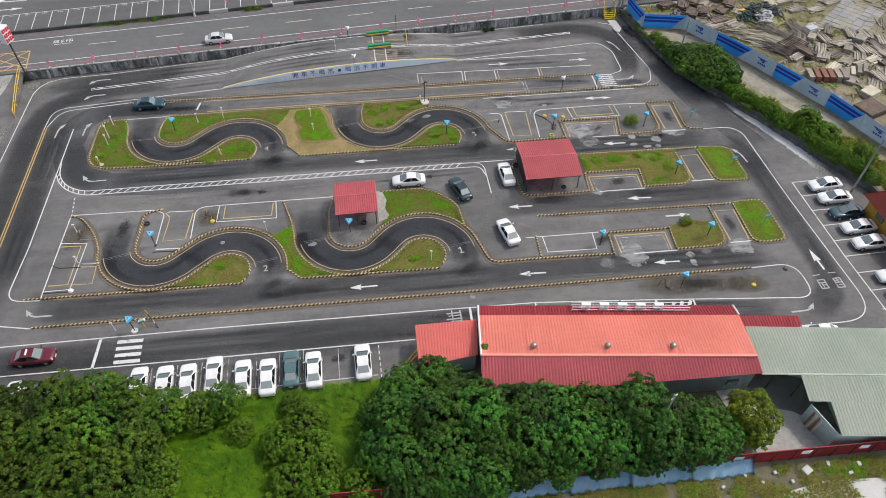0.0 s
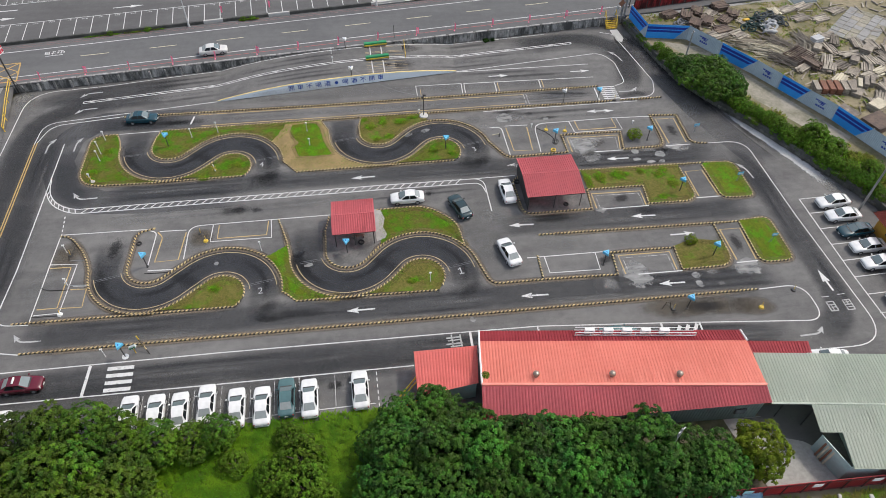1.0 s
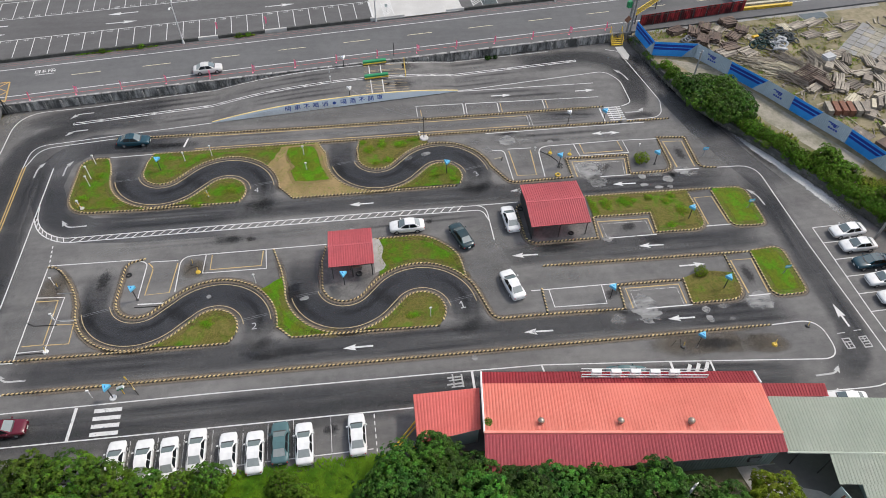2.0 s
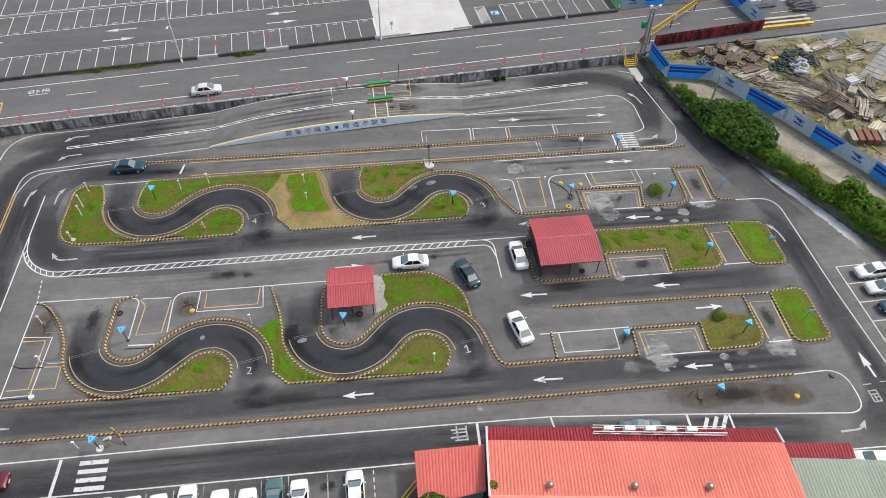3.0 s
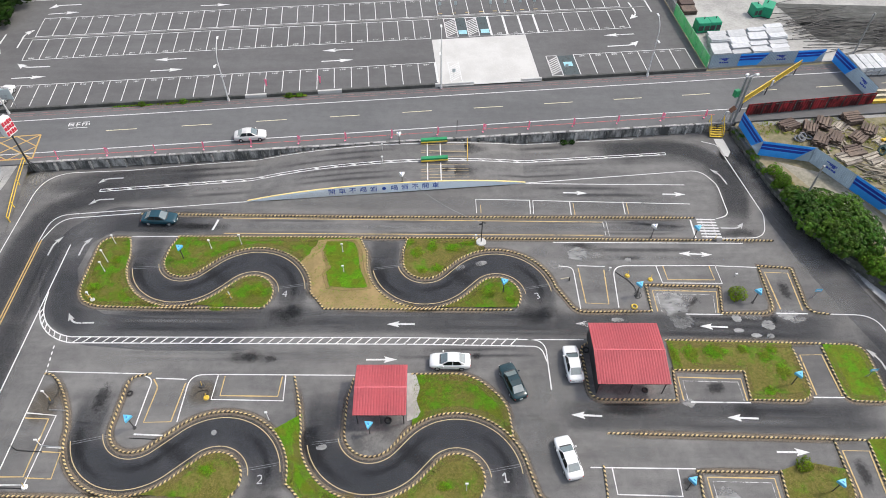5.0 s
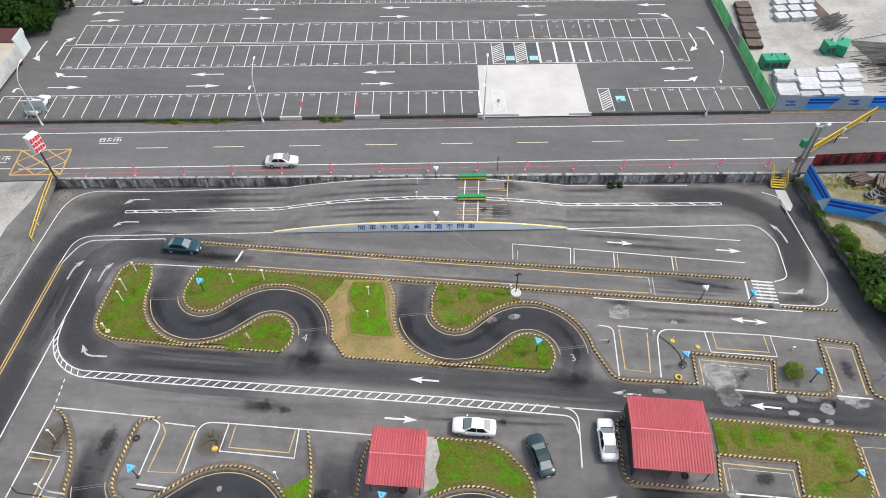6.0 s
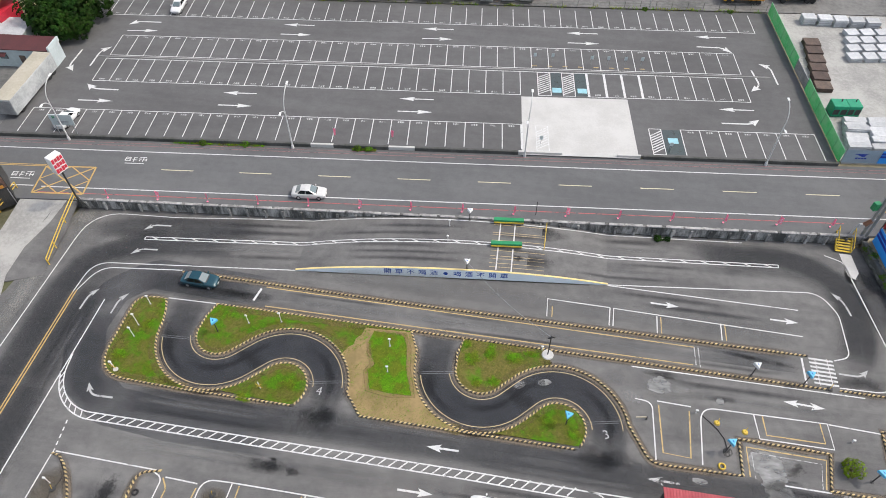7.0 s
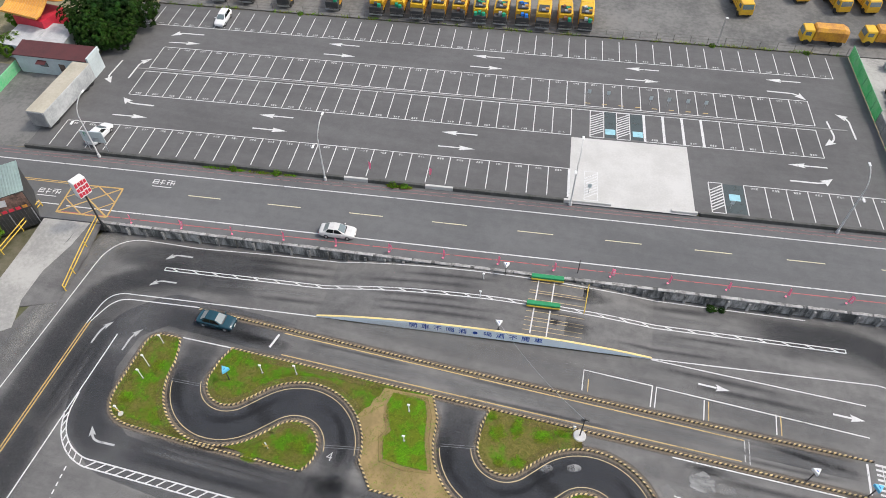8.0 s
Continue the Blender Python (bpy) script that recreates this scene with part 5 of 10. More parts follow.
low = [(-39.45, 67.3)] + arc(-33.7, 68.4, 5.75, 196, 262, 14) + [(1.8, 61.75)] + rounded([(11.6, 61.4, 0), (14.6, 61.2, 1.6), (15.0, 59.4, 0)])[1:]
line("island_line", top, 0.13)
line("island_line", low, 0.13)
bm = bmesh.new()
for k in range(8):
    a0, a1 = radians(193 + 9.0 * k), radians(199 + 8.2 * k)
    ribbon(bm, [(-34.0 + 5.1 * math.cos(a0), 68.5 + 5.1 * math.sin(a0)), (-33.7 + 5.75 * math.cos(a1), 68.4 + 5.75 * math.sin(a1))], 0.12, 0.0125)
for k in range(46):
    x = -34.2 + 1.02 * k
    yl, yu = 62.71 - 0.0264 * (x + 34.5), 63.45 - 0.0246 * (x + 34.7)
    ribbon(bm, [(x - 0.25, yl), (x + 0.55, yu)], 0.13, 0.0125)
tagged(part("island_hatching", bm, WHITE), "white hatched traffic island paint", "road marking", "", "structure")
line("guide_line", [(13.3, 62.1), (19.2, 61.95)])
# hill lane
hatch_up = [(-38.4, 85.65), (-21.3, 87.1), (-12, 88.0), (-2, 88.85), (8, 89.45), (14.5, 89.9), (34.8, 91.2)]
hatch_dn = [(-38.4, 85.25), (-21.3, 86.7), (-12, 87.6), (-2, 88.45), (8, 89.05), (14.5, 89.5), (34.8, 90.8)]
line("hill_line", hatch_up, 0.12, z=0.02)
line("hill_line", hatch_dn, 0.12, z=0.02)
bm = bmesh.new()
eu, _ = even(hatch_up, 2.4)
for k, (x, y, h) in enumerate(eu):
    ribbon(bm, [(x - 0.5, y), (x + 0.5, y - 0.36)], 0.13, 0.021)
ribbon(bm, [hatch_up[0], hatch_dn[0]], 0.12, 0.02)
ribbon(bm, [hatch_up[-1], hatch_dn[-1]], 0.12, 0.02)
tagged(part("hill_hatching", bm, WHITE), "white ladder-like lane divider paint", "road marking", "", "structure")
for y0 in (84.9, 85.45, 86.1, 86.5, 87.3):
    line("test_line", [(2.2, y0 + 0.65), (8.3, y0 + 1.1)], 0.07, CREAM_LINE, 0.02, label="thin cream hill-start test line")
for y0 in (89.1, 90.0, 90.3, 91.5):
    line("test_line", [(2.2, y0 + 0.4), (8.3, y0 + 0.85)], 0.07, CREAM_LINE, 0.02, label="thin cream hill-start test line")
for x in (3.0, 4.7):
    line("test_bar", [(x, 85.2), (x, 88.5)], 0.14, WHITE, 0.024)
    line("test_bar", [(x, 89.4), (x, 92.3)], 0.14, WHITE, 0.024)
line("edge_line", rounded([(15.5, 85.75, 0), (38.5, 87.7, 3), (40.0, 85, 3), (39.9, 79.6, 2.4), (38.2, 79.0, 0)]))
line("lane_line", [(15.5, 85.65), (35.8, 85.0)], 0.12)
line("box_line", [(8.95, 80.6), (8.95, 82.95), (15.7, 82.65)], 0.12)
line("box_line", [(15.55, 80.3), (15.7, 82.65)], 0.12)
line("box_line", [(15.95, 80.3), (16.1, 82.6), (35.6, 81.6)], 0.12)
for x in (20.55, 27.2):
    line("box_line", [(x, 80.0), (x + 0.1, 82.2)], 0.12)
    line("box_line", [(x + 0.45, 80.0), (x + 0.5, 82.1)], 0.1, YELLOW, label="yellow painted bay line on asphalt")
line("box_line", [(9.5, 80.6), (9.5, 82.0)], 0.1, YELLOW, label="yellow painted bay line on asphalt")
line("lane_edge", [(-22, 80.35), (24.2, 78.75)], 0.12, YELLOW, label="yellow painted lane edge line")
line("lane_edge", [(-21.4, 77.85), (23.9, 76.6)], 0.12, YELLOW, label="yellow painted lane edge line")
line("lane_end", [(24.2, 78.75), (24.2, 76.6)], 0.12, WORN_WHITE)
line("lane_end", [(24.6, 78.9), (24.6, 76.4)], 0.1, WORN_WHITE)
line("stop_line", [(-22.9, 78.4), (-22.5, 80.1)], 0.25)
line("stop_line", [(34.85, 75.95), (34.95, 78.9)], 0.2)
for k in range(7):
    line("crossing_bar", [(35.65, 76.15 + 0.47 * k), (38.0, 76.05 + 0.47 * k)], 0.22)
line("crossing_rail", [(36.2, 75.9), (36.25, 79.1)], 0.08)
line("crossing_rail", [(37.4, 75.9), (37.45, 79.1)], 0.08)
line("lane_line", [(17.7, 75.6), (40.2, 75.0)])
# bays, front right
line("bay_line", [(17.6, 48.1), (27.3, 47.75)])
line("bay_line", [(19.6, 48.0), (19.65, 45.55), (25.45, 45.25), (25.6, 47.8)])
for pts in ([(28.1, 44.2), (28.1, 46.95), (34.2, 46.7), (34.1, 44.0)], [(27.95, 54.7), (28.0, 57.3), (34.3, 56.95), (34.2, 54.5)], [(27.85, 65.4), (27.9, 68.3), (35.0, 67.95), (34.4, 65.1)], [(41.5, 44.4), (41.5, 49.2), (44.0, 49.1), (43.75, 44.2)], [(41.3, 55.0), (41.3, 59.6), (43.6, 59.6), (43.8, 54.8)], [(41.35, 65.4), (41.3, 70.6), (43.9, 70.4), (43.7, 65.2)]):
    line("bay_line", pts, 0.14, YELLOW, label="yellow painted bay outline on asphalt")
for pts in ([(28.5, 44.2), (28.5, 46.55), (33.8, 46.3), (33.8, 44.0)], [(28.4, 54.7), (28.4, 56.85), (33.9, 56.6), (33.9, 54.5)], [(28.3, 65.3), (28.3, 67.85), (34.5, 67.5), (34.1, 65.1)]):
    line("bay_line", pts, 0.09, WORN_WHITE)
for pts in ([(29.5, 43.95), (34.7, 43.75)], [(41.3, 44.0), (43.9, 43.95)], [(28.6, 54.5), (34.5, 54.3)], [(40.9, 54.75), (44.0, 54.65)], [(30.8, 65.0), (34.8, 64.85)], [(40.7, 64.9), (44.1, 64.75)]):
    line("bay_front_line", pts, 0.14)
line("bay_line", rounded([(17.9, 72.0, 0), (19.5, 71.8, 1.4), (19.5, 65.9, 0)]))
line("bay_line", [(20.1, 71.6), (20.2, 66.7), (22.7, 66.5), (23.0, 71.3)], 0.13, YELLOW, label="yellow painted bay outline on asphalt")
line("bay_line", [(20.0, 72.0), (23.2, 71.8)])
line("bay_line", rounded([(23.7, 66.0, 0), (24.1, 71.9, 1.6), (29.1, 71.8, 0)]))
line("bay_line", [(29.1, 71.8), (35.9, 71.7), (36.0, 69.1), (29.3, 69.3), (29.1, 71.8)])
line("bay_line", [(29.9, 71.7), (30.0, 69.75), (35.3, 69.6), (35.2, 71.6)], 0.13, YELLOW, label="yellow painted bay outline on asphalt")
line("bay_line", [(36.0, 71.65), (40.8, 71.3)])
# bays, west
line("bay_line", [(-35.7, 59.3), (-25.4, 58.8)])
for k in range(5):
    line("guide_dash", [(-36.15 + 0.06 * k, 62.4 - 0.72 * k), (-36.12 + 0.06 * k, 62.0 - 0.72 * k)], 0.13)
line("bay_line", [(-35.95, 59.1), (-36.2, 54.75), (-36.6, 46.7)])
line("bay_line", [(-36.2, 54.75), (-33.2, 54.4), (-33.75, 47.6), (-36.4, 47.65)])
line("bay_line", [(-36.1, 54.2), (-33.8, 54.05), (-34.1, 48.35), (-36.2, 48.4)], 0.13, YELLOW, label="yellow painted bay outline on asphalt")
line("bay_line", [(-33.3, 50.75), (-31.5, 50.6), (-31.5, 48.1), (-33.9, 48.25)], 0.13, YELLOW, label="yellow painted bay outline on asphalt")
line("bay_line", [(-33.0, 51.2), (-31.5, 51.05)])
line("bay_line", rounded([(-26.0, 58.7, 0), (-24.9, 58.2, 1.2), (-25.3, 52.8, 0)]))
line("bay_line", [(-24.6, 58.3), (-21.5, 58.1)])
line("bay_line", rounded([(-24.8, 58.2, 0), (-24.15, 57.3, 1), (-24.6, 53.5, 0), (-22.0, 53.5, 0), (-21.5, 57.7, 0)]), 0.13, YELLOW, label="yellow painted bay outline on asphalt")
line("bay_line", rounded([(-21.4, 53.5, 0), (-21.2, 58.6, 1.8), (-18.5, 58.6, 0)]) + [(-4.6, 58.2)])
line("bay_line", [(-18.4, 58.6), (-18.6, 55.8), (-11.5, 55.5), (-11.6, 58.4)])
line("bay_line", [(-17.7, 58.4), (-17.8, 56.2), (-12.1, 56.0), (-11.9, 58.3)], 0.13, YELLOW, label="yellow painted bay outline on asphalt")
line("bay_line", [(-25.2, 52.3), (-22.4, 52.1)], 0.16)
# thin yellow lines following the bends
for c, d in ((C1, C2), (C3, C4), (C5, C6), (C7, C8)):
    line("bend_line", s_bend(c, d, R_OUT - 0.62, R_IN + 0.62, 192, 5), 0.08, CREAM_LINE, label="thin cream line along the bend")
    line("bend_line", s_bend(c, d, R_IN + 0.62, R_OUT - 0.62, 192, 5), 0.08, CREAM_LINE, label="thin cream line along the bend")
for a, b in (((-14.4, 48.4), (-10.9, 49.0)), ((8.0, 47.8), (11.6, 48.4)), ((-8.2, 50.9), (-5.1, 51.2)), ((-30.8, 51.4), (-27.4, 52.1)), ((-14.2, 69.3), (-10.4, 69.9)), ((13.2, 68.6), (17.2, 69.3)), ((-31.0, 72.6), (-27.3, 72.7)), ((-3.3, 71.9), (0.2, 72.4))):
    for k in (0, 0.22):
        line("test_wire", [(a[0], a[1] + k), (b[0], b[1] + k)], 0.035, WIRE_GREY, 0.014)
m = pose(9.8, 46.9, 0, 0, 0, 6)
for pts in ([(-0.02, 0.88), (-0.02, -0.02)], [(-0.3, 0.6), (-0.02, 0.88)], [(-0.28, 0.0), (0.26, 0.0)]):
    line("bend_number", [(m @ Vector((px, py, 0))).xy for px, py in pts], 0.13, FAINT_WHITE, 0.015, label="white painted bend number 1")
for n, x, y, turn_n in (("2", -12.6, 47.6, 0), ("3", 15.0, 67.75, 18), ("4", -13.0, 68.6, 0)):
    ob = lettering("bend_number", n, 1.25, pose(x, y, 0.015, 0, 0, turn_n), FAINT_WHITE, thin=0.008)
    tagged(ob, "white painted bend number " + n, "road marking", "bend numbers", "structure")
for tail, tip, corner in (((-0.3, 43.4), (-3.4, 43.5), None), ((18.7, 42.6), (15.6, 42.8), None), ((34.3, 42.1), (31.3, 42.3), None), ((19.6, 53.2), (16.6, 53.4), None), ((34.7, 52.6), (31.7, 52.8), None), ((35.3, 49.2), (38.4, 49.1), None), ((34.9, 63.2), (31.9, 63.4), None), ((20.1, 83.9), (23.1, 83.75), None), ((32.6, 83.4), (35.5, 83.3), None), ((1.4, 64.3), (-1.6, 64.35), None), ((-3.6, 60.0), (-0.4, 59.95), None), ):
    arrow(tail, tip, corner)
arrow((21.5, 63.9), (18.6, 64.0), material=WORN_WHITE)
for tail, tip, corner in (((-32.9, 65.2), (-36.0, 66.5), (-35.2, 65.2)), ((-41.2, 74.8), (-40.3, 77.7), (-41.1, 76.6)), ((-37.6, 74.7), (-36.8, 77.5), (-37.5, 76.5)), ((-36.1, 87.7), (-39.1, 86.7), (-38.2, 87.6)), ((-36.2, 83.9), (-39.1, 82.9), (-38.2, 83.8)), ((-34.8, 44.2), (-37.8, 45.4), (-37.0, 44.3)), ((43.6, 33.5), (46.6, 34.4), (45.8, 33.5)), ((41.3, 85.0), (39.9, 87.9), (40.9, 86.8)), ((38.3, 77.5), (41.3, 78.3), (40.4, 77.4)), ((49.6, 57.2), (48.5, 60.2), (49.4, 59.0)),):
    arrow(tail, tip, corner)
arrow((32.2, 73.6), (36.1, 73.3), both=True)
arrow((50.2, 38.6), (50.0, 41.7), head=(1.6, 0.9), stem=0.22)
bm = bmesh.new()
for x0, y0, w, h in ((6.7, 38.6, 1.5, 0.18), (6.8, 38.25, 1.3, 0.14), (6.6, 37.85, 1.7, 0.18), (7.0, 37.5, 1.1, 0.15), (7.2, 38.9, 0.16, 1.5), (8.1, 38.8, 0.16, 1.5), (48.5, 37.3, 0.9, 0.14), (48.5, 36.9, 0.9, 0.14), (48.5, 36.1, 0.9, 0.14), (48.5, 37.3, 0.14, 1.3), (49.3, 37.3, 0.14, 1.3), (50.4, 37.3, 0.9, 0.14), (50.4, 36.7, 0.9, 0.14), (50.4, 36.0, 0.9, 0.14), (50.4, 37.3, 0.14, 1.3), (51.2, 37.3, 0.14, 1.3), (48.4, 38.0, 0.9, 0.1), (50.3, 38.1, 0.9, 0.1), (48.8, 36.55, 0.5, 0.12), (48.85, 36.9, 0.12, 0.8), (50.6, 37.0, 0.5, 0.12), (50.65, 36.35, 0.5, 0.12), (50.8, 37.3, 0.12, 0.7)):
    ribbon(bm, [(x0, y0 - h / 2), (x0 + w, y0 - h / 2)] if w > h else [(x0 + w / 2, y0), (x0 + w / 2, y0 - h)], min(w, h), 0.013)
tagged(part("ground_lettering", bm, FAINT_WHITE), "white painted bars of lettering on asphalt", "road marking", "", "structure")


# ---- painted lines of the road and the lot ----
def lot_line(name, a, b, width=0.13, material=None, z=0.012, level=LOT_Z, label=""):
    return line(name, [lot(*a), lot(*b)], width, material, z, level, label)


lot_line("edge_line", (-54, 0), (260, 0), 0.15, level=ROAD_Z)
lot_line("edge_line", (-260, 0.2), (-55, 0.1), 0.15, level=ROAD_Z)
lot_line("edge_line", (-260, 6.93), (260, 6.93), 0.15, level=ROAD_Z)
lot_line("no_stopping_line", (-54, -0.95), (43, -0.95), 0.12, RED_PAINT, level=ROAD_Z, label="thin red painted no-stopping line")
lot_line("no_stopping_line", (-200, 8.0), (120, 8.0), 0.12, FAINT_RED, level=ROAD_Z, label="thin red painted no-stopping line")
lot_line("no_stopping_line", (-200, 8.5), (120, 8.5), 0.12, FAINT_RED, level=ROAD_Z, label="thin red painted no-stopping line")
for k in range(-12, 22):
    if k not in (-6, -5):
        lot_line("lane_dash", (-0.1 + 10 * k - 0.0, 3.72), (4.0 + 10 * k, 3.72), 0.13, DASH_CREAM, level=ROAD_Z, label="pale cream lane dash on the road")
lot_line("lane_line", (-110, 3.85), (-55, 3.85), 0.12, STRONG_YELLOW, level=ROAD_Z, label="yellow painted centre line")
lot_line("lane_line", (-110, 3.6), (-55, 3.6), 0.12, STRONG_YELLOW, level=ROAD_Z, label="yellow painted centre line")
ybox = [(-54.9, 3.6), (-48.5, 3.7), (-48.3, -1.1), (-54.7, -1.1)]
for k, (a, b) in enumerate(((0, 1), (1, 2), (2, 3), (3, 0), (0, 2), (1, 3))):
    lot_line("box_junction_line", ybox[a], ybox[b], 0.2, STRONG_YELLOW, 0.013 + 0.0012 * k, level=ROAD_Z, label="yellow box junction line on the road")
for k, (a, b) in enumerate((((-51.6, 3.65), (-54.8, 1.3)), ((-51.6, 3.65), (-48.4, 1.3)), ((-51.5, -1.1), (-54.8, 1.3)), ((-51.5, -1.1), (-48.4, 1.3)))):
    lot_line("box_junction_line", a, b, 0.15, STRONG_YELLOW, 0.0206 + 0.0012 * k, level=ROAD_Z, label="yellow box junction line on the road")
bm = bmesh.new()
for u0, v0 in ((-45.3, 5.3), (-58.6, 1.9)):
    for du, dv, w, h in ((0.0, 0.5, 0.7, 0.12), (0.0, 0.2, 0.7, 0.12), (0.0, -0.1, 0.7, 0.12), (0.0, 0.55, 0.12, 0.75), (0.6, 0.55, 0.12, 0.75), (0.95, 0.45, 0.5, 0.12), (0.9, 0.05, 0.6, 0.12), (1.1, 0.6, 0.12, 0.9), (1.75, 0.55, 0.9, 0.12), (1.7, 0.25, 0.4, 0.12), (2.2, 0.1, 0.6, 0.12), (2.3, 0.55, 0.12, 0.8), (1.85, 0.3, 0.12, 0.5), (2.7, 0.35, 0.12, 0.5)):
        a = (u0 + du, v0 + dv)
        b = (a[0] + w, a[1]) if w > h else (a[0], a[1] - h)
        ribbon(bm, [lot(*a), lot(*b)], min(w, h), 0.013, ROAD_Z)
    ribbon(bm, [lot(u0 + 0.1, v0 - 0.6), lot(u0 + 2.6, v0 - 0.6)], 0.13, 0.013, ROAD_Z)
tagged(part("road_lettering", bm, WHITE), "white painted bars of lettering on the road", "road marking", "", "structure")


def bay_row(u0, u1, v_open, v_shut, skip=()):
    """A row of parking bays; numbers stand as bars at the open end."""
    n = round((u1 - u0) / 2.5)
    step_u = (u1 - u0) / n
    lot_line("row_line", (u0, v_open), (u1, v_open), 0.12)
    inward = 0.45 if v_shut > v_open else -0.45
    for i in range(n + 1):
        u = u0 + step_u * i
        if i not in skip:
            lot_line("bay_line", (u, v_open), (u, v_shut), 0.12)
        if i < n:
            bm = bmesh.new()
            for k in (-1, 0, 1):
                ribbon(bm, [lot(u + step_u / 2 + 0.3 * k - 0.1, v_open + inward), lot(u + step_u / 2 + 0.3 * k + 0.1, v_open + inward)], 0.34, 0.012, LOT_Z)
            tagged(part("bay_number", bm, WORN_WHITE), "small white bars where a bay number stands", "road marking", "bay numbers", "structure")


bay_row(-61.6, 5.4, 14.9, 9.9)
bay_row(26.6, 44.1, 14.9, 9.8)
bay_row(-56.0, 5.5, 21.4, 26.9)
bay_row(15.1, 37.4, 21.4, 26.9)
bay_row(-55.8, 37.5, 33.1, 27.8)
bay_row(-62.7, 42.1, 38.9, 44.0)
lot_line("row_line", (-56.0, 26.9), (37.4, 26.9), 0.12)
lot_line("row_line", (-55.8, 27.8), (37.5, 27.8), 0.12)
for u in (15.1, 17.6, 20.1, 22.6):
    lot_line("bay_line", (u, 21.4), (u, 26.9), 0.34, z=0.014)
for u0, u1, v0, v1 in ((8.0, 9.8, 21.4, 26.8), (11.5, 13.2, 21.4, 26.8), (7.4, 9.0, 9.7, 14.7), (22.4, 24.0, 9.8, 14.9)):
    bm = bmesh.new()
    for a, b in (((u0, v0), (u0, v1)), ((u1, v0), (u1, v1)), ((u0, v1), (u1, v1)), ((u0, v0), (u1, v0))):
        ribbon(bm, [lot(*a), lot(*b)], 0.12, 0.016, LOT_Z)
    k = v0 + 0.3
    while k < v1 - 1.2:
        ribbon(bm, [lot(u0, k), lot(u1, k + 1.1)], 0.17, 0.016, LOT_Z)
        k += 0.48
    tagged(part("access_hatching", bm, WHITE), "white hatched access strip beside a bay", "road marking", "", "structure")
for u0, u1, v0, v1 in ((9.9, 11.4, 21.5, 26.8), (13.3, 15.0, 21.5, 26.8), (24.1, 26.5, 9.9, 14.8)):
    lot_line("accessible_bay", ((u0 + u1) / 2, v0), ((u0 + u1) / 2, v1), u1 - u0, TEAL_PAINT, 0.009, label="dark teal painted accessible bay")
for u, v in ((10.65, 22.7), (14.2, 22.7), (25.3, 12.6)):
    lot_line("accessible_bay_mark", (u - 0.65, v), (u + 0.65, v), 1.1, BLUE_PAINT, label="pale blue square on an accessible bay")
lot_line("bay_line", (5.5, 9.9), (5.5, 14.9), 0.3, z=0.015)
for k in range(8):
    lot_line("yellow_dash", (7.3 + 2.25 * k, 28.45), (8.0 + 2.25 * k, 28.45), 0.16, YELLOW, label="short yellow dash on the lot")
big = dict(level=LOT_Z, head=(1.9, 0.9), stem=0.22)
for u in (-34, -9.0, 12.0, 35):
    for v, sgn in ((19.6, -1), (16.8, 1)):
        if abs(u - 12) > 1 and not (u == 35 and sgn == 1):
            arrow(lot(u - 2.4 * sgn, v), lot(u + 2.4 * sgn, v), **big)
for u in (-29, -7, 15.3, 35):
    for v, sgn in ((37.4, -1), (34.7, 1)):
        if not (u == 35 and sgn == 1):
            arrow(lot(u - 2.4 * sgn, v), lot(u + 2.4 * sgn, v), **big)
arrow(lot(-56.2, 16.85), lot(-51.3, 16.85), **big)
arrow(lot(-55.6, 34.4), lot(-50.7, 34.6), **big)
turning = dict(level=LOT_Z, head=(1.35, 1.15), stem=0.25)
for tail, tip, corner in (((-51.4, 19.4), (-56.4, 20.6), (-55.0, 19.5)), ((-51.0, 37.0), (-56.0, 36.1), (-54.8, 37.0)), ((-57.7, 24.9), (-56.3, 29.9), (-57.6, 28.7)), ((-60.5, 28.9), (-59.7, 23.5), (-60.8, 24.8)), ((32.4, 34.7), (37.4, 33.3), (36.2, 34.6)), ((42.2, 25.7), (40.6, 30.7), (42.1, 29.8)), ((39.2, 29.0), (38.0, 23.9), (39.6, 25.3)), ((32.4, 16.6), (37.6, 17.6), (36.3, 16.6))):
    arrow(lot(*tail), lot(*tip), lot(*corner), **turning)


# ---- vehicles ----
def loft(bm, rings):
    """Skins a row of equal rings of points and closes both ends."""
    vs = [[bm.verts.new(p) for p in ring] for ring in rings]
    n = len(vs[0])
    for a, b in zip(vs, vs[1:]):
        for i in range(n):
            j = (i + 1) % n
            bm.faces.new((a[i], a[j], b[j], b[i]))
    bm.faces.new(vs[0][::-1])
    bm.faces.new(vs[-1])
    bmesh.ops.recalc_face_normals(bm, faces=bm.faces[:])
    return bm


def panel(bm, a, b, c, d, inset=0.08, out=0.012):
    """A pane inside the quad a b c d, a little proud of it."""
    q = [Vector(p) for p in (a, b, c, d)]
    mid_p = sum(q, Vector()) / 4
    n = (q[1] - q[0]).cross(q[3] - q[0]).normalized()
    if n.dot(mid_p - Vector((-0.2, 0, 0.9))) < 0:
        n = -n
    q = [p.lerp(mid_p, inset) + n * out for p in q]
    back = [p - n * 0.02 for p in q]
    vs = [bm.verts.new(p) for p in q + back]
    bm.faces.new(vs[:4])
    bm.faces.new(vs[7:3:-1])
    for i in range(4):
        j = (i + 1) % 4
        bm.faces.new((vs[i], vs[i + 4], vs[j + 4], vs[j]))
    bmesh.ops.recalc_face_normals(bm, faces=bm.faces[:])
    return bm


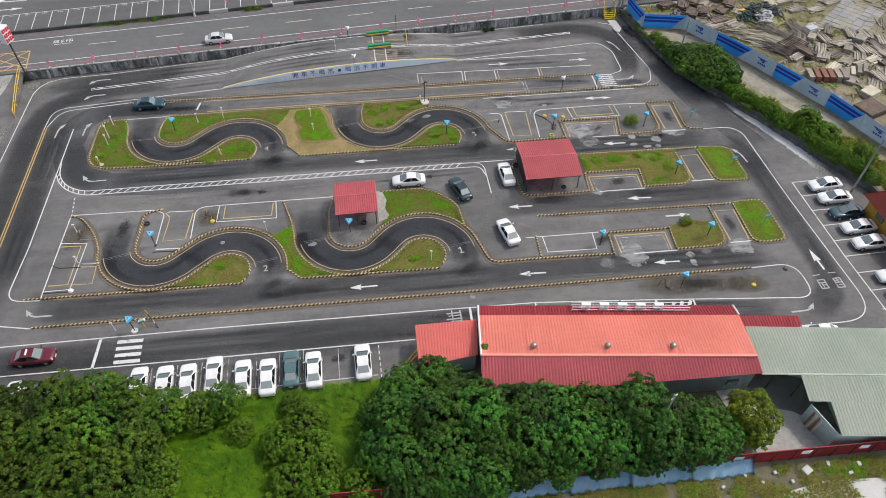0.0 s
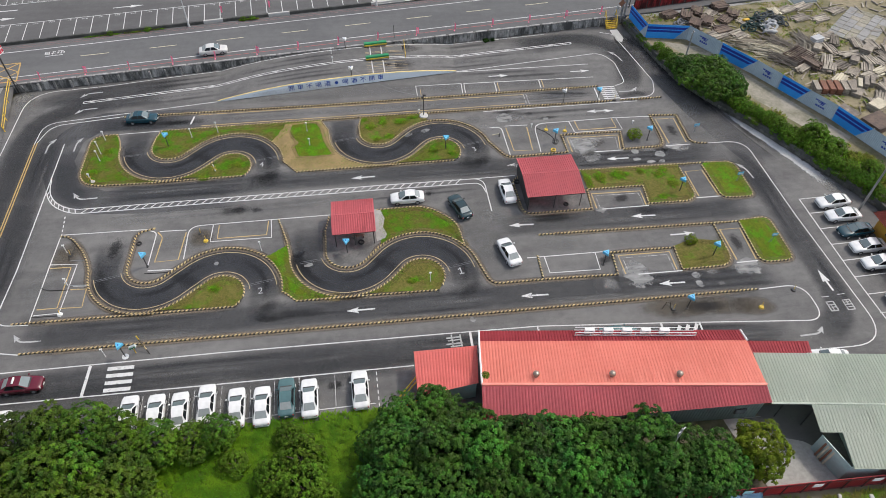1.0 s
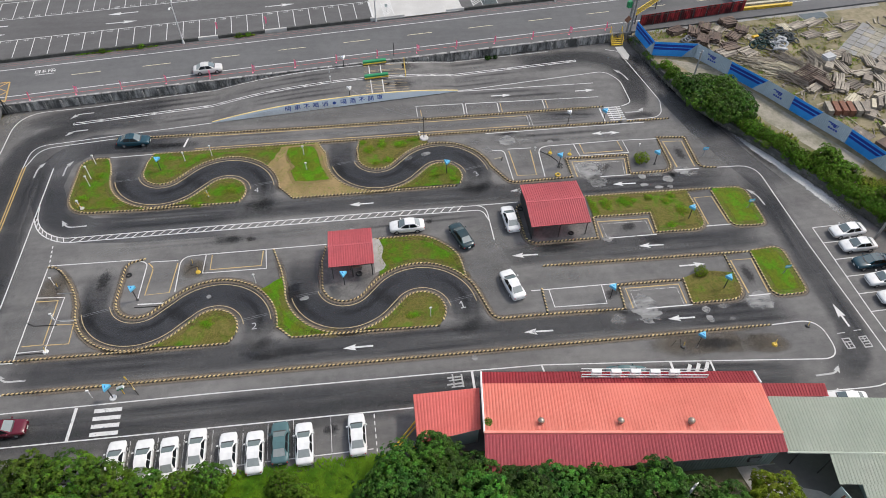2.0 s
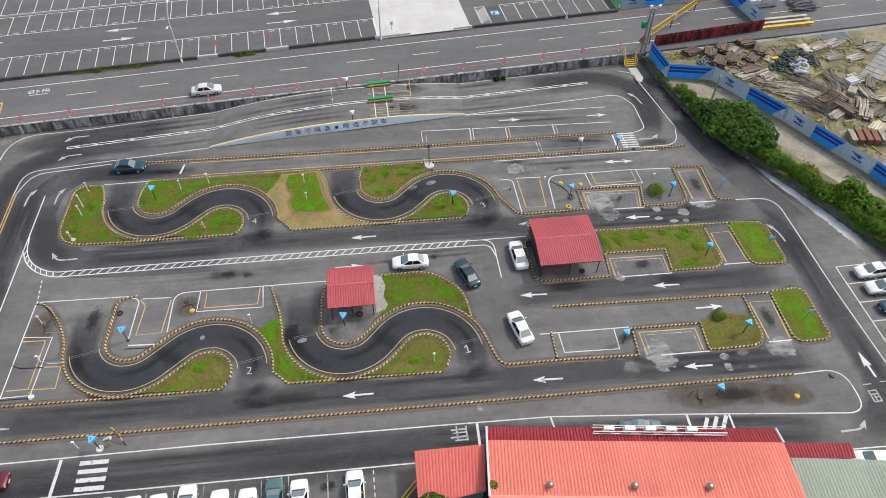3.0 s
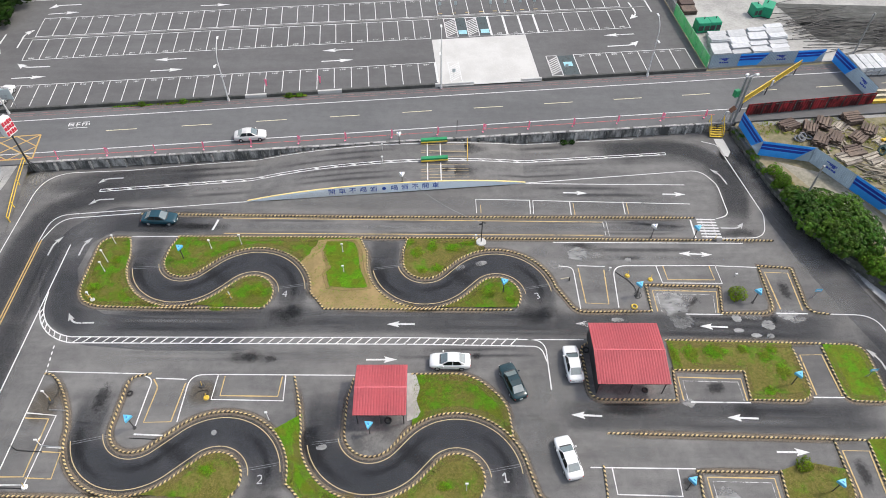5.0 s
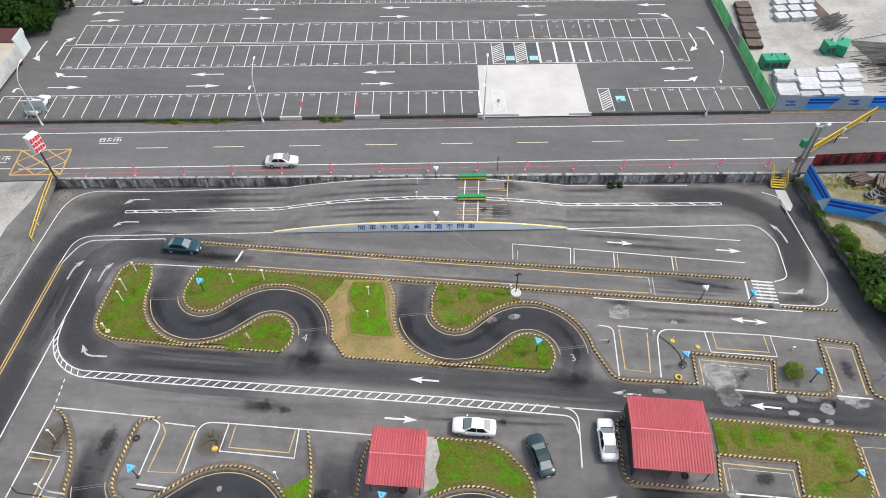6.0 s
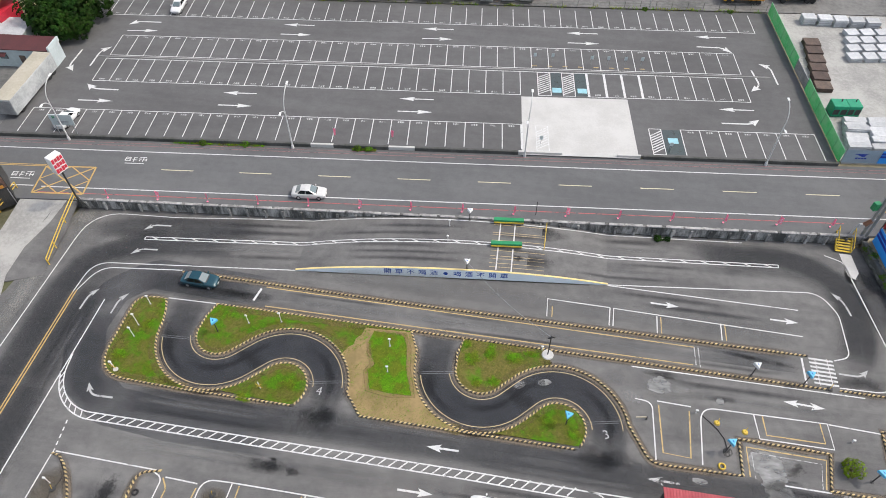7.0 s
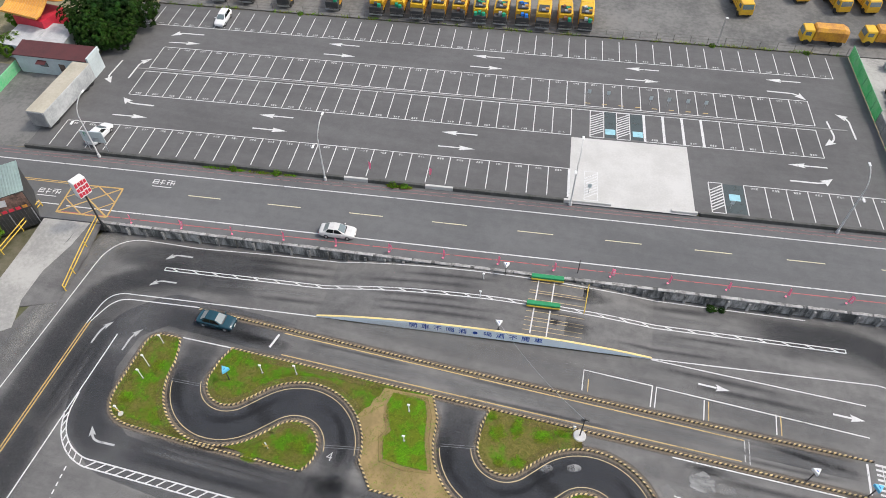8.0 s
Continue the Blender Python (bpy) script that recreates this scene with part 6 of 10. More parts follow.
def car(m, paint_m, label, hatch=False, sign=False):
    """A saloon (or a hatchback), front towards +x."""
    root = thing("car", m, label, "car", "parked cars")
    root.scale = (0.95, 0.97, 0.97)
    body = bmesh.new()
    rings = []
    rear = 0.1 if hatch else 0.0
    for x, hw, zb, zt in ((-2.22, 0.6, 0.42, 0.72 + rear), (-2.17, 0.74, 0.32, 0.83 + rear), (-2.04, 0.81, 0.26, 0.91 + rear), (-1.7, 0.845, 0.2, 0.95), (-0.9, 0.86, 0.18, 0.95), (0.1, 0.865, 0.18, 0.945), (0.95, 0.86, 0.18, 0.93), (1.4, 0.845, 0.19, 0.885), (1.8, 0.815, 0.23, 0.815), (2.05, 0.75, 0.29, 0.745), (2.16, 0.62, 0.36, 0.66)):
        half = [(hw * 0.8, zb), (hw * 0.97, zb + 0.09), (hw, zb + 0.24), (hw, (zb + zt) / 2 + 0.05), (hw * 0.985, zt - 0.13), (hw * 0.93, zt - 0.045), (hw * 0.8, zt), (hw * 0.4, zt + 0.022)]
        rings.append([(x, y, z) for y, z in half] + [(x, -y, z) for y, z in half[::-1]])
    loft(body, rings)
    part("body", body, paint_m, root, smooth=True)
    part("cowl", box(bmesh.new(), (1.03, 0, 0.955), (0.13, 1.16, 0.03), 0, 4, 0.01), DARK_STEEL, root, "black strip below the windscreen")
    xr0, xr1 = (-2.05, -1.65) if hatch else (-1.68, -0.98)
    base = [(1.0, 0.74, 0.92), (xr0, 0.72, 0.94)]
    roof = [(0.22, 0.56, 1.38), (xr1, 0.54, 1.37 + (0.05 if hatch else 0))]
    cab = bmesh.new()
    mid_x = (0.22 + xr1) / 2
    loft(cab, [[(base[1][0], 0.72, 0.9), (base[1][0] + 0.02, 0.6, 0.95), (base[1][0] + 0.02, -0.6, 0.95), (base[1][0], -0.72, 0.9)], [(roof[1][0], 0.7 + 0.05, 0.9), (*roof[1],), (roof[1][0], -roof[1][1], roof[1][2]), (roof[1][0], -0.75, 0.9)], [(mid_x, 0.77, 0.9), (mid_x, 0.58, 1.42), (mid_x, -0.58, 1.42), (mid_x, -0.77, 0.9)], [(roof[0][0], 0.77, 0.9), (*roof[0],), (roof[0][0], -roof[0][1], roof[0][2]), (roof[0][0], -0.77, 0.9)], [(1.0, 0.74, 0.88), (0.98, 0.62, 0.94), (0.98, -0.62, 0.94), (1.0, -0.74, 0.88)]])
    part("roof", cab, paint_m, root)
    part("windscreen", panel(bmesh.new(), (0.98, 0.66, 0.95), (0.98, -0.66, 0.95), (0.22, -0.55, 1.38), (0.22, 0.55, 1.38)), CAR_GLASS, root, "dark tinted windscreen")
    part("rear_window", panel(bmesh.new(), (base[1][0] + 0.02, 0.62, 0.96), (base[1][0] + 0.02, -0.62, 0.96), (roof[1][0], -0.53, roof[1][2]), (roof[1][0], 0.53, roof[1][2])), REAR_GLASS, root, "rear window with sky reflection in its pale colour")
    for s in (1, -1):
        part("side_window", panel(bmesh.new(), (0.82, s * 0.765, 0.96), (-0.28, s * 0.77, 0.96), (-0.28, s * 0.595, 1.38), (0.2, s * 0.575, 1.36), 0.05), SIDE_GLASS, root, "dark side window")
        part("side_window", panel(bmesh.new(), (-0.32, s * 0.77, 0.96), (xr0 + 0.35, s * 0.75, 0.97), (xr1 + 0.02, s * 0.565, 1.36), (-0.32, s * 0.595, 1.38), 0.05), SIDE_GLASS, root, "dark side window")
        part("headlight", box(bmesh.new(), (2.0, s * 0.55, 0.63), (0.2, 0.3, 0.13), -s * 18, 0, 0.02), LAMP_GLASS, root, "clear headlight")
        part("tail_light", box(bmesh.new(), (-2.12, s * 0.6, 0.72), (0.16, 0.26, 0.14), s * 10, 0, 0.02), TAIL_RED, root, "red tail light")
        part("wing_mirror", box(bmesh.new(), (0.72, s * 0.93, 0.98), (0.14, 0.2, 0.13), s * 12, 0, 0.03), paint_m, root)
        for x in (1.33, -1.28):
            tyre = part("tyre", rod(bmesh.new(), (x, s * 0.66, 0.31), (x, s * 0.865, 0.31), 0.31, n=18), RUBBER, root, "black tyre")
            part("rim", rod(bmesh.new(), (x, s * 0.84, 0.31), (x, s * 0.88, 0.31), 0.19, 0.17, n=12), RIM, tyre, "grey wheel rim")
    part("bumper", box(bmesh.new(), (2.1, 0, 0.4), (0.14, 1.3, 0.16), 0, 0, 0.04), paint_m, root)
    part("bumper", box(bmesh.new(), (-2.16, 0, 0.42), (0.14, 1.36, 0.16), 0, 0, 0.04), paint_m, root)
    part("number_plate", box(bmesh.new(), (-2.24, 0, 0.6), (0.02, 0.36, 0.15)), WHITE_PAINTED, root, "plain white plate")
    part("number_plate", box(bmesh.new(), (2.18, 0, 0.42), (0.02, 0.36, 0.14)), WHITE_PAINTED, root, "plain white plate")
    part("grille", box(bmesh.new(), (2.1, 0, 0.57), (0.12, 0.6, 0.09)), DARK_STEEL, root, "dark grille")
    if sign:
        part("roof_sign", box(bmesh.new(), (-0.4, 0, 1.5), (0.16, 0.75, 0.16), 0, 0, 0.03), WHITE_PAINTED, root, "white roof sign")
    return root


first = car(pose(5.0, 59.35, 0, 0, 0, 178), CAR_WHITE, "white saloon car parked beside the grass island")
car(pose(11.2, 56.9, 0, 0, 0, 108), CAR_TEAL, "dark teal saloon car standing on the course")
for m, text in ((pose(17.5, 58.8, 0, 0, 0, 92), "white saloon car parked beside the large shelter"), (pose(15.6, 48.9, 0, 0, 0, 102), "white saloon car standing on the course"),):
    tagged(copy_thing(first, m), text)
for x, y, a in ((-2.55, 33.5, 90), (-7.45, 33.3, 90.5), (-11.95, 33.1, 90), (-14.35, 33.3, 91), (-17.2, 34.1, 90), (-19.65, 33.6, 92), (-21.9, 33.7, 91), (-24.4, 33.9, 90), (-36.0, 34.0, 90)):
    tagged(copy_thing(first, pose(x, y, 0, 0, 0, a)), "white saloon car parked in a bay by the hedge")
car(pose(-9.65, 33.7, 0, 0, 0, 90), CAR_GREEN, "green-blue saloon car parked in a bay by the hedge")
for y in (51.3, 48.95, 43.85, 41.35, 36.3, 33.8):
    tagged(copy_thing(first, pose(57.0 + (0.2 if y < 45 else 0), y, 0, 0, 0, 180 + 2 * math.sin(y))), "white saloon car parked in a bay by the ochre house")
car(pose(57.1, 46.35, 0, 0, 0, 181), CAR_NAVY, "slate blue saloon car parked in a bay")
car(pose(-29.4, 80.0, 0, 0, 0, -2), CAR_NAVY, "dark slate blue training car on the test lane")
car(pose(-35.2, 38.75, 0, 0, 0, -1), CAR_RED, "maroon training car with a white roof sign", sign=True)
car(pose(24.5, 36.1, 0, 0, 0, -6), CAR_GREEN, "teal saloon car behind the office roof")
car(LOT @ pose(-20.5, 0.25, ROAD_Z, 0, 0, 0), CAR_SILVER, "silver saloon car on the road")
car(pose(44.8, 30.3, 0, 0, 0, 172), CAR_WHITE, "white saloon car beside the long roof")
white_hatch = car(LOT @ pose(-49.4, 41.2, LOT_Z, 0, 0, -90), CAR_WHITE, "white hatchback parked in the lot", hatch=True)
copy_thing(white_hatch, LOT @ pose(-55.6, 12.3, LOT_Z, 0, 0, 80))


def truck(m, label, tank=False, bins=(PLASTIC_GREEN,)):
    """A refuse or tipper truck, front towards +x."""
    root = thing("truck", m, label, "truck", "yellow trucks")
    cabin = bmesh.new()
    loft(cabin, [[(1.55, y, z) for y, z in ((1.05, 0.6), (1.05, 2.3), (0.95, 2.45), (-0.95, 2.45), (-1.05, 2.3), (-1.05, 0.6))], [(2.9, y, z) for y, z in ((1.05, 0.6), (1.02, 2.2), (0.92, 2.4), (-0.92, 2.4), (-1.02, 2.2), (-1.05, 0.6))], [(3.1, y, z) for y, z in ((1.0, 0.6), (0.98, 1.4), (0.9, 1.5), (-0.9, 1.5), (-0.98, 1.4), (-1.0, 0.6))]])
    part("cab", cabin, TRUCK_YELLOW, root)
    part("windscreen", box(bmesh.new(), (3.03, 0, 1.9), (0.05, 1.7, 0.72), 0, -13, 0.01), CAR_GLASS, root, "dark windscreen")
    for s in (1, -1):
        part("side_window", box(bmesh.new(), (2.35, s * 1.05, 1.85), (0.8, 0.03, 0.55)), CAR_GLASS, root, "dark side window")
        for x in (2.3, -1.6, -2.5):
            part("wheel", rod(bmesh.new(), (x, s * 0.75, 0.45), (x, s * 1.06, 0.45), 0.45, n=16), RUBBER, root, "black tyre")
    part("chassis", box(bmesh.new(), (-0.4, 0, 0.68), (6.0, 0.8, 0.22)), DARK_STEEL, root, "dark steel chassis")
    bodyb = bmesh.new()
    if tank:
        loft(bodyb, [[(x, y * k, 0.85 + (z - 0.85) * k) for y, z in ((1.1, 0.85), (1.12, 2.3), (0.8, 2.75), (-0.8, 2.75), (-1.12, 2.3), (-1.1, 0.85))] for x, k in ((-3.4, 0.82), (-2.6, 1.0), (1.2, 1.0), (1.4, 0.92))])
    else:
        loft(bodyb, [[(x, y, z) for y, z in ((1.08, 0.85), (1.1, h), (0.95, h + 0.12), (-0.95, h + 0.12), (-1.1, h), (-1.08, 0.85))] for x, h in ((-2.3, 2.2), (1.0, 2.5), (1.35, 2.4))])
    if not tank:
        part("load_well", box(bmesh.new(), (-1.0, 0, 2.52), (2.0, 1.6, 0.16), 0, 3), DARK_STEEL, root, "dark open load well")
        for k, one in enumerate((GREY_STEEL, TRUCK_ORANGE, *bins)):
            part("crate", box(bmesh.new(), (-1.75 + 0.45 * k, 0.5 * math.sin(5 * k), 2.68), (0.4, 0.55, 0.3), 11 * k, 0, 0.03), one, root, "crate in the load well")
        for q in (-0.95, 0.95):
            part("tail_post", box(bmesh.new(), (-2.4, q, 1.7), (0.14, 0.14, 1.9)), TRUCK_YELLOW, root)
    part("cargo_body", bodyb, TRUCK_ORANGE if tank else TRUCK_YELLOW, root)
    for k in range(6):
        for s in (1, -1):
            part("body_rib", box(bmesh.new(), (-2.1 + 0.62 * k, s * 1.13, 1.5), (0.09, 0.06, 1.3)), TRUCK_ORANGE, root)
    hop = bmesh.new()
    box(hop, (-2.85, 0, 1.25), (1.0, 2.05, 1.1), 0, 0, 0.06)
    part("hopper", hop, TRUCK_ORANGE if tank else DARK_STEEL, root, "grimy hopper")
    for k, one in enumerate(bins):
        b = bmesh.new()
        box(b, (-3.05 + 0.35 * (k % 2), -0.55 + 0.6 * k, 2.0), (0.5, 0.5, 0.55), 8 * k, 0, 0.05)
        part("bin", b, one, root, "plastic bin carried on the truck")
    part("bumper", box(bmesh.new(), (-3.4, 0, 0.6), (0.12, 2.1, 0.2)), GREY_STEEL, root)
    return root


KINDS = ((PLASTIC_GREEN, DARK_STEEL), (PLASTIC_GREEN, PLASTIC_GREEN), (), (), (DARK_STEEL, RUST), (PLASTIC_GREEN, PLASTIC_GREEN, PLASTIC_GREEN), (PLASTIC_GREEN, GREY_STEEL), (PLASTIC_BLUE, PLASTIC_BLUE), (), (PLASTIC_GREEN, RUST), (PLASTIC_GREEN, BOARD_WHITE))
for k in range(11):
    truck(LOT @ pose(-25.8 + 3.28 * k, 48.9 + 0.25 * math.sin(2.1 * k), LOT_Z, 0, 0, 90 + 2 * math.sin(3 * k)), "yellow refuse truck parked with its rear to the fence", bins=KINDS[k])
for u, v, a in ((-52, 49.5, 90), (-47.5, 49.6, 90), (-41, 49.3, 90), (-33, 49.4, 90), (31.4, 56.5, -82), (46.5, 59.5, -78), (51.0, 60.0, -80), (55.5, 60.5, -78), (41, 62, -80)):
    truck(LOT @ pose(u, v, LOT_Z, 0, 0, a), "yellow tipper truck parked in the depot yard")
truck(LOT @ pose(42.0, 48.3, LOT_Z, 0, 0, 180), "orange refuse truck standing along the fence", tank=True)
truck(LOT @ pose(51.0, 49.2, LOT_Z, 0, 0, 182), "orange refuse truck standing along the fence", tank=True)


# ---- shelters and houses ----
def shelter(cx, cy, sx, sy, eave, ridge, label, turn=0.0):
    root = thing("shelter", pose(cx, cy, 0.09, 0, 0, turn), label, "shelter")
    hx, hy = sx / 2, sy / 2
    part("roof_sheet", ribbed(bmesh.new(), (-hx, -hy, eave), (hx, -hy, eave), (hx, 0, ridge), (-hx, 0, ridge), 0.26, 0.028), ROOF_RED, root, "red ribbed metal sheet")
    part("roof_sheet", ribbed(bmesh.new(), (hx, hy, eave), (-hx, hy, eave), (-hx, 0, ridge), (hx, 0, ridge), 0.26, 0.028), ROOF_RED, root, "red ribbed metal sheet")
    part("ridge_cap", box(bmesh.new(), (0, 0, ridge + 0.05), (sx, 0.12, 0.02)), ROOF_RED, root)
    for y in (-hy + 0.12, 0, hy - 0.12):
        part("beam", box(bmesh.new(), (0, y, eave - 0.1 + (ridge - eave) * (y == 0)), (sx - 0.2, 0.1, 0.14)), DARK_STEEL, root)
    for x in (-hx + 0.3, 0, hx - 0.3):
        for y in (-hy + 0.35, hy - 0.35):
            part("post", rod(bmesh.new(), (x, y, 0), (x, y, eave - 0.12), 0.06), DARK_STEEL, root, "dark steel post")
    return root


def bench(x, y, turn, label="dark wooden bench under the shelter"):
    root = thing("bench", pose(x, y, 0.09, 0, 0, turn), label, "bench")
    for k in range(3):
        part("slat", box(bmesh.new(), (0, -0.14 + 0.14 * k, 0.44), (1.5, 0.11, 0.035)), WOOD_BROWN, root)
    for s in (-0.6, 0.6):
        part("leg", box(bmesh.new(), (s, 0, 0.21), (0.07, 0.36, 0.42)), DARK_STEEL, root)
    part("backrest", box(bmesh.new(), (0, 0.2, 0.7), (1.5, 0.04, 0.3), rx=-12), WOOD_BROWN, root)


def tyre_ring(x, y, z, r, material, label, lying=True):
    root = thing("tyre", pose(x, y, z), label, "tyre")
    bm = bmesh.new()
    n, k = 18, 8
    grid = [[bm.verts.new(((r + 0.09 * math.cos(b * 6.2832 / k)) * math.cos(a * 6.2832 / n), (r + 0.09 * math.cos(b * 6.2832 / k)) * math.sin(a * 6.2832 / n), 0.1 + 0.1 * math.sin(b * 6.2832 / k))) for b in range(k)] for a in range(n)]
    for a in range(n):
        for b in range(k):
            bm.faces.new((grid[a][b], grid[(a + 1) % n][b], grid[(a + 1) % n][(b + 1) % k], grid[a][(b + 1) % k]))
    part("ring", bm, material, root, smooth=True)
    return root


shelter(-1.75, 55.2, 5.0, 5.4, 2.35, 2.75, "small open shelter with a red ribbed metal roof", -1)
big_shelter = shelter(22.75, 58.75, 7.1, 7.1, 2.4, 2.9, "large open shelter with a red ribbed metal roof", -1.5)
part("side_panel", box(bmesh.new(), (-3.3, 0.1, 1.2), (0.06, 6.6, 2.3)), DARK_STEEL, big_shelter, "dark steel side panel")
bench(-1.4, 53.9, 0)
bench(-3.2, 55.5, 90)
bench(21.2, 59.0, 0)
bench(24.0, 58.0, 180)
tyre_ring(-1.1, 53.1, 0.09, 0.3, RUBBER, "old black tyre lying by the shelter")
tyre_ring(24.3, 55.8, 0.09, 0.25, RUBBER, "old black tyre lying under the shelter")
tyre_ring(19.2, 60.6, 0.09, 0.3, RUBBER, "old black tyre beside the kerb")
tyre_ring(-26.7, 56.6, 0.0, 0.24, RUBBER, "old black tyre lying on asphalt")
tyre_ring(25.4, 66.05, 0.0, 0.28, YELLOW_STEEL, "yellow painted tyre on asphalt")

# office with its long roofs
office = thing("office", pose(0, 0, 0), "long office with ribbed metal roofs toned sunlit salmon and shaded red", "house")
FE0, FE1 = Vector((9.5, 35.7, 3.1)), Vector((35.75, 31.95, 3.15))
RG0, RG1 = Vector((8.65, 30.1, 4.55)), Vector((34.55, 26.35, 4.55))
NE0, NE1 = Vector((8.2, 26.6, 3.1)), Vector((34.85, 25.0, 3.5))
PO0, PO1 = Vector((9.75, 37.15, 2.7)), Vector((35.9, 33.5, 2.7))
# the slopes' salmon and darker red hold their sun and shade
part("roof", ribbed(bmesh.new(), FE1, FE0, RG0, RG1, 0.3, 0.022), ROOF_SALMON, office, "ribbed metal sheet, sunlit slope toned salmon")
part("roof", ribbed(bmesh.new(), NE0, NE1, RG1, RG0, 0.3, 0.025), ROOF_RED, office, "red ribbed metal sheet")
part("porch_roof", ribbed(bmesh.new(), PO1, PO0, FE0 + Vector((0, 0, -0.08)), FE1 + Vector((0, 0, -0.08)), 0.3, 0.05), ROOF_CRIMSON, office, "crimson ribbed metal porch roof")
bm = bmesh.new()
rod(bm, RG0 + Vector((0, 0, 0.03)), RG1 + Vector((0, 0, 0.03)), 0.14, n=6)
part("ridge_cap", bm, ROOF_SALMON, office)
bm = bmesh.new()
prism(bm, [(9.7, 35.4), (35.5, 31.7), (34.6, 25.5), (8.5, 27.0)], 0.0, 2.95)
part("wall", bm, SHEET_GREEN, office, "pale green metal wall")
part("wall_sheet", ribbed(bmesh.new(), Vector((8.5, 26.93, 0.1)), Vector((34.6, 25.43, 0.1)), Vector((34.6, 25.43, 3.0)), Vector((8.5, 26.93, 3.0)), 0.3, 0.03), SHEET_GREEN, office, "pale green ribbed metal sheet")
part("gable", plate(bmesh.new(), [(9.45, 35.3, 2.95), (8.75, 30.1, 4.4), (8.45, 27.0, 2.95), (9.0, 31, 2.9)], 0.06), WHITE_PAINTED, office)
part("gable", plate(bmesh.new(), [(35.5, 31.7, 2.95), (34.5, 26.4, 4.4), (34.6, 25.5, 3.2), (35.0, 29, 2.9)], 0.06), SHEET_GREEN, office)
for a, b in ((PO0, FE0), (PO1, FE1), (FE0, RG0)):
    part("edge_trim", rod(bmesh.new(), a + Vector((0, 0, 0.05)), b + Vector((0, 0, 0.05)), 0.1, n=6), WHITE_PAINTED, office, "white metal edge trim")
win = part("window", box(bmesh.new(), (32.6, 25.48, 1.6), (1.1, 0.14, 0.8), -3.3), DARK_STEEL, office, "dark window with bars")
part("pane", box(bmesh.new(), (32.6, 25.4, 1.6), (0.95, 0.04, 0.66), -3.3), CAR_GLASS, win)
for k in range(3):
    x, y = ((13.8, 30.4), (20.8, 29.4), (27.0, 28.5))[k]
    zr = 4.3
    vent = thing("roof_ventilator", pose(x, y, zr), "round metal turbine ventilator on the roof", "ventilator", "roof ventilators")
    part("collar", rod(bmesh.new(), (0, 0, -0.15), (0, 0, 0.2), 0.2, n=14), CONCRETE, vent)
    bm = bmesh.new()
    bmesh.ops.create_uvsphere(bm, u_segments=16, v_segments=8, radius=0.32, matrix=pose(0, 0, 0.4) @ Matrix.Diagonal((1, 1, 0.85, 1)))
    part("turbine", bm, SILVER, vent, smooth=True)
# frame with outdoor units over the porch
dx = (PO1 - PO0).normalized()
frame_root = thing("unit_rack", pose(0, 0, 0), "white steel rack over the porch roof", "rack")
p0, p1 = Vector((19.1, 35.1, 2.9)), Vector((31.0, 33.35, 2.9))
for z in (0.1, 0.55):
    part("rail", rod(bmesh.new(), p0 + Vector((0, 0, z)), p1 + Vector((0, 0, z)), 0.05, n=6), WHITE_PAINTED, frame_root)
    part("rail", rod(bmesh.new(), p0 + Vector((0.1, 0.6, z)), p1 + Vector((0.1, 0.6, z)), 0.04, n=6), WHITE_PAINTED, frame_root)
for k in range(9):
    q = p0.lerp(p1, k / 8)
    part("post", rod(bmesh.new(), q + Vector((0, 0, -0.2)), q + Vector((0, 0, 0.55)), 0.04, n=6), WHITE_PAINTED, frame_root)
for k in range(5):
    q = p0.lerp(p1, 0.12 + 0.155 * k) + Vector((0.04, 0.3, 0.12))
    unit = thing("outdoor_unit", pose(*q, 0, 0, -8.2), "white air conditioning outdoor unit on a rack", "air conditioner", "outdoor units")
    part("casing", box(bmesh.new(), (0, 0, 0.3), (0.95, 0.38, 0.6), 0, 0, 0.02), WHITE_PAINTED, unit)
    part("fan_grille", rod(bmesh.new(), (0.12, -0.19, 0.3), (0.12, -0.205, 0.3), 0.22, n=14), GREY_STEEL, unit)
# annex
annex = thing("annex", pose(0, 0, 0), "small annex with a salmon ribbed metal roof", "house")
part("roof", ribbed(bmesh.new(), (9.3, 35.55, 2.6), (3.0, 35.75, 2.6), (2.8, 30.7, 2.75), (8.65, 31.3, 2.75), 0.3, 0.02), ROOF_PINK, annex, "salmon ribbed metal sheet")
part("wall", prism(bmesh.new(), [(4.6, 35.2), (9.0, 35.2), (8.5, 31.4), (4.4, 31.2)], 0, 2.5), SHEET_GREEN, annex)
for x, y in ((3.2, 35.5), (3.0, 31.0)):
    part("post", rod(bmesh.new(), (x, y, 0), (x, y, 2.55), 0.06), DARK_STEEL, annex)
gate = thing("yellow_frame", pose(0, 0, 0), "yellow steel frame leaning by the annex", "barrier")
part("bar", rod(bmesh.new(), (0.7, 31.9, 0.1), (3.2, 33.9, 1.3), 0.09, n=6), YELLOW_STEEL, gate)
part("bar", rod(bmesh.new(), (0.9, 31.6, 0.3), (3.4, 33.6, 1.3), 0.07, n=6), YELLOW_STEEL, gate)
part("bar", box(bmesh.new(), (1.9, 31.5, 0.55), (2.4, 0.12, 0.12), 3), YELLOW_STEEL, gate)
part("bar", box(bmesh.new(), (1.9, 31.35, 0.2), (2.4, 0.12, 0.12), 3), YELLOW_STEEL, gate)
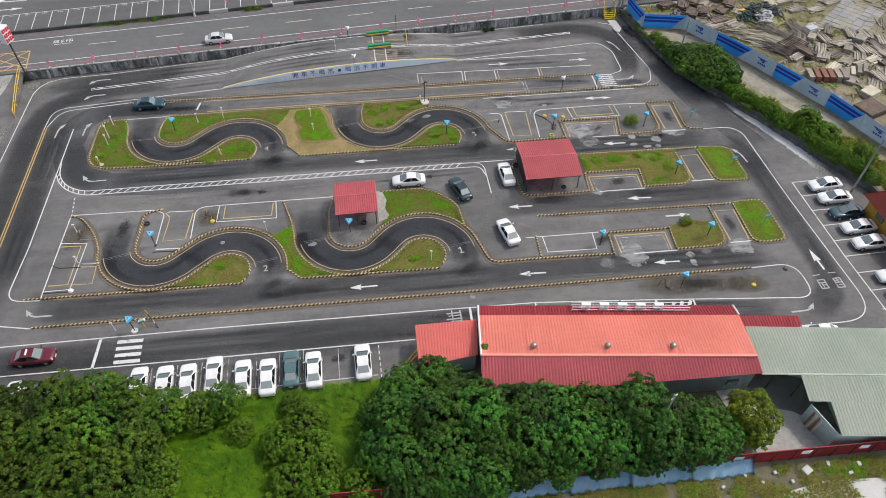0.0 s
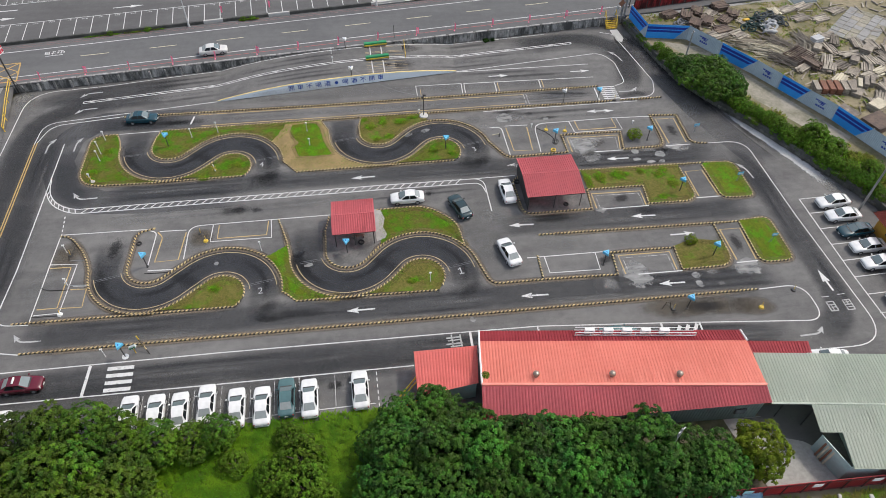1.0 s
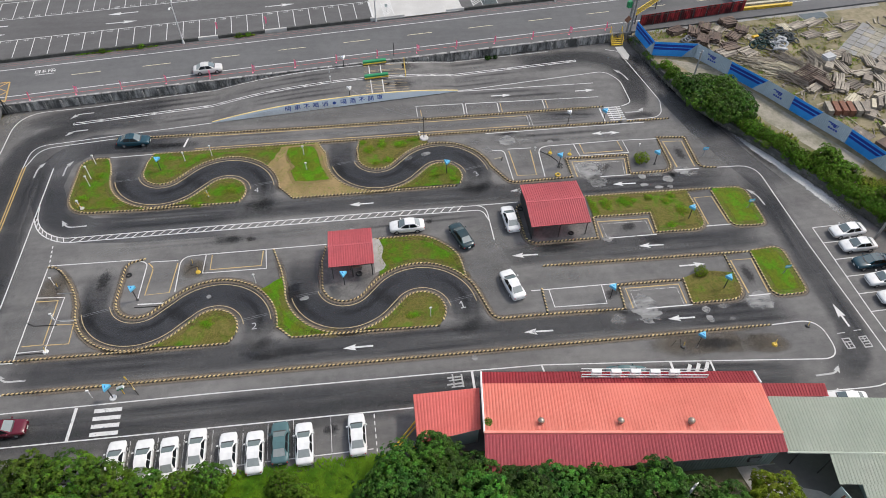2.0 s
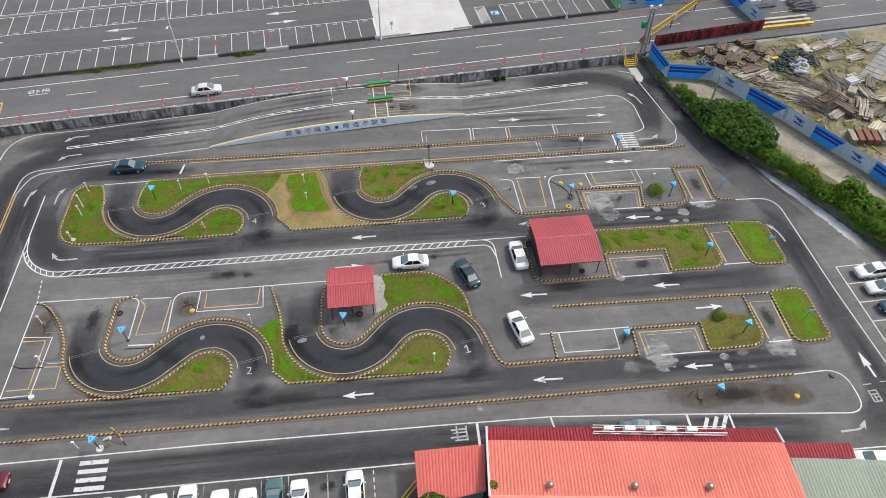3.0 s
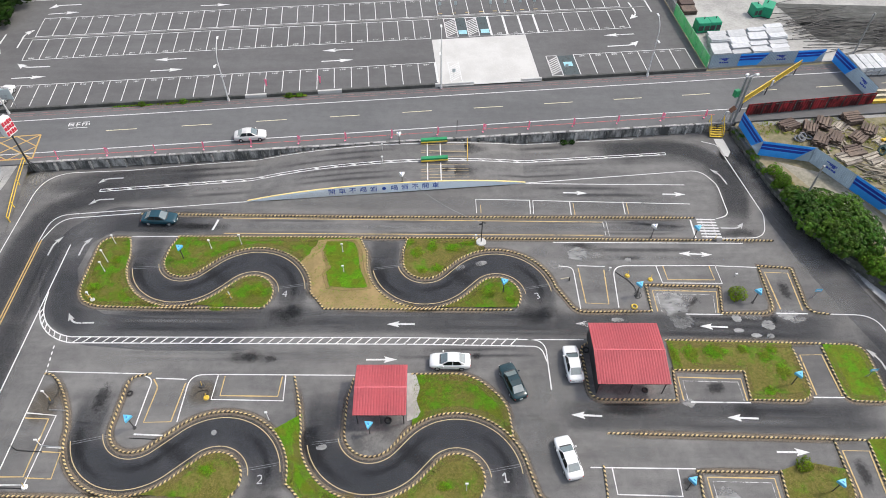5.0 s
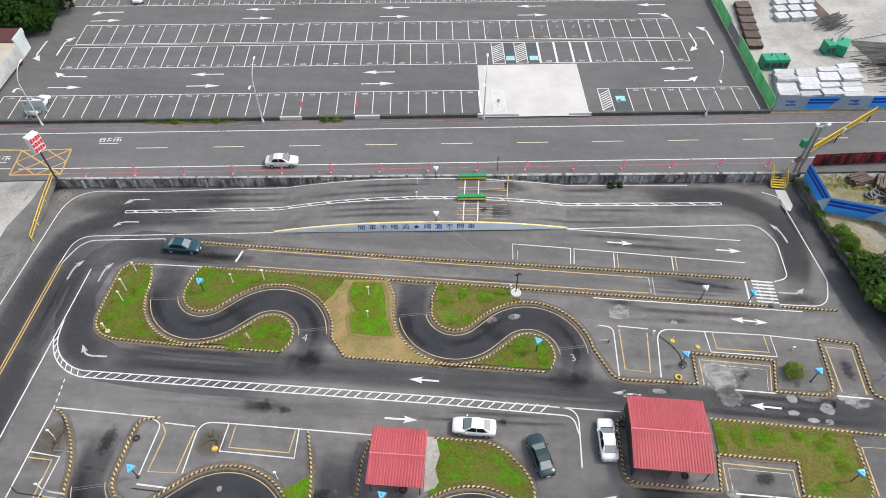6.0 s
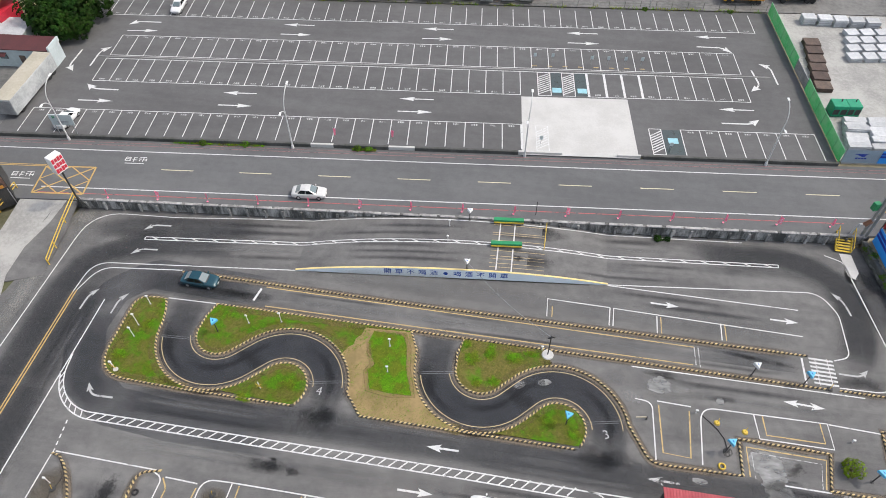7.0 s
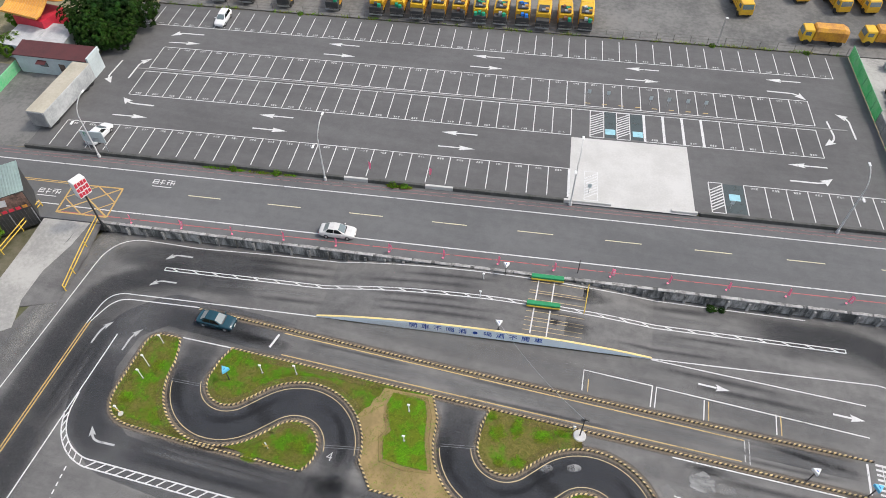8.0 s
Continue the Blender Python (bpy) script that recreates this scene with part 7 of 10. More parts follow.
# sage roofed hall
hall = thing("hall", pose(0, 0, 0), "hall with a sage green ribbed metal roof", "house")
part("roof", ribbed(bmesh.new(), (64.0, 26.0, 3.2), (35.7, 30.5, 3.2), (34.75, 25.0, 3.5), (63.0, 20.6, 3.5), 0.3, 0.025), ROOF_SAGE, hall, "sage green ribbed metal sheet")
part("roof", ribbed(bmesh.new(), (62.8, 20.62, 3.47), (38.35, 24.42, 3.47), (37.9, 21.7, 3.25), (62.35, 17.9, 3.25), 0.3, 0.025), ROOF_SAGE, hall, "sage green ribbed metal sheet")
part("roof", ribbed(bmesh.new(), (62.35, 17.93, 3.245), (39.85, 21.43, 3.245), (39.25, 18.2, 2.98), (61.75, 14.7, 2.98), 0.3, 0.025), ROOF_SAGE, hall, "sage green ribbed metal sheet")
part("gutter", rod(bmesh.new(), (34.75, 24.95, 3.5), (63.0, 20.57, 3.5), 0.09, n=6), ROOF_SAGE, hall, "pale green gutter")
part("wall", prism(bmesh.new(), [(36.2, 30.0), (63, 25.8), (62.6, 23.6), (44.0, 26.5), (43.6, 24.5), (36.0, 27.6)], 0, 3.0), SHEET_GREEN, hall)
part("wall", prism(bmesh.new(), [(41.8, 23.2), (62, 20.0), (61.5, 15.4), (41.2, 18.6)], 0, 2.9), SHEET_GREEN, hall)
part("porch_roof", ribbed(bmesh.new(), (42.0, 31.2, 2.8), (35.85, 32.1, 2.8), (35.7, 30.6, 2.9), (41.6, 29.8, 2.9), 0.3, 0.05), ROOF_CRIMSON, hall, "crimson ribbed metal sheet")
for x, y in ((38.6, 24.0), (36.5, 25.2)):
    part("post", rod(bmesh.new(), (x, y, 0), (x, y, 3.2), 0.07), DARK_STEEL, hall)
hut = thing("hut", pose(0, 0, 0), "pale green sheet hut with a rusty door", "hut")
part("wall", plate(bmesh.new(), [(38.35, 21.7, 0), (39.3, 18.5, 0), (39.3, 18.5, 2.6), (38.35, 21.7, 2.6)], 0.08), SHEET_GREEN, hut)
part("wall", plate(bmesh.new(), [(39.3, 18.5, 0), (42, 18.1, 0), (42, 18.1, 2.6), (39.3, 18.5, 2.6)], 0.08), SHEET_GREEN, hut)
# the dark floor tone stands for the shade inside the hut
part("floor", box(bmesh.new(), (40.7, 20.4, 0.03), (2.6, 3.4, 0.06), -8), SHADED_FLOOR, hut, "floor toned dark with indoor shade")
for k in range(4):
    part("plank", box(bmesh.new(), (38.45 + 0.09 * k, 21.0 - 0.3 * k, 1.15), (0.05, 0.18, 2.2), 16, 6), WOOD_PALE if k % 2 else RUST, hut, "board leaning on the hut wall")
sheet("court_floor", [(31.5, 25.6), (44, 25), (44, 18.0), (32.8, 18.4)], 0.004, DUSTY_CONCRETE, "grey concrete court floor", "pavement")
# asphalt tone laid here to paint roof shade over the stained court
sheet("court_shade", [(34.6, 26.5), (44, 26.0), (44, 21.4), (39.4, 21.2), (38.0, 22.4), (36.6, 22.9), (35.6, 24.6)], 0.012, LOT_ASPHALT, "dark sheet of roof shade and stain on the court floor", "pavement")
# dark sheet that paints the hall roof's shade on the floor
sheet("porch_shade", [(33.4, 25.4), (44, 25), (44, 22.7), (36.0, 23.2), (34.4, 23.6)], 0.01, SHADED_FLOOR, "floor sheet darkened with painted shade below the hall roof", "floor")
# ochre house
ochre = thing("ochre_house", pose(0, 0, 0), "ochre house with a salmon ribbed metal roof", "house")
part("wall", prism(bmesh.new(), [(59.6, 46.5), (68, 46.5), (68, 30), (59.6, 30)], 0, 2.7), WALL_YELLOW, ochre)
part("roof", ribbed(bmesh.new(), (58.6, 47.0, 2.75), (58.6, 29.5, 2.75), (69, 29.5, 3.4), (69, 47.0, 3.4), 0.3, 0.05), ROOF_SALMON, ochre, "salmon ribbed metal sheet")
for y in (44.0, 40.0, 36.0):
    w = part("window", box(bmesh.new(), (59.57, y, 1.6), (0.1, 1.3, 0.9)), DARK_STEEL, ochre)
    part("pane", box(bmesh.new(), (59.52, y, 1.6), (0.04, 1.1, 0.75)), CAR_GLASS, w)


# ---- fences ----
def hoarding(a, b, base, high, material, label, ribs=0.25, post=3.0, front=None):
    a, b = Vector((*a, base)), Vector((*b, base))
    d = (b - a).normalized()
    n = Vector((-d.y, d.x, 0))
    up = Vector((0, 0, high))
    root = thing("hoarding", Matrix.Translation(a), label, "fence")
    count = max(1, round((b - a).length / post))
    for i in range(count):
        p, q = (b - a) * (i / count), (b - a) * ((i + 1) / count) - d * 0.03
        part("panel", ribbed(bmesh.new(), p, q, q + up, p + up, ribs, 0.03, 0.01), material, root)
        part("post", box(bmesh.new(), (*(p + n * (-0.07 if front else 0.06)).xy, high / 2 + 0.05), (0.09, 0.09, high + 0.1), math.degrees(math.atan2(d.y, d.x))), front or material, root)
        if front:
            for z in (0.3, high - 0.25):
                part("rail", rod(bmesh.new(), p - n * 0.06 + Vector((0, 0, z)), q - n * 0.06 + Vector((0, 0, z)), 0.03, n=5), front, root)
    part("top_rail", rod(bmesh.new(), up, b - a + up, 0.04, n=6), material, root)
    return root


def striped_hoarding(a, b, base, high, seed=0):
    """Blue fence: grey sheets with a badge in turns with blue sheets under two navy bands."""
    a, b = Vector((*a, base)), Vector((*b, base))
    d = (b - a).normalized()
    n = Vector((d.y, -d.x, 0))
    if n.dot(Vector((0, 0, 0)).lerp(Vector((-0.4, -1, 0)), 1)) < 0:
        n = -n
    up = Vector((0, 0, 1))
    root = thing("hoarding", Matrix.Translation(a), "blue and grey striped site hoarding with dark badges", "fence")
    L = (b - a).length
    count = max(1, round(L / 5.0))
    wide = L / count
    for i in range(count):
        p, q = d * (i * wide), d * ((i + 1) * wide)
        part("panel", ribbed(bmesh.new(), p, q, q + up * high, p + up * high, 0.25, 0.03, 0.01) if n.dot((q - p).cross(up)) > 0 else ribbed(bmesh.new(), q, p, p + up * high, q + up * high, 0.25, 0.03, 0.01), HOARD_GREY, root)

        def face(u0, u1, z0, z1, slant, off, material, name):
            bm = bmesh.new()
            o = n * off
            vs = [p + d * u0 + up * z0 + o, p + d * (u1 - slant) + up * z0 + o, p + d * u1 + up * z1 + o, p + d * u0 + up * z1 + o]
            hi = [bm.verts.new(v) for v in vs]
            lo_v = [bm.verts.new(v - n * 0.012) for v in vs]
            bm.faces.new(hi)
            bm.faces.new(lo_v[::-1])
            for k in range(4):
                bm.faces.new((hi[k], lo_v[k], lo_v[(k + 1) % 4], hi[(k + 1) % 4]))
            bmesh.ops.recalc_face_normals(bm, faces=bm.faces[:])
            part(name, bm, material, root)

        if (i + seed) % 2 == 0:
            face(0.0, wide * 1.0, 0.05, high - 0.04, wide * 0.3, 0.05, HOARD_BLUE, "blue_sheet")
            face(0.0, wide * 0.96, high * 0.68, high * 0.84, wide * 0.06, 0.066, HOARD_NAVY, "navy_band")
            face(0.0, wide * 0.86, high * 0.46, high * 0.61, wide * 0.06, 0.066, HOARD_NAVY, "navy_band")
        else:
            c = wide * 0.5
            face(c - 1.0, c + 0.7, high * 0.66, high * 0.72, 0.5, 0.055, HOARD_NAVY, "badge")
            face(c - 0.55, c + 0.55, high * 0.58, high * 0.645, 0.35, 0.055, HOARD_NAVY, "badge")
            face(c - 0.15, c + 0.4, high * 0.5, high * 0.565, 0.2, 0.055, HOARD_NAVY, "badge")
            for k in range(4):
                face(c - 0.75 + 0.36 * k, c - 0.48 + 0.36 * k, high * 0.32, high * 0.43, 0.0, 0.055, HOARD_NAVY, "letter_bar")
        part("post", box(bmesh.new(), (*(p - n * 0.08).xy, high / 2), (0.09, 0.09, high)), GREY_STEEL, root)
    return root


for k, (a, b) in enumerate((((45.7, 95.4), (46.3, 89.4)), ((46.3, 89.4), (52.6, 88.0)), ((52.6, 88.0), (58.8, 77.6)), ((58.8, 77.6), (64.8, 65.8)), ((64.8, 65.8), (72.5, 45)))):
    striped_hoarding(a, b, YARD_Z, 2.4, (0, 0, 1, 1, 0)[k])
striped_hoarding(lot(45.9, 9.7), lot(63.6, 9.7), LOT_Z - 0.05, 2.1, 1)
striped_hoarding((64.3, 109.9), (66.0, 100.2), ROAD_Z, 2.3, 0)
hoarding((46.9, 97.2), (65.8, 99.5), ROAD_Z - 0.2, 2.1, RUSTED_RED, "dark red ribbed site hoarding with rust streaks", ribs=0.4, post=2.3, front=DARK_STEEL)
hoarding((-6.5, 19.9), (62, 16.7), -0.08, 2.1, HOARD_RED, "dark red ribbed hoarding behind the trees", post=1.9, front=MAROON)
for k in range(7):
    p, q = lot(45.6, 9.6 + 5.05 * k), lot(45.6, 9.6 + 5.05 * (k + 1))
    if k != 3:
        hoarding(p, q, LOT_Z - 0.1, 2.0, HOARD_GREEN, "faded green sheet fence of the lot", post=2.5)
    else:
        hoarding(p, q, LOT_Z - 0.1, 1.7, GREY_STEEL, "grey sheet fence of the lot", post=2.5)
# tarpaulins over the front hoarding
for k in range(4):
    x0 = 9.0 + 5.6 * k
    root = thing("tarpaulin", pose(x0, 19.15 - 0.047 * (x0 - 9.0) - 0.14, 0), "pale blue tarpaulin hung on the hoarding", "tarpaulin", "tarpaulins")
    bm = bmesh.new()
    grid = [[bm.verts.new((5.75 * i / 16, -0.02 - 1.15 * (1 - j / 6) ** 1.3 - 0.14 * math.sin(2.3 * i + k) * (1 - j / 6), (0.95 + 0.15 * math.sin(i * 0.7 + k)) * j / 6)) for j in range(7)] for i in range(17)]
    for i in range(16):
        for j in range(6):
            bm.faces.new((grid[i][j], grid[i + 1][j], grid[i + 1][j + 1], grid[i][j + 1]))
    bmesh.ops.solidify(bm, geom=bm.faces[:], thickness=0.012)
    part("cloth", bm, TARP_BLUE, root, smooth=True)
sheet("front_lane", [(20, 13.0), (27, 13.9), (31.6, 14.8), (37.5, 15.6), (43, 15.1), (62, 14.2), (62, -5), (20, -5)], -0.03, PALE_CONCRETE, "pale concrete lane outside the hoarding", "pavement")
for x, y, sx, sy, a in ((36.4, 16.7, 0.9, 0.7, 25), (33.4, 16.9, 0.35, 0.3, 10), (30.6, 17.0, 0.3, 0.25, 50), (38.6, 17.0, 0.5, 0.3, 70), (41.4, 16.6, 0.4, 0.4, 0), (28.2, 16.3, 0.4, 0.25, 35), (34.6, 15.9, 0.3, 0.3, 0), (40.2, 15.9, 0.5, 0.25, 15), (31.9, 16.2, 0.25, 0.25, 30)):
    rubble = thing("rubble_piece", pose(x, y, -0.08, 0, 0, a), "pale piece of broken concrete among weeds", "rubble", "rubble pieces")
    part("block", box(bmesh.new(), (0, 0, 0.12), (sx, sy, 0.25), 0, 6, 0.04), PALE_CONCRETE, rubble)


for x, y, text, one in ((36.2, 17.8, "white paper notice on the red hoarding", WHITE_PAINTED), (41.7, 17.55, "white paper notice on the red hoarding", WHITE_PAINTED), (29.9, 18.1, "pale teal notice on the red hoarding", BLUE_PAINT)):
    notice = thing("notice", pose(x, y - 0.09, 1.35, 0, 0, -2.7), text, "notice")
    part("sheet", box(bmesh.new(), (0, 0, 0.3), (0.9, 0.02, 0.62), ry=4), one, notice)


def wire_fence(u0, u1, v, label):
    """A low mesh fence along the far side of the lot."""
    root = thing("wire_fence", LOT @ pose(u0, v, LOT_Z - 0.05), label, "fence")
    n = round((u1 - u0) / 2.5)
    step_u = (u1 - u0) / n
    for i in range(n + 1):
        part("post", rod(bmesh.new(), (i * step_u, 0, 0), (i * step_u, 0, 1.5), 0.035, n=6), FENCE_STEEL, root)
    for z in (0.15, 0.6, 1.05, 1.5):
        part("wire", rod(bmesh.new(), (0, 0, z), (u1 - u0, 0, z), 0.018, n=4), FENCE_STEEL, root)
    return root


wire_fence(-62.5, 45.2, 45.0, "grey steel mesh fence behind the lot")


# ---- signs, lamps and small fixtures of the course ----
def tri_sign(x, y, face, z=0.0, colour=None, high=2.0, label="pale blue triangular sign on a black pole", white_foot=False, w=0.48):
    root = thing("triangle_sign", pose(x, y, z, 0, 0, face), label, "sign", "triangle signs")
    if white_foot:
        part("foot", rod(bmesh.new(), (0, 0, 0), (0, 0, 0.09), 0.36, 0.32, n=16), WHITE_PAINTED, root, "round white foot")
    else:
        part("foot", rod(bmesh.new(), (0, 0, 0), (0, 0, 0.05), 0.2, 0.18, n=12), DARK_STEEL, root)
    part("pole", rod(bmesh.new(), (0, 0, 0.05), (0, 0, high), 0.055), DARK_STEEL, root, "black pole")
    bm = bmesh.new()
    a = [(w, 0, high - 0.14), (-w * 0.5, w * 0.87, high - 0.14), (-w * 0.5, -w * 0.87, high - 0.14)]
    lo_v = [bm.verts.new(p) for p in a]
    hi_v = [bm.verts.new((px, py, high + 0.24)) for px, py, pz in a]
    bm.faces.new(hi_v)
    bm.faces.new(lo_v[::-1])
    for i in range(3):
        bm.faces.new((lo_v[i], lo_v[(i + 1) % 3], hi_v[(i + 1) % 3], hi_v[i]))
    bmesh.ops.bevel(bm, geom=bm.edges[:], offset=0.03, segments=1, affect="EDGES")
    bmesh.ops.recalc_face_normals(bm, faces=bm.faces[:])
    box_ob = part("sign_box", bm, colour or SIGN_BLUE, root, "three-sided sign box")
    part("symbol", box(bmesh.new(), (0.03, 0, high + 0.243), (0.22, 0.08, 0.012), 20), INK_BLUE, box_ob, "dark blue symbol")
    return root


for x, y in ((26.0, 45.9), (39.0, 45.4), (33.1, 38.6), (39.2, 56.2), (25.95, 67.6), (38.6, 66.4), (-2.8, 51.8), (-25.3, 52.95), (-25.9, 41.0), (-25.3, 73.95), (11.2, 68.3), (34.5, 75.75)):
    tri_sign(x, y, -92 + 14 * math.sin(x), white_foot=(x, y) in ((-25.3, 73.95), (-25.9, 41.0)))
tri_sign(29.5, 76.1, -85, colour=WHITE_PAINTED, label="white triangular sign on a black pole", w=0.44)
tri_sign(-0.2, 84.85, -85, 1.35, WHITE_PAINTED, 1.3, "white triangular sign on the ramp wall", w=0.42)
tri_sign(-0.7, 92.3, -85, 1.35, WHITE_PAINTED, 1.5, "white triangular sign by the retaining wall", w=0.4)


def post_sign(x, y, label):
    root = thing("direction_sign", pose(x, y, 0.05), label, "sign")
    part("pole", rod(bmesh.new(), (0, 0, 0), (0, 0, 1.35), 0.04), GREY_STEEL, root)
    part("brace", rod(bmesh.new(), (-0.3, 0, 0), (0, 0, 0.7), 0.025), GREY_STEEL, root)
    board = part("board", box(bmesh.new(), (0, -0.06, 1.4), (0.75, 0.05, 0.45), 0, 0, 0.02), SIGN_BLUE, root, "blue sign board")
    part("symbol", box(bmesh.new(), (0, -0.095, 1.4), (0.5, 0.015, 0.09)), WHITE_PAINTED, board)


for x, y in ((45.5, 66.9), (46.6, 46.4), (47.2, 56.9)):
    post_sign(x, y, "small blue direction sign on a grey post")


def sensor(x, y, high, lean=0.0, z=0.0, label="white sensor box on a thin grey post"):
    root = thing("sensor_post", pose(x, y, z), label, "post", "sensor posts")
    part("pole", rod(bmesh.new(), (0, 0, 0), (lean, 0, high), 0.042, n=6), WHITE_PAINTED, root)
    part("sensor_box", box(bmesh.new(), (lean, -0.03, high + 0.08), (0.27, 0.16, 0.14), 0, 0, 0.02), WHITE_PAINTED, root, "white box")
    part("foot", box(bmesh.new(), (0, 0, 0.02), (0.18, 0.18, 0.04)), CONCRETE, root)
    part("bracket", rod(bmesh.new(), (lean - 0.16, 0, high - 0.1), (lean + 0.02, 0, high + 0.02), 0.03, n=5), GREY_STEEL, root)


for x, y, h in ((-33.9, 73.6, 2.0), (-33.8, 72.2, 1.6), (-33.8, 76.4, 1.4), (-22.4, 75.4, 1.4), (-19.0, 76.0, 1.6), (-7.0, 74.6, 1.3), (-6.7, 71.6, 1.0), (-34.7, 56.4, 1.2), (-33.6, 51.4, 1.1), (-12.6, 53.5, 1.5), (6.1, 46.2, 1.6), (8.6, 76.2, 0.8), (-2.8, 88.6, 0.9), (-2.9, 91.0, 0.9), (23.6, 71.2, 0.5), (37.8, 70.1, 0.4)):
    sensor(x, y, h, 0.0, ground_z(x, y) + (0.1 if 66 < y < 77 and x < 0 else 0.0))


def marker(x, y, label, material):
    """A low heavy base with a short stick."""
    root = thing("weighted_marker", pose(x, y, 0), label, "marker", "marker bases")
    part("base", rod(bmesh.new(), (0, 0, 0), (0, 0, 0.16), 0.3, 0.22, n=14), material, root)
    part("stick", rod(bmesh.new(), (0, 0, 0.15), (0.05, 0.1, 0.75), 0.03, n=6), YELLOW_STEEL, root)


for x, y, mm in ((25.5, 70.4, YELLOW_STEEL), (28.0, 69.8, YELLOW_STEEL), (-19.8, 57.3, DARK_STEEL), (-19.1, 56.0, YELLOW_STEEL), (-34.2, 55.9, DARK_STEEL), (31.6, 38.7, DARK_STEEL), (45.8, 39.3, DARK_STEEL), (41.2, 37.6, YELLOW_STEEL), (-33.6, 47.4, WHITE_PAINTED), (37.0, 75.6, DARK_STEEL)):
    marker(x, y, "heavy round marker base with a short stick", mm)


def lawn_marker(x, y, foot):
    """A post with a yellow cross tied to it."""
    root = thing("lawn_marker", pose(x, y, 0.1), "white post with a yellow cross on the grass", "marker", "lawn markers")
    part("post", rod(bmesh.new(), (0, 0, 0), (-0.1, 0.05, 1.1), 0.05, n=6), WHITE_PAINTED, root)
    for s in (-1, 1):
        part("cross_bar", box(bmesh.new(), (-0.06, -0.05, 0.55), (0.08, 0.04, 0.9), 0, 40 * s, 0.01), YELLOW_STEEL, root, "yellow bar")
    if foot:
        part("foot", rod(bmesh.new(), (0.15, -0.1, 0), (0.15, -0.1, 0.06), 0.26, n=12), PALE_CONCRETE, root, "pale round foot")
        part("sensor_box", box(bmesh.new(), (-0.12, 0.04, 1.18), (0.26, 0.18, 0.18), 0, 0, 0.02), WHITE_PAINTED, root, "white box")


lawn_marker(-34.1, 68.3, True)
lawn_marker(-18.8, 68.1, False)
barrier = thing("swing_barrier", pose(18.3, 69.8, 0), "pale wooden swing barrier beside the kerb", "barrier")
part("arm", box(bmesh.new(), (0, 0, 0.5), (1.1, 0.1, 0.12), 8), WOOD_PALE, barrier)
part("post", rod(bmesh.new(), (0.5, 0.05, 0), (0.5, 0.05, 0.6), 0.07), DARK_STEEL, barrier)
bike = thing("tool_frame", pose(31.0, 39.0, 0), "dark steel frame standing beside the kerb", "frame")
for a, b in (((-0.5, 0, 0), (-0.3, 0, 1.1)), ((0.4, 0, 0), (0.2, 0.1, 1.0)), ((-0.3, 0, 1.0), (0.2, 0.1, 0.9)), ((-0.5, 0, 0.5), (0.4, 0, 0.3))):
    part("tube", rod(bmesh.new(), a, b, 0.035, n=6), DARK_STEEL, bike)
wire_ring = thing("wire_ball", pose(26.0, 67.4, 0), "tangle of dark wire beside a sign", "wire")
bm = bmesh.new()
for k in range(9):
    pts = arc(0, 0, 0.42, 0, 330, 11)
    mm = pose(0, 0, 0.35, 25 * k, 40 * k, 10 * k)
    for a, b in zip(pts, pts[1:]):
        rod(bm, mm @ Vector((*a, 0)), mm @ Vector((*b, 0)), 0.014, n=3)
part("coil", bm, DARK_STEEL, wire_ring)
# loose cables and conduits on the asphalt, and one drawn shadow line
for pts, one, text in (
    ([(-34.9, 58.6), (-33.9, 57.5), (-33.9, 56.6), (-34.3, 55.9), (-34.2, 55.0)], RUBBER, "thin black cable and shadow lines on the asphalt"),
    ([(-34.1, 55.0), (-32.2, 54.9)], GREY_STEEL, "thin grey conduit along the asphalt"),
    ([(-36.4, 51.4), (-35.6, 50.9), (-33.2, 50.7)], RUBBER, "thin black cable and shadow lines on the asphalt"),
    ([(-33.9, 52.3), (-34.1, 51.7), (-33.4, 51.3), (-31.2, 51.1)], GREY_STEEL, "thin grey conduit along the asphalt"),
    ([(-36.5, 47.4), (-34.4, 47.3), (-33.4, 47.2)], RUBBER, "thin black cable and shadow lines on the asphalt"),
    ([(-20.4, 56.1), (-20.0, 56.7), (-19.2, 56.9), (-18.9, 56.5), (-19.5, 56.2)], RUBBER, "thin black cable and shadow lines on the asphalt"),
    # straight run drawing the shadow line below the white bar
    ([(-25.5, 51.9), (-22.6, 51.7)], RUBBER, "thin black cable and shadow lines on the asphalt"),
    ([(24.2, 71.0), (25.4, 69.8), (26.0, 68.8), (26.1, 67.9)], RUBBER, "thin black cable and shadow lines on the asphalt"),
):
    run = thing("ground_cable", pose(0, 0, 0.02), text, "cable", "ground cables")
    curve = rounded([(x, y, 0.5) for x, y in pts])
    bm = bmesh.new()
    for a, b in zip(curve, curve[1:]):
        if math.dist(a, b) > 0.01:
            rod(bm, (*a, 0.02), (*b, 0.02), 0.045, n=5)
    part("sheath", bm, one, run)
# lights by the crossing
tl = thing("traffic_light", pose(-24.9, 41.3, 0), "pale green small traffic light on a stand", "traffic light")
part("head", box(bmesh.new(), (0, 0, 1.15), (0.75, 0.3, 0.32), 0, -25, 0.03), WALL_WHITE, tl)
for k in range(3):
    part("lens", rod(bmesh.new(), (-0.24 + 0.24 * k, -0.15, 1.14 + 0.1 * (k - 1)), (-0.24 + 0.24 * k, -0.19, 1.14 + 0.1 * (k - 1)), 0.1, n=12), GREEN_STEEL, tl)
part("pole", rod(bmesh.new(), (0, 0, 0), (0, 0, 1.05), 0.05), YELLOW_STEEL, tl)
sensor(-27.9, 41.3, 1.3)
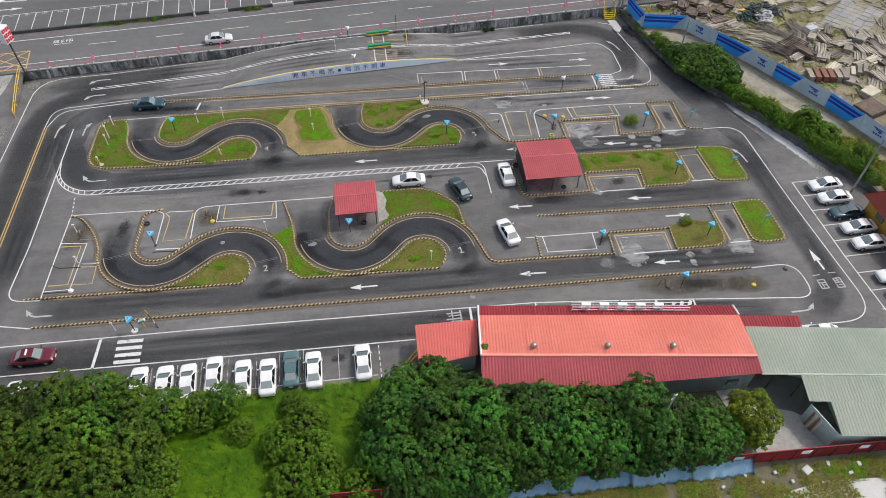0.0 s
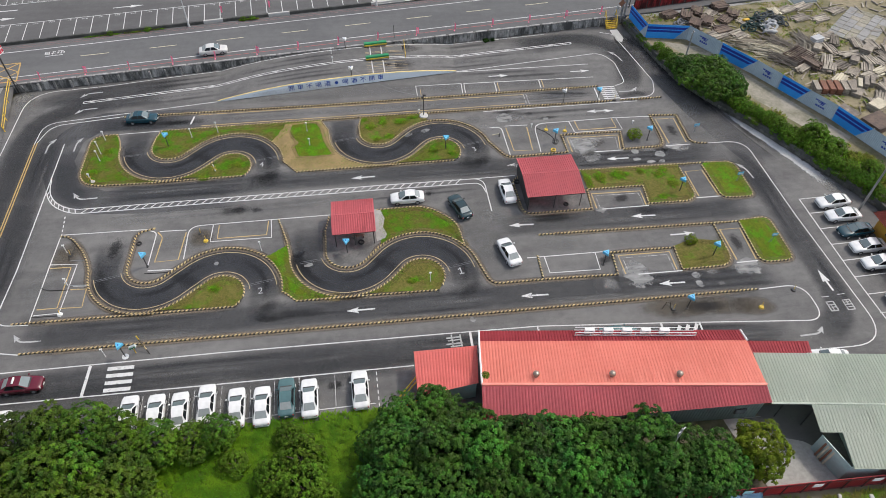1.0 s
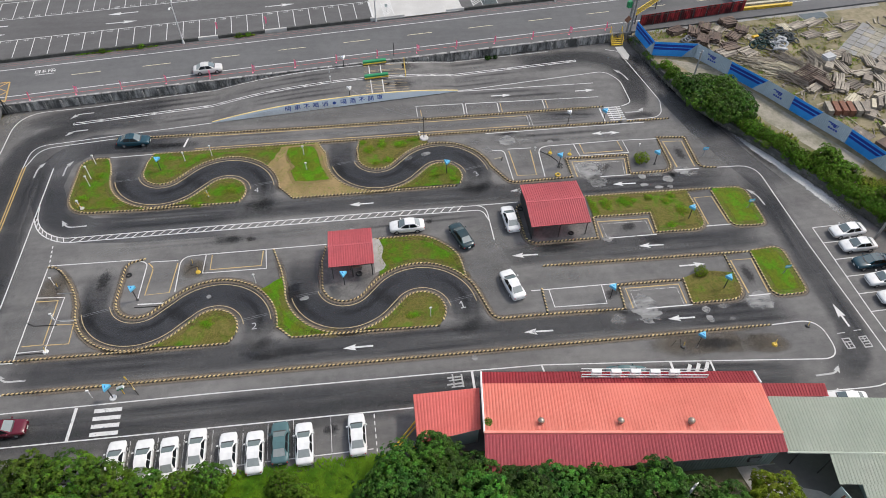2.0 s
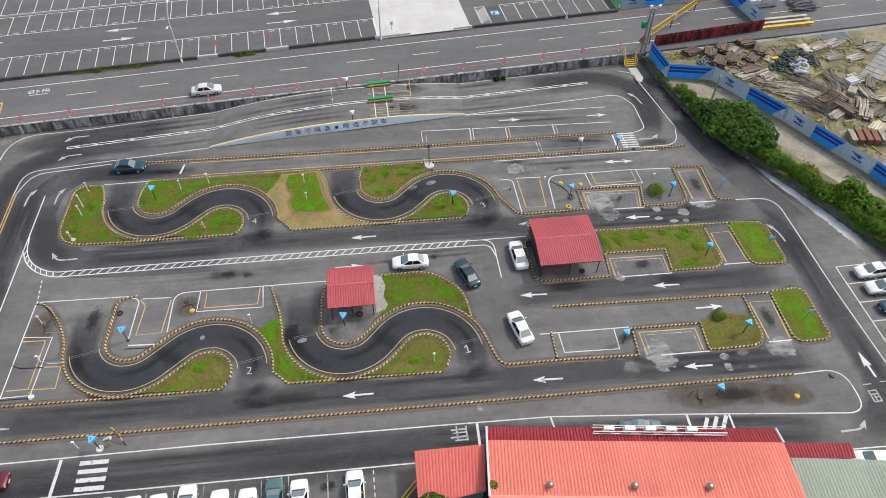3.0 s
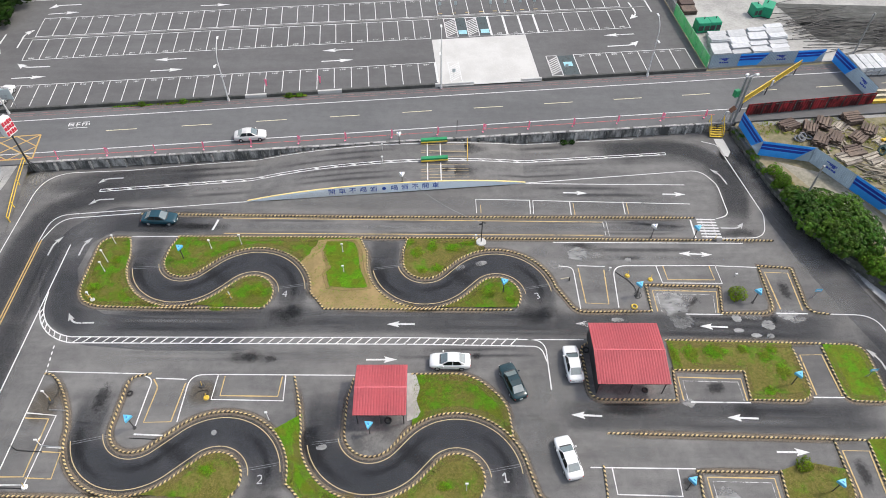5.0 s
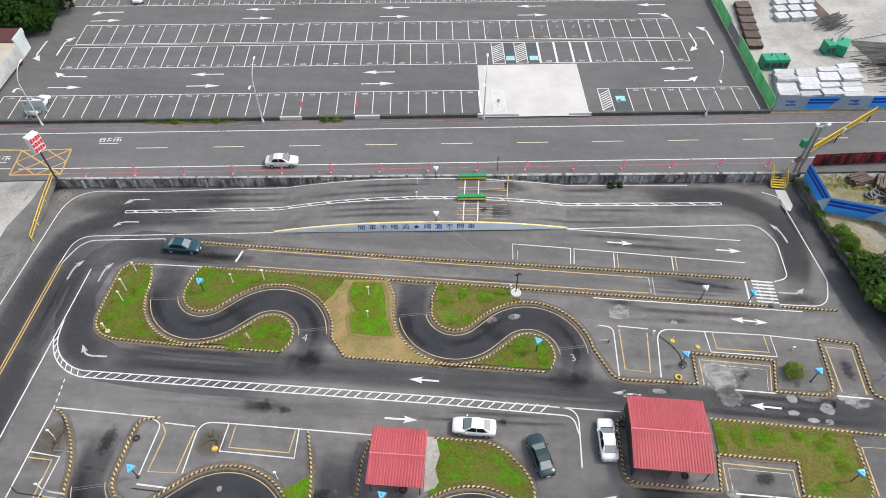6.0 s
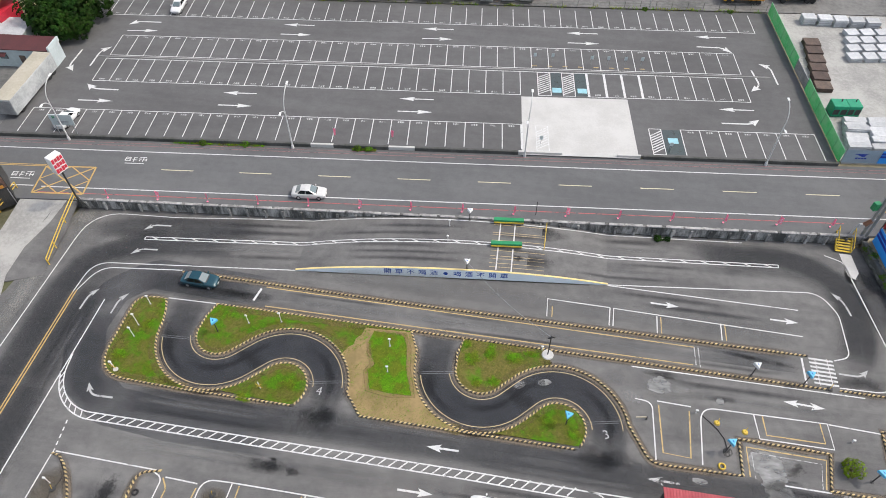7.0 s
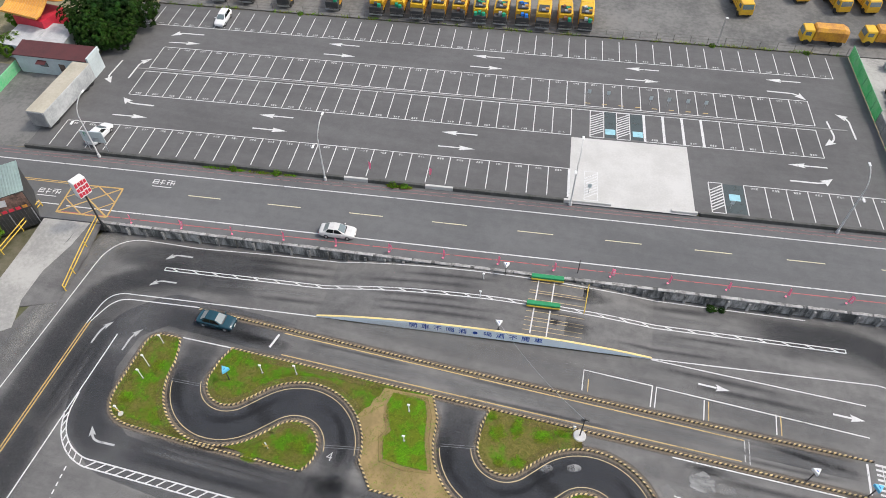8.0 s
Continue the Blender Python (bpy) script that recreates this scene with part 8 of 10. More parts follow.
rail = thing("crossing_rail", pose(-23.9, 41.6, 0), "yellow and black crossing post", "barrier")
part("post", rod(bmesh.new(), (-0.4, 0.5, 0), (-0.5, 0.4, 1.9), 0.07), YELLOW_STEEL, rail)
part("brace", rod(bmesh.new(), (0.4, -0.6, 0), (-0.45, 0.4, 1.3), 0.06), KERB_BLACK, rail)
part("band", rod(bmesh.new(), (0.12, -0.27, 0.43), (-0.08, -0.03, 0.73), 0.065), KERB_YELLOW, rail)
# lamp with wires on the knoll
lamp = thing("pole_lamp", pose(9.2, 75.75, 0.1), "black pole lamp on a round white foot", "lamp")
part("foot", rod(bmesh.new(), (0, 0, 0), (0, 0, 0.12), 0.62, 0.55, n=20), PALE_CONCRETE, lamp, "round concrete foot")
part("pole", rod(bmesh.new(), (0, 0, 0.1), (0, 0, 3.6), 0.06), DARK_STEEL, lamp)
part("lamp_head", box(bmesh.new(), (0.18, 0, 3.4), (0.42, 0.22, 0.16), 0, 12, 0.03), DARK_STEEL, lamp)
part("lamp_head", box(bmesh.new(), (-0.18, 0, 3.15), (0.36, 0.2, 0.16), 0, -12, 0.03), DARK_STEEL, lamp)
cable = thing("cable", pose(0, 0, 0), "thin pale cable from the lamp to the ramp", "cable")
bm = bmesh.new()
a, b = Vector((9.2, 75.75, 3.4)), Vector((-0.2, 84.85, 2.6))
pts = [a.lerp(b, k / 12) + Vector((0, 0, -0.9 * math.sin(math.pi * k / 12))) for k in range(13)]
for p, q in zip(pts, pts[1:]):
    rod(bm, p, q, 0.02, n=4)
part("wire", bm, GREY_STEEL, cable)
# hill-start gantries
for y, x in ((92.45, 3.9), (88.8, 3.9)):
    g = thing("gantry", pose(x, y, ground_z(x, y - 0.3), 0, 0, 4.3), "green and yellow box beam of the hill test", "gantry")
    part("beam", box(bmesh.new(), (0, 0, 0.55), (3.5, 0.5, 0.3), 0, 0, 0.03), GREEN_STEEL, g, "green beam")
    part("skirt", box(bmesh.new(), (0, -0.1, 0.32), (3.5, 0.46, 0.2), 0, 0, 0.02), YELLOW_STEEL, g, "yellow skirt")
    for s in (-1.65, 1.65):
        part("leg", box(bmesh.new(), (s, 0, 0.2), (0.2, 0.3, 0.42)), DARK_STEEL, g)
bar = thing("height_bar", pose(8.3, 90.0, ground_z(8.3, 90)), "yellow steel bar at the end of the test field", "barrier")
part("post", rod(bmesh.new(), (0, 2.1, 0), (0, 2.1, 1.3), 0.05), YELLOW_STEEL, bar)
part("post", rod(bmesh.new(), (-0.1, -0.9, 0), (-0.1, -0.9, 0.6), 0.05), YELLOW_STEEL, bar)
part("rail", rod(bmesh.new(), (0, 2.1, 1.25), (-0.1, -0.9, 0.55), 0.05), YELLOW_STEEL, bar)
# red banners along the road
for k in range(15):
    wide = 0.46 if k % 4 == 1 else 0.26
    m = LOT @ pose(-44.95 + 6.15 * k, -1.55 - 0.004 * k, ROAD_Z + 0.05, 0, 0, 12 * math.sin(2.3 * k))
    root = thing("red_banner", m, "small pinkish red banner on a thin stick", "banner", "red banners")
    part("stick", rod(bmesh.new(), (0, 0, 0), (0.06, 0, 1.45), 0.018, n=5), BANNER_RED, root)
    part("foot", rod(bmesh.new(), (0, 0, 0), (0, 0, 0.06), 0.12, n=8), BANNER_RED, root)
    cloth = part("cloth", plate(bmesh.new(), [(0.02, -0.04, 0.35), (wide * 0.8, -0.22, 0.4), (wide, -0.05, 1.25), (0.06, 0.04, 1.42)], 0.008), BANNER_RED, root, "red cloth")
    if k % 4 == 1:
        marks = bmesh.new()
        for z in (0.6, 0.82, 1.04):
            box(marks, (wide * 0.5, -0.14 + 0.2 * (z - 0.6), z), (0.2, 0.012, 0.1), -20, 0)
        part("letter_bars", marks, WHITE_PAINTED, cloth, "white bars of lettering")
for u in (6.9,):
    root = thing("thin_post", LOT @ pose(u, -1.5, ROAD_Z), "thin dark post beside the road", "post")
    part("post", rod(bmesh.new(), (0, 0, 0), (0, 0, 2.2), 0.05, n=6), DARK_STEEL, root)


def street_lamp(u, label="tall grey street lamp with a curved arm"):
    root = thing("street_lamp", LOT @ pose(u, 8.75, ROAD_Z), label, "street lamp", "street lamps")
    part("base", rod(bmesh.new(), (0, 0, 0), (0, 0, 0.5), 0.2, 0.16, n=10), LAMP_GREY, root)
    part("pole", rod(bmesh.new(), (0, 0, 0.4), (0, 0, 6.6), 0.11, 0.07, n=8), LAMP_GREY, root)
    for s, reach, zt in ((1, 2.2, 8.6), (-1, 1.1, 6.5)):
        bm = bmesh.new()
        z0 = 6.5 if s > 0 else 5.4
        pts = [Vector((0.25 * s * (k / 6), s * reach * (1 - math.cos(k / 6 * 1.5)), z0 + (zt - z0) * math.sin(k / 6 * 1.5))) for k in range(7)]
        for p, q in zip(pts, pts[1:]):
            rod(bm, p, q, 0.055, n=6)
        part("arm", bm, LAMP_GREY, root)
        e = pts[-1]
        part("lamp_head", box(bmesh.new(), (e.x, e.y + 0.2 * s, e.z), (0.26, 0.6, 0.12), 0, 0, 0.04), WHITE_PAINTED, root, "pale lamp head")


for u in (-54.1, -24.3, 5.8, 36.3):
    street_lamp(u)
sign = thing("pole_sign", pose(-47.9, 89.0, 0.2), "tall red and white roadside sign on a black pole", "sign")
part("pole", rod(bmesh.new(), (0, 0, 0), (0, 0, 6.8), 0.11), DARK_STEEL, sign)
part("brace", rod(bmesh.new(), (1.2, -0.2, 0.05), (0, 0, 2.2), 0.05), DARK_STEEL, sign)
case = part("sign_box", box(bmesh.new(), (0, 0, 7.4), (1.5, 0.95, 2.3), 68, 0, 0.04), WHITE_PAINTED, sign, "white sign box")
bm = bmesh.new()
for k in range(3):
    for j in range(4):
        c = pose(0, 0, 8.1 - 0.7 * k, 0, 0, 68) @ Vector((-0.54 + 0.36 * j, -0.485, 0))
        box(bm, c, (0.3, 0.02, 0.58 - 0.12 * ((j + k) % 2)), 68)
part("letter_bars", bm, PLASTIC_RED, case, "crimson bars of lettering")
pboard = thing("parking_sign", LOT @ pose(-54.4, 9.6, LOT_Z), "pale parking board on two posts", "sign")
for s in (-1.2, 1.2):
    part("post", rod(bmesh.new(), (s, 0, 0), (s, 0, 2.2), 0.06), GREY_STEEL, pboard)
brd = part("board", box(bmesh.new(), (0, 0, 2.4), (3.0, 0.12, 1.7), 0, 0, 0.02), WALL_WHITE, pboard)
lettering("letter", "P", 0.8, pose(-0.9, -0.07, 2.75, 90), GREEN_STEEL, brd, thick=0.005)
bm = bmesh.new()
for k in range(3):
    box(bm, (0.1, -0.07, 2.2 - 0.2 * k), (1.6 - 0.2 * k, 0.015, 0.09))
part("letter_bars", bm, GREY_STEEL, brd)
for u, v in ((7.7, 29.6), (10.3, 29.6), (16.0, 29.3), (18.4, 29.3), (20.9, 29.3), (23.3, 29.3), (7.9, 11.0), (24.5, 10.6)):
    stick = thing("bay_sign", LOT @ pose(u, v, LOT_Z), "small grey sign on a post in the lot", "sign", "bay signs")
    part("post", rod(bmesh.new(), (0, 0, 0), (0, 0, 1.0), 0.035, n=6), GREY_STEEL, stick)
    part("board", box(bmesh.new(), (0, -0.04, 1.15), (0.45, 0.03, 0.6), 0, 0, 0.01), WALL_WHITE, stick)
for u, v in ((-19.2, 10.8), (-11.6, 10.8)):
    fl = thing("red_banner", LOT @ pose(u, v, LOT_Z), "faded red banner standing in the lot", "banner")
    part("stick", rod(bmesh.new(), (0, 0, 0), (0, 0, 1.8), 0.02, n=5), GREY_STEEL, fl)
    part("cloth", plate(bmesh.new(), [(0.03, 0, 0.4), (0.26, 0, 0.5), (0.36, 0, 1.5), (0.03, 0, 1.7)], 0.01), BANNER_RED, fl)
yard_lamp = thing("yard_lamp", LOT @ pose(26.7, 45.25, LOT_Z - 0.05), "thin grey floodlight post behind the lot fence", "lamp")
part("pole", rod(bmesh.new(), (0, 0, 0), (0, 0, 4.6), 0.06, 0.045), GREY_STEEL, yard_lamp)
part("lamp_head", box(bmesh.new(), (0.1, -0.1, 4.65), (0.4, 0.3, 0.14), 10, 0, 0.03), WHITE_PAINTED, yard_lamp)
# yellow handrails at the entry drive
for pts in ([(-48.6, 89.5, 1.2), (-48.35, 86.0, 0.7), (-47.9, 82.5, 0.3), (-47.6, 80.2, 0.0)], [(-56.6, 90.2, 1.25), (-56.9, 86.5, 0.9), (-57.2, 83.0, 0.6)]):
    rail = thing("handrail", pose(0, 0, 0), "yellow steel handrail beside the entry ramp", "handrail")
    for a, b in zip(pts, pts[1:]):
        a, b = Vector(a), Vector(b)
        for z in (0.5, 1.0):
            part("rail", rod(bmesh.new(), a + Vector((0, 0, z)), b + Vector((0, 0, z)), 0.06, n=6), YELLOW_STEEL, rail)
    for p in pts:
        part("post", rod(bmesh.new(), (p[0], p[1], p[2] - 0.2), (p[0], p[1], p[2] + 1.02), 0.07, n=6), YELLOW_STEEL, rail)
# steps at the east end
steps = thing("steps", pose(42.5, 94.1, 0, 0, 0, -4), "yellow steel steps up to the road", "stairs")
for k in range(7):
    part("tread", box(bmesh.new(), (0, 0.12 + 0.27 * k, 0.17 + 0.18 * k), (1.7, 0.27, 0.05), 0, 0, 0.01), YELLOW_STEEL, steps)
for s in (-0.87, 0.87):
    part("stringer", plate(bmesh.new(), [(s - 0.04, 0, 0.3), (s + 0.04, 0, 0.3), (s + 0.04, 1.95, 1.55), (s - 0.04, 1.95, 1.55)], 0.28), YELLOW_STEEL, steps)
    part("handrail", rod(bmesh.new(), (s, 0, 1.0), (s, 1.95, 2.35), 0.05, n=6), YELLOW_STEEL, steps)
    for k in (0, 1, 2):
        part("post", rod(bmesh.new(), (s, 0.05 + 0.9 * k, 0.2 + 0.6 * k), (s, 0.05 + 0.9 * k, 1.05 + 0.62 * k), 0.04, n=6), YELLOW_STEEL, steps)
sheet("step_slab", [(42.1, 93.9), (43.4, 93.9), (43.6, 91.2), (43.0, 90.2), (42.3, 90.6)], 0.012, PALE_CONCRETE, "pale concrete slab at the foot of the steps", "pavement")
# mast with boom
mast = thing("signal_mast", pose(44.7, 95.9, 1.0), "twin silver mast with boxes beside the road", "mast")
for s in (-0.25, 0.3):
    part("tube", rod(bmesh.new(), (s, 0, 0), (s, 0, 7.6), 0.17, n=12), GREY_STEEL, mast)
part("cabinet", box(bmesh.new(), (-0.75, 0.1, 5.0), (0.7, 0.6, 1.0), 20, 0, 0.04), GREEN_STEEL, mast, "green cabinet")
part("sign_plate", box(bmesh.new(), (-0.6, -0.2, 2.6), (0.9, 0.06, 0.9), 10, 45), RUST, mast, "orange plate")
part("camera_arm", box(bmesh.new(), (0.3, 0, 7.75), (1.5, 0.12, 0.12), 25), GREY_STEEL, mast)
for s in (-0.4, 0.9):
    part("lamp_box", box(bmesh.new(), (s, 0.0, 7.95), (0.5, 0.3, 0.25), 25, 0, 0.03), WHITE_PAINTED, mast)
part("cover", box(bmesh.new(), (-1.0, 0.3, 1.0), (0.7, 0.2, 1.6), 30, 20, 0.02), BOARD_WHITE, mast)
boom = thing("boom_barrier", pose(0, 0, 0), "yellow lattice boom across the closed road", "barrier")
a, b = Vector((46.3, 97.9, 2.9)), Vector((57.6, 106.9, 2.5))
for dz in (0, 1.0):
    part("chord", rod(bmesh.new(), a + Vector((0, 0, dz)), b + Vector((0, 0, dz)), 0.07, n=6), YELLOW_STEEL, boom)
for k in range(25):
    p = a.lerp(b, k / 24)
    part("rung", rod(bmesh.new(), p, p + Vector((0.25, 0.2, 1.03)), 0.1, n=5), YELLOW_STEEL, boom)
for f in (0.02, 0.45, 0.97):
    p = a.lerp(b, f)
    part("leg", rod(bmesh.new(), (p.x, p.y, ROAD_Z), p, 0.08, n=6), DARK_STEEL, boom)
part("cloth", box(bmesh.new(), a.lerp(b, 0.5) + Vector((0, -0.1, 0.3)), (0.5, 0.2, 1.0), 30, 0, 0.06), BOARD_WHITE, boom)


# ---- vegetation ----
def crown_mesh(name, shape, leaf, material, seed):
    """Rosettes of drooping leaves over lumpy boughs, open in places. shape: radius, height of the middle, half height, rosettes"""
    rng = random.Random(seed)
    radius, mid_z, half, clusters = shape
    boughs = []
    for _ in range(11):
        a, s = rng.uniform(0, 6.2832), rng.uniform(-0.35, 1.0)
        c = math.sqrt(1 - s * s)
        boughs.append(Vector((c * math.cos(a), c * math.sin(a), s)))
    verts, faces = [], []
    for j in range(clusters):
        a, s = rng.uniform(0, 6.2832), rng.uniform(-0.6, 1.0)
        c = math.sqrt(1 - s * s)
        d = Vector((c * math.cos(a), c * math.sin(a), s))
        near = max(d.dot(q) for q in boughs)
        swell = 0.76 + 0.3 * max(0.0, (near - 0.55) / 0.45) ** 0.7 + 0.3 * noise.noise((d.x * 1.6 + seed, d.y * 1.6, d.z * 1.6))
        depth = rng.uniform(0.55, 0.85) if j % 4 == 0 else rng.uniform(0.92, 1.08)
        mid_c = Vector((0, 0, mid_z)) + Vector((d.x * radius, d.y * radius, d.z * half)) * swell * depth
        up = (d * 0.75 + Vector((rng.uniform(-0.35, 0.35), rng.uniform(-0.35, 0.35), 0.55))).normalized()
        t = up.cross(Vector((rng.uniform(-1, 1), rng.uniform(-1, 1), 0.3))).normalized()
        b = up.cross(t)
        size = leaf * rng.uniform(0.7, 1.25)
        count = rng.randint(6, 8)
        k0 = len(verts)
        verts.append(mid_c + up * size * 0.25)
        for q in range(count):
            ang = 6.2832 * q / count + rng.uniform(-0.3, 0.3)
            out = t * math.cos(ang) + b * math.sin(ang)
            side = up.cross(out)
            l, w = size * rng.uniform(0.75, 1.15), size * rng.uniform(0.24, 0.36)
            droop = size * rng.uniform(0.0, 0.45)
            k = len(verts)
            verts += [mid_c + out * l * 0.55 + side * w + up * size * 0.16, mid_c + out * l - up * droop, mid_c + out * l * 0.55 - side * w + up * size * 0.16]
            faces.append((k0, k, k + 1, k + 2))
    me = bpy.data.meshes.new(name)
    me.from_pydata(verts, [], faces)
    me.materials.append(material)
    return me


def tree(m, kind, label, category="tree"):
    """kind: (height of the trunk, crown shape, leaf length, material, seed)"""
    trunk_h, shape, leaf, material, seed = kind
    root = thing(category, m, label, category)
    r = random.Random(seed)
    bm = bmesh.new()
    rod(bm, (0, 0, -0.2), (0.1, 0.05, trunk_h), 0.22, 0.13, 8)
    for k in range(7):
        a = 0.9 * k
        rod(bm, (0.08, 0.04, trunk_h * 0.8), (shape[0] * 0.7 * math.cos(a), shape[0] * 0.7 * math.sin(a), shape[1] + shape[2] * r.uniform(-0.3, 0.5)), 0.08, 0.03, 5)
    part("trunk", bm, BARK, root)
    ob = new("crown", crown_mesh("crown", shape, leaf, material, seed))
    ob.parent = root
    return root


DENSE = {"dense": (1.2, (2.5, 2.9, 2.4, 640), 0.28, LEAF_DARK, 1), "broad": (1.2, (2.8, 2.6, 2.2, 700), 0.28, LEAF_DARK, 2), "ragged": (1.2, (2.4, 3.0, 2.7, 640), 0.27, LEAF_DARK, 12)}
LIGHT = {"light": (1.0, (2.4, 2.4, 2.2, 640), 0.27, LEAF_LIGHT, 3), "wide": (1.0, (2.7, 2.1, 1.9, 700), 0.27, LEAF_LIGHT, 4), "loose": (1.0, (2.3, 2.6, 2.5, 600), 0.26, LEAF_LIGHT, 13)}
DEEP = {"deep": (1.2, (2.6, 2.8, 2.4, 640), 0.3, LEAF_DEEP, 21), "deep_wide": (1.2, (2.8, 2.6, 2.3, 680), 0.3, LEAF_DEEP, 22)}
ROUND = (1.0, (2.2, 2.5, 2.0, 820), 0.24, LEAF_OLIVE, 5)
BUSH = (0.4, (1.35, 0.95, 0.95, 330), 0.19, LEAF_FRESH, 6)
HEDGE = (0.3, (1.4, 0.75, 0.85, 330), 0.18, LEAF_FRESH, 7)
WILD = (0.5, (1.8, 1.2, 1.3, 420), 0.22, LEAF_FRESH, 8)
rng = random.Random(11)
made = {}


def grow(kind_name, kind, x, y, size, label, z=-0.08, category="tree"):
    m = pose(x, y, z, 0, 0, rng.uniform(0, 360)) @ Matrix.Scale(size, 4)
    if kind_name in made:
        ob = copy_thing(made[kind_name], pose(x, y, z, 0, 0, rng.uniform(0, 360)))
        ob.scale = (size, size, size * rng.uniform(0.9, 1.1))
        return tagged(ob, label)
    ob = tree(pose(x, y, z, 0, 0, rng.uniform(0, 360)), kind, label, category)
    ob.scale = (size, size, size)
    made[kind_name] = ob
    return ob


for x, y, s in ((1.6, 28.4, 0.95), (4.8, 28.0, 1.0), (4.2, 29.6, 0.8), (7.6, 27.0, 0.85), (0.6, 25.2, 1.0), (4.0, 24.6, 1.1), (7.8, 24.0, 1.1), (0.6, 21.8, 1.0), (4.2, 21.6, 1.05), (7.8, 21.2, 1.0), (11.2, 24.2, 1.1), (11.6, 21.2, 1.0), (14.8, 24.0, 1.1), (15.4, 21.0, 1.0), (18.4, 23.4, 1.1), (19.0, 20.8, 0.95), (22.0, 22.8, 1.15), (22.8, 20.4, 0.95), (25.4, 22.0, 0.95),):
    key = rng.choice(list(DENSE))
    grow(key, DENSE[key], x, y, s, "dense dark green broadleaf tree behind the hoarding")
for x, y, s in ((26.6, 20.0, 0.9), (27.9, 21.2, 0.9), (29.0, 20.0, 0.75), (10.0, 25.8, 0.85), (13.2, 25.6, 0.8), (17.0, 25.2, 0.75), (2.4, 20.2, 0.8), (9.6, 20.2, 0.75), (-1.4, 23.2, 0.8), (-1.0, 26.6, 0.75), (1.0, 19.7, 0.85), (4.4, 19.6, 0.8), (7.4, 19.5, 0.85), (10.8, 19.6, 0.75), (14.0, 19.5, 0.7), (17.6, 19.5, 0.7), (21.4, 19.4, 0.65), (25.2, 19.3, 0.65), (28.0, 19.5, 0.6),):
    key = rng.choice(list(DENSE))
    grow(key, DENSE[key], x, y, s, "dense dark green broadleaf tree behind the hoarding")
grow("round", ROUND, 32.2, 21.3, 1.08, "round olive green tree in the court")
for x, y, s in ((-37.0, 32.2, 0.95), (-33.4, 31.8, 1.0), (-30.2, 31.9, 1.0), (-27.0, 31.6, 1.0), (-24.0, 30.8, 0.95), (-21.0, 29.6, 0.9), (-18.0, 29.8, 0.7), (-15.6, 30.2, 0.72), (-38, 28.6, 1.1), (-34, 28.0, 1.1), (-30.4, 27.8, 1.15), (-26.6, 27.4, 1.1), (-23.0, 26.6, 1.05), (-32.2, 24.4, 1.1), (-28.2, 24.0, 1.1), (-24.4, 23.2, 1.1), (-21.2, 23.8, 0.75), (-26.2, 19.8, 1.1), (-21.8, 20.2, 0.9), (-30.5, 20.5, 1.1), (-42, 31.5, 1.0), (-47, 31.5, 1.0), (-43, 27.5, 1.0), (-37, 23.5, 1.1), (-52, 30, 1.0)):
    key = rng.choice(list(LIGHT) if y > 22 else list(LIGHT) + ["dense"])
    grow(key, LIGHT[key] if key in LIGHT else DENSE[key], x, y, s, "light green bushy tree at the edge of the course")
for x, y, s in ((-8.4, 27.0, 0.95), (-8.0, 24.2, 1.0), (-9.4, 22.0, 0.9), (-7.0, 20.8, 0.8), (-10.8, 25.6, 0.8), (-6.6, 22.8, 0.8), (-9.5, 29.6, 0.6), (-14.2, 27.6, 0.6), (-3.6, 20.8, 0.8), (-11.5, 19.5, 0.8)):
    grow("wild", WILD, x, y, s * 1.15, "loose green shrub in the tall grass", category="shrub")
BANK = {"bank": (0.6, (2.3, 1.9, 1.75, 560), 0.28, LEAF_BANK, 51), "bank_wide": (0.6, (2.5, 1.8, 1.65, 600), 0.28, LEAF_BANK, 52)}
for k, (x, y, s) in enumerate(((47.6, 79.7, 0.78), (50.2, 79.1, 0.86), (52.3, 78.0, 0.88), (48.9, 76.5, 0.98), (52.2, 75.4, 0.96), (53.8, 75.7, 0.82), (53.4, 73.2, 0.8), (50.6, 73.4, 0.92))):
    key = ("bank", "bank_wide")[k % 2]
    grow(key, BANK[key], x, y, s, "dense dark green tree above the rubble wall", YARD_Z - 0.1)
hedge_line, _ = even(WALL_FOOT[1:-1], 0.85)
for i, (x, y, h) in enumerate(hedge_line):
    if 75 < y < 80:
        continue
    grow("hedge" if i % 2 else "bush", HEDGE if i % 2 else BUSH, x + rng.uniform(0.5, 1.5), y + rng.uniform(0.0, 0.9), rng.uniform(0.6, 1.0) * (0.95 if y < 72 else 0.75), "green hedge shrub along the rubble wall", YARD_Z - 0.05, "shrub")
for x, y, s in ((59.6, 62.0, 1.2), (61.0, 59.4, 1.1), (63.6, 54.5, 1.0), (60.6, 63.0, 0.9)):
    grow("bush", BUSH, x, y, s * 1.1, "green shrub beside the concrete strip", YARD_Z - 0.05, "shrub")
grow("olive_shrub", (0.3, (1.2, 0.7, 0.75, 260), 0.16, LEAF_OLIVE, 33), 37.0, 67.3, 0.8, "small clipped olive shrub on the asphalt island", 0.0, "shrub")
grow("olive_shrub", None, 37.2, 47.7, 0.6, "small clipped olive shrub on the grass island", 0.08, "shrub")
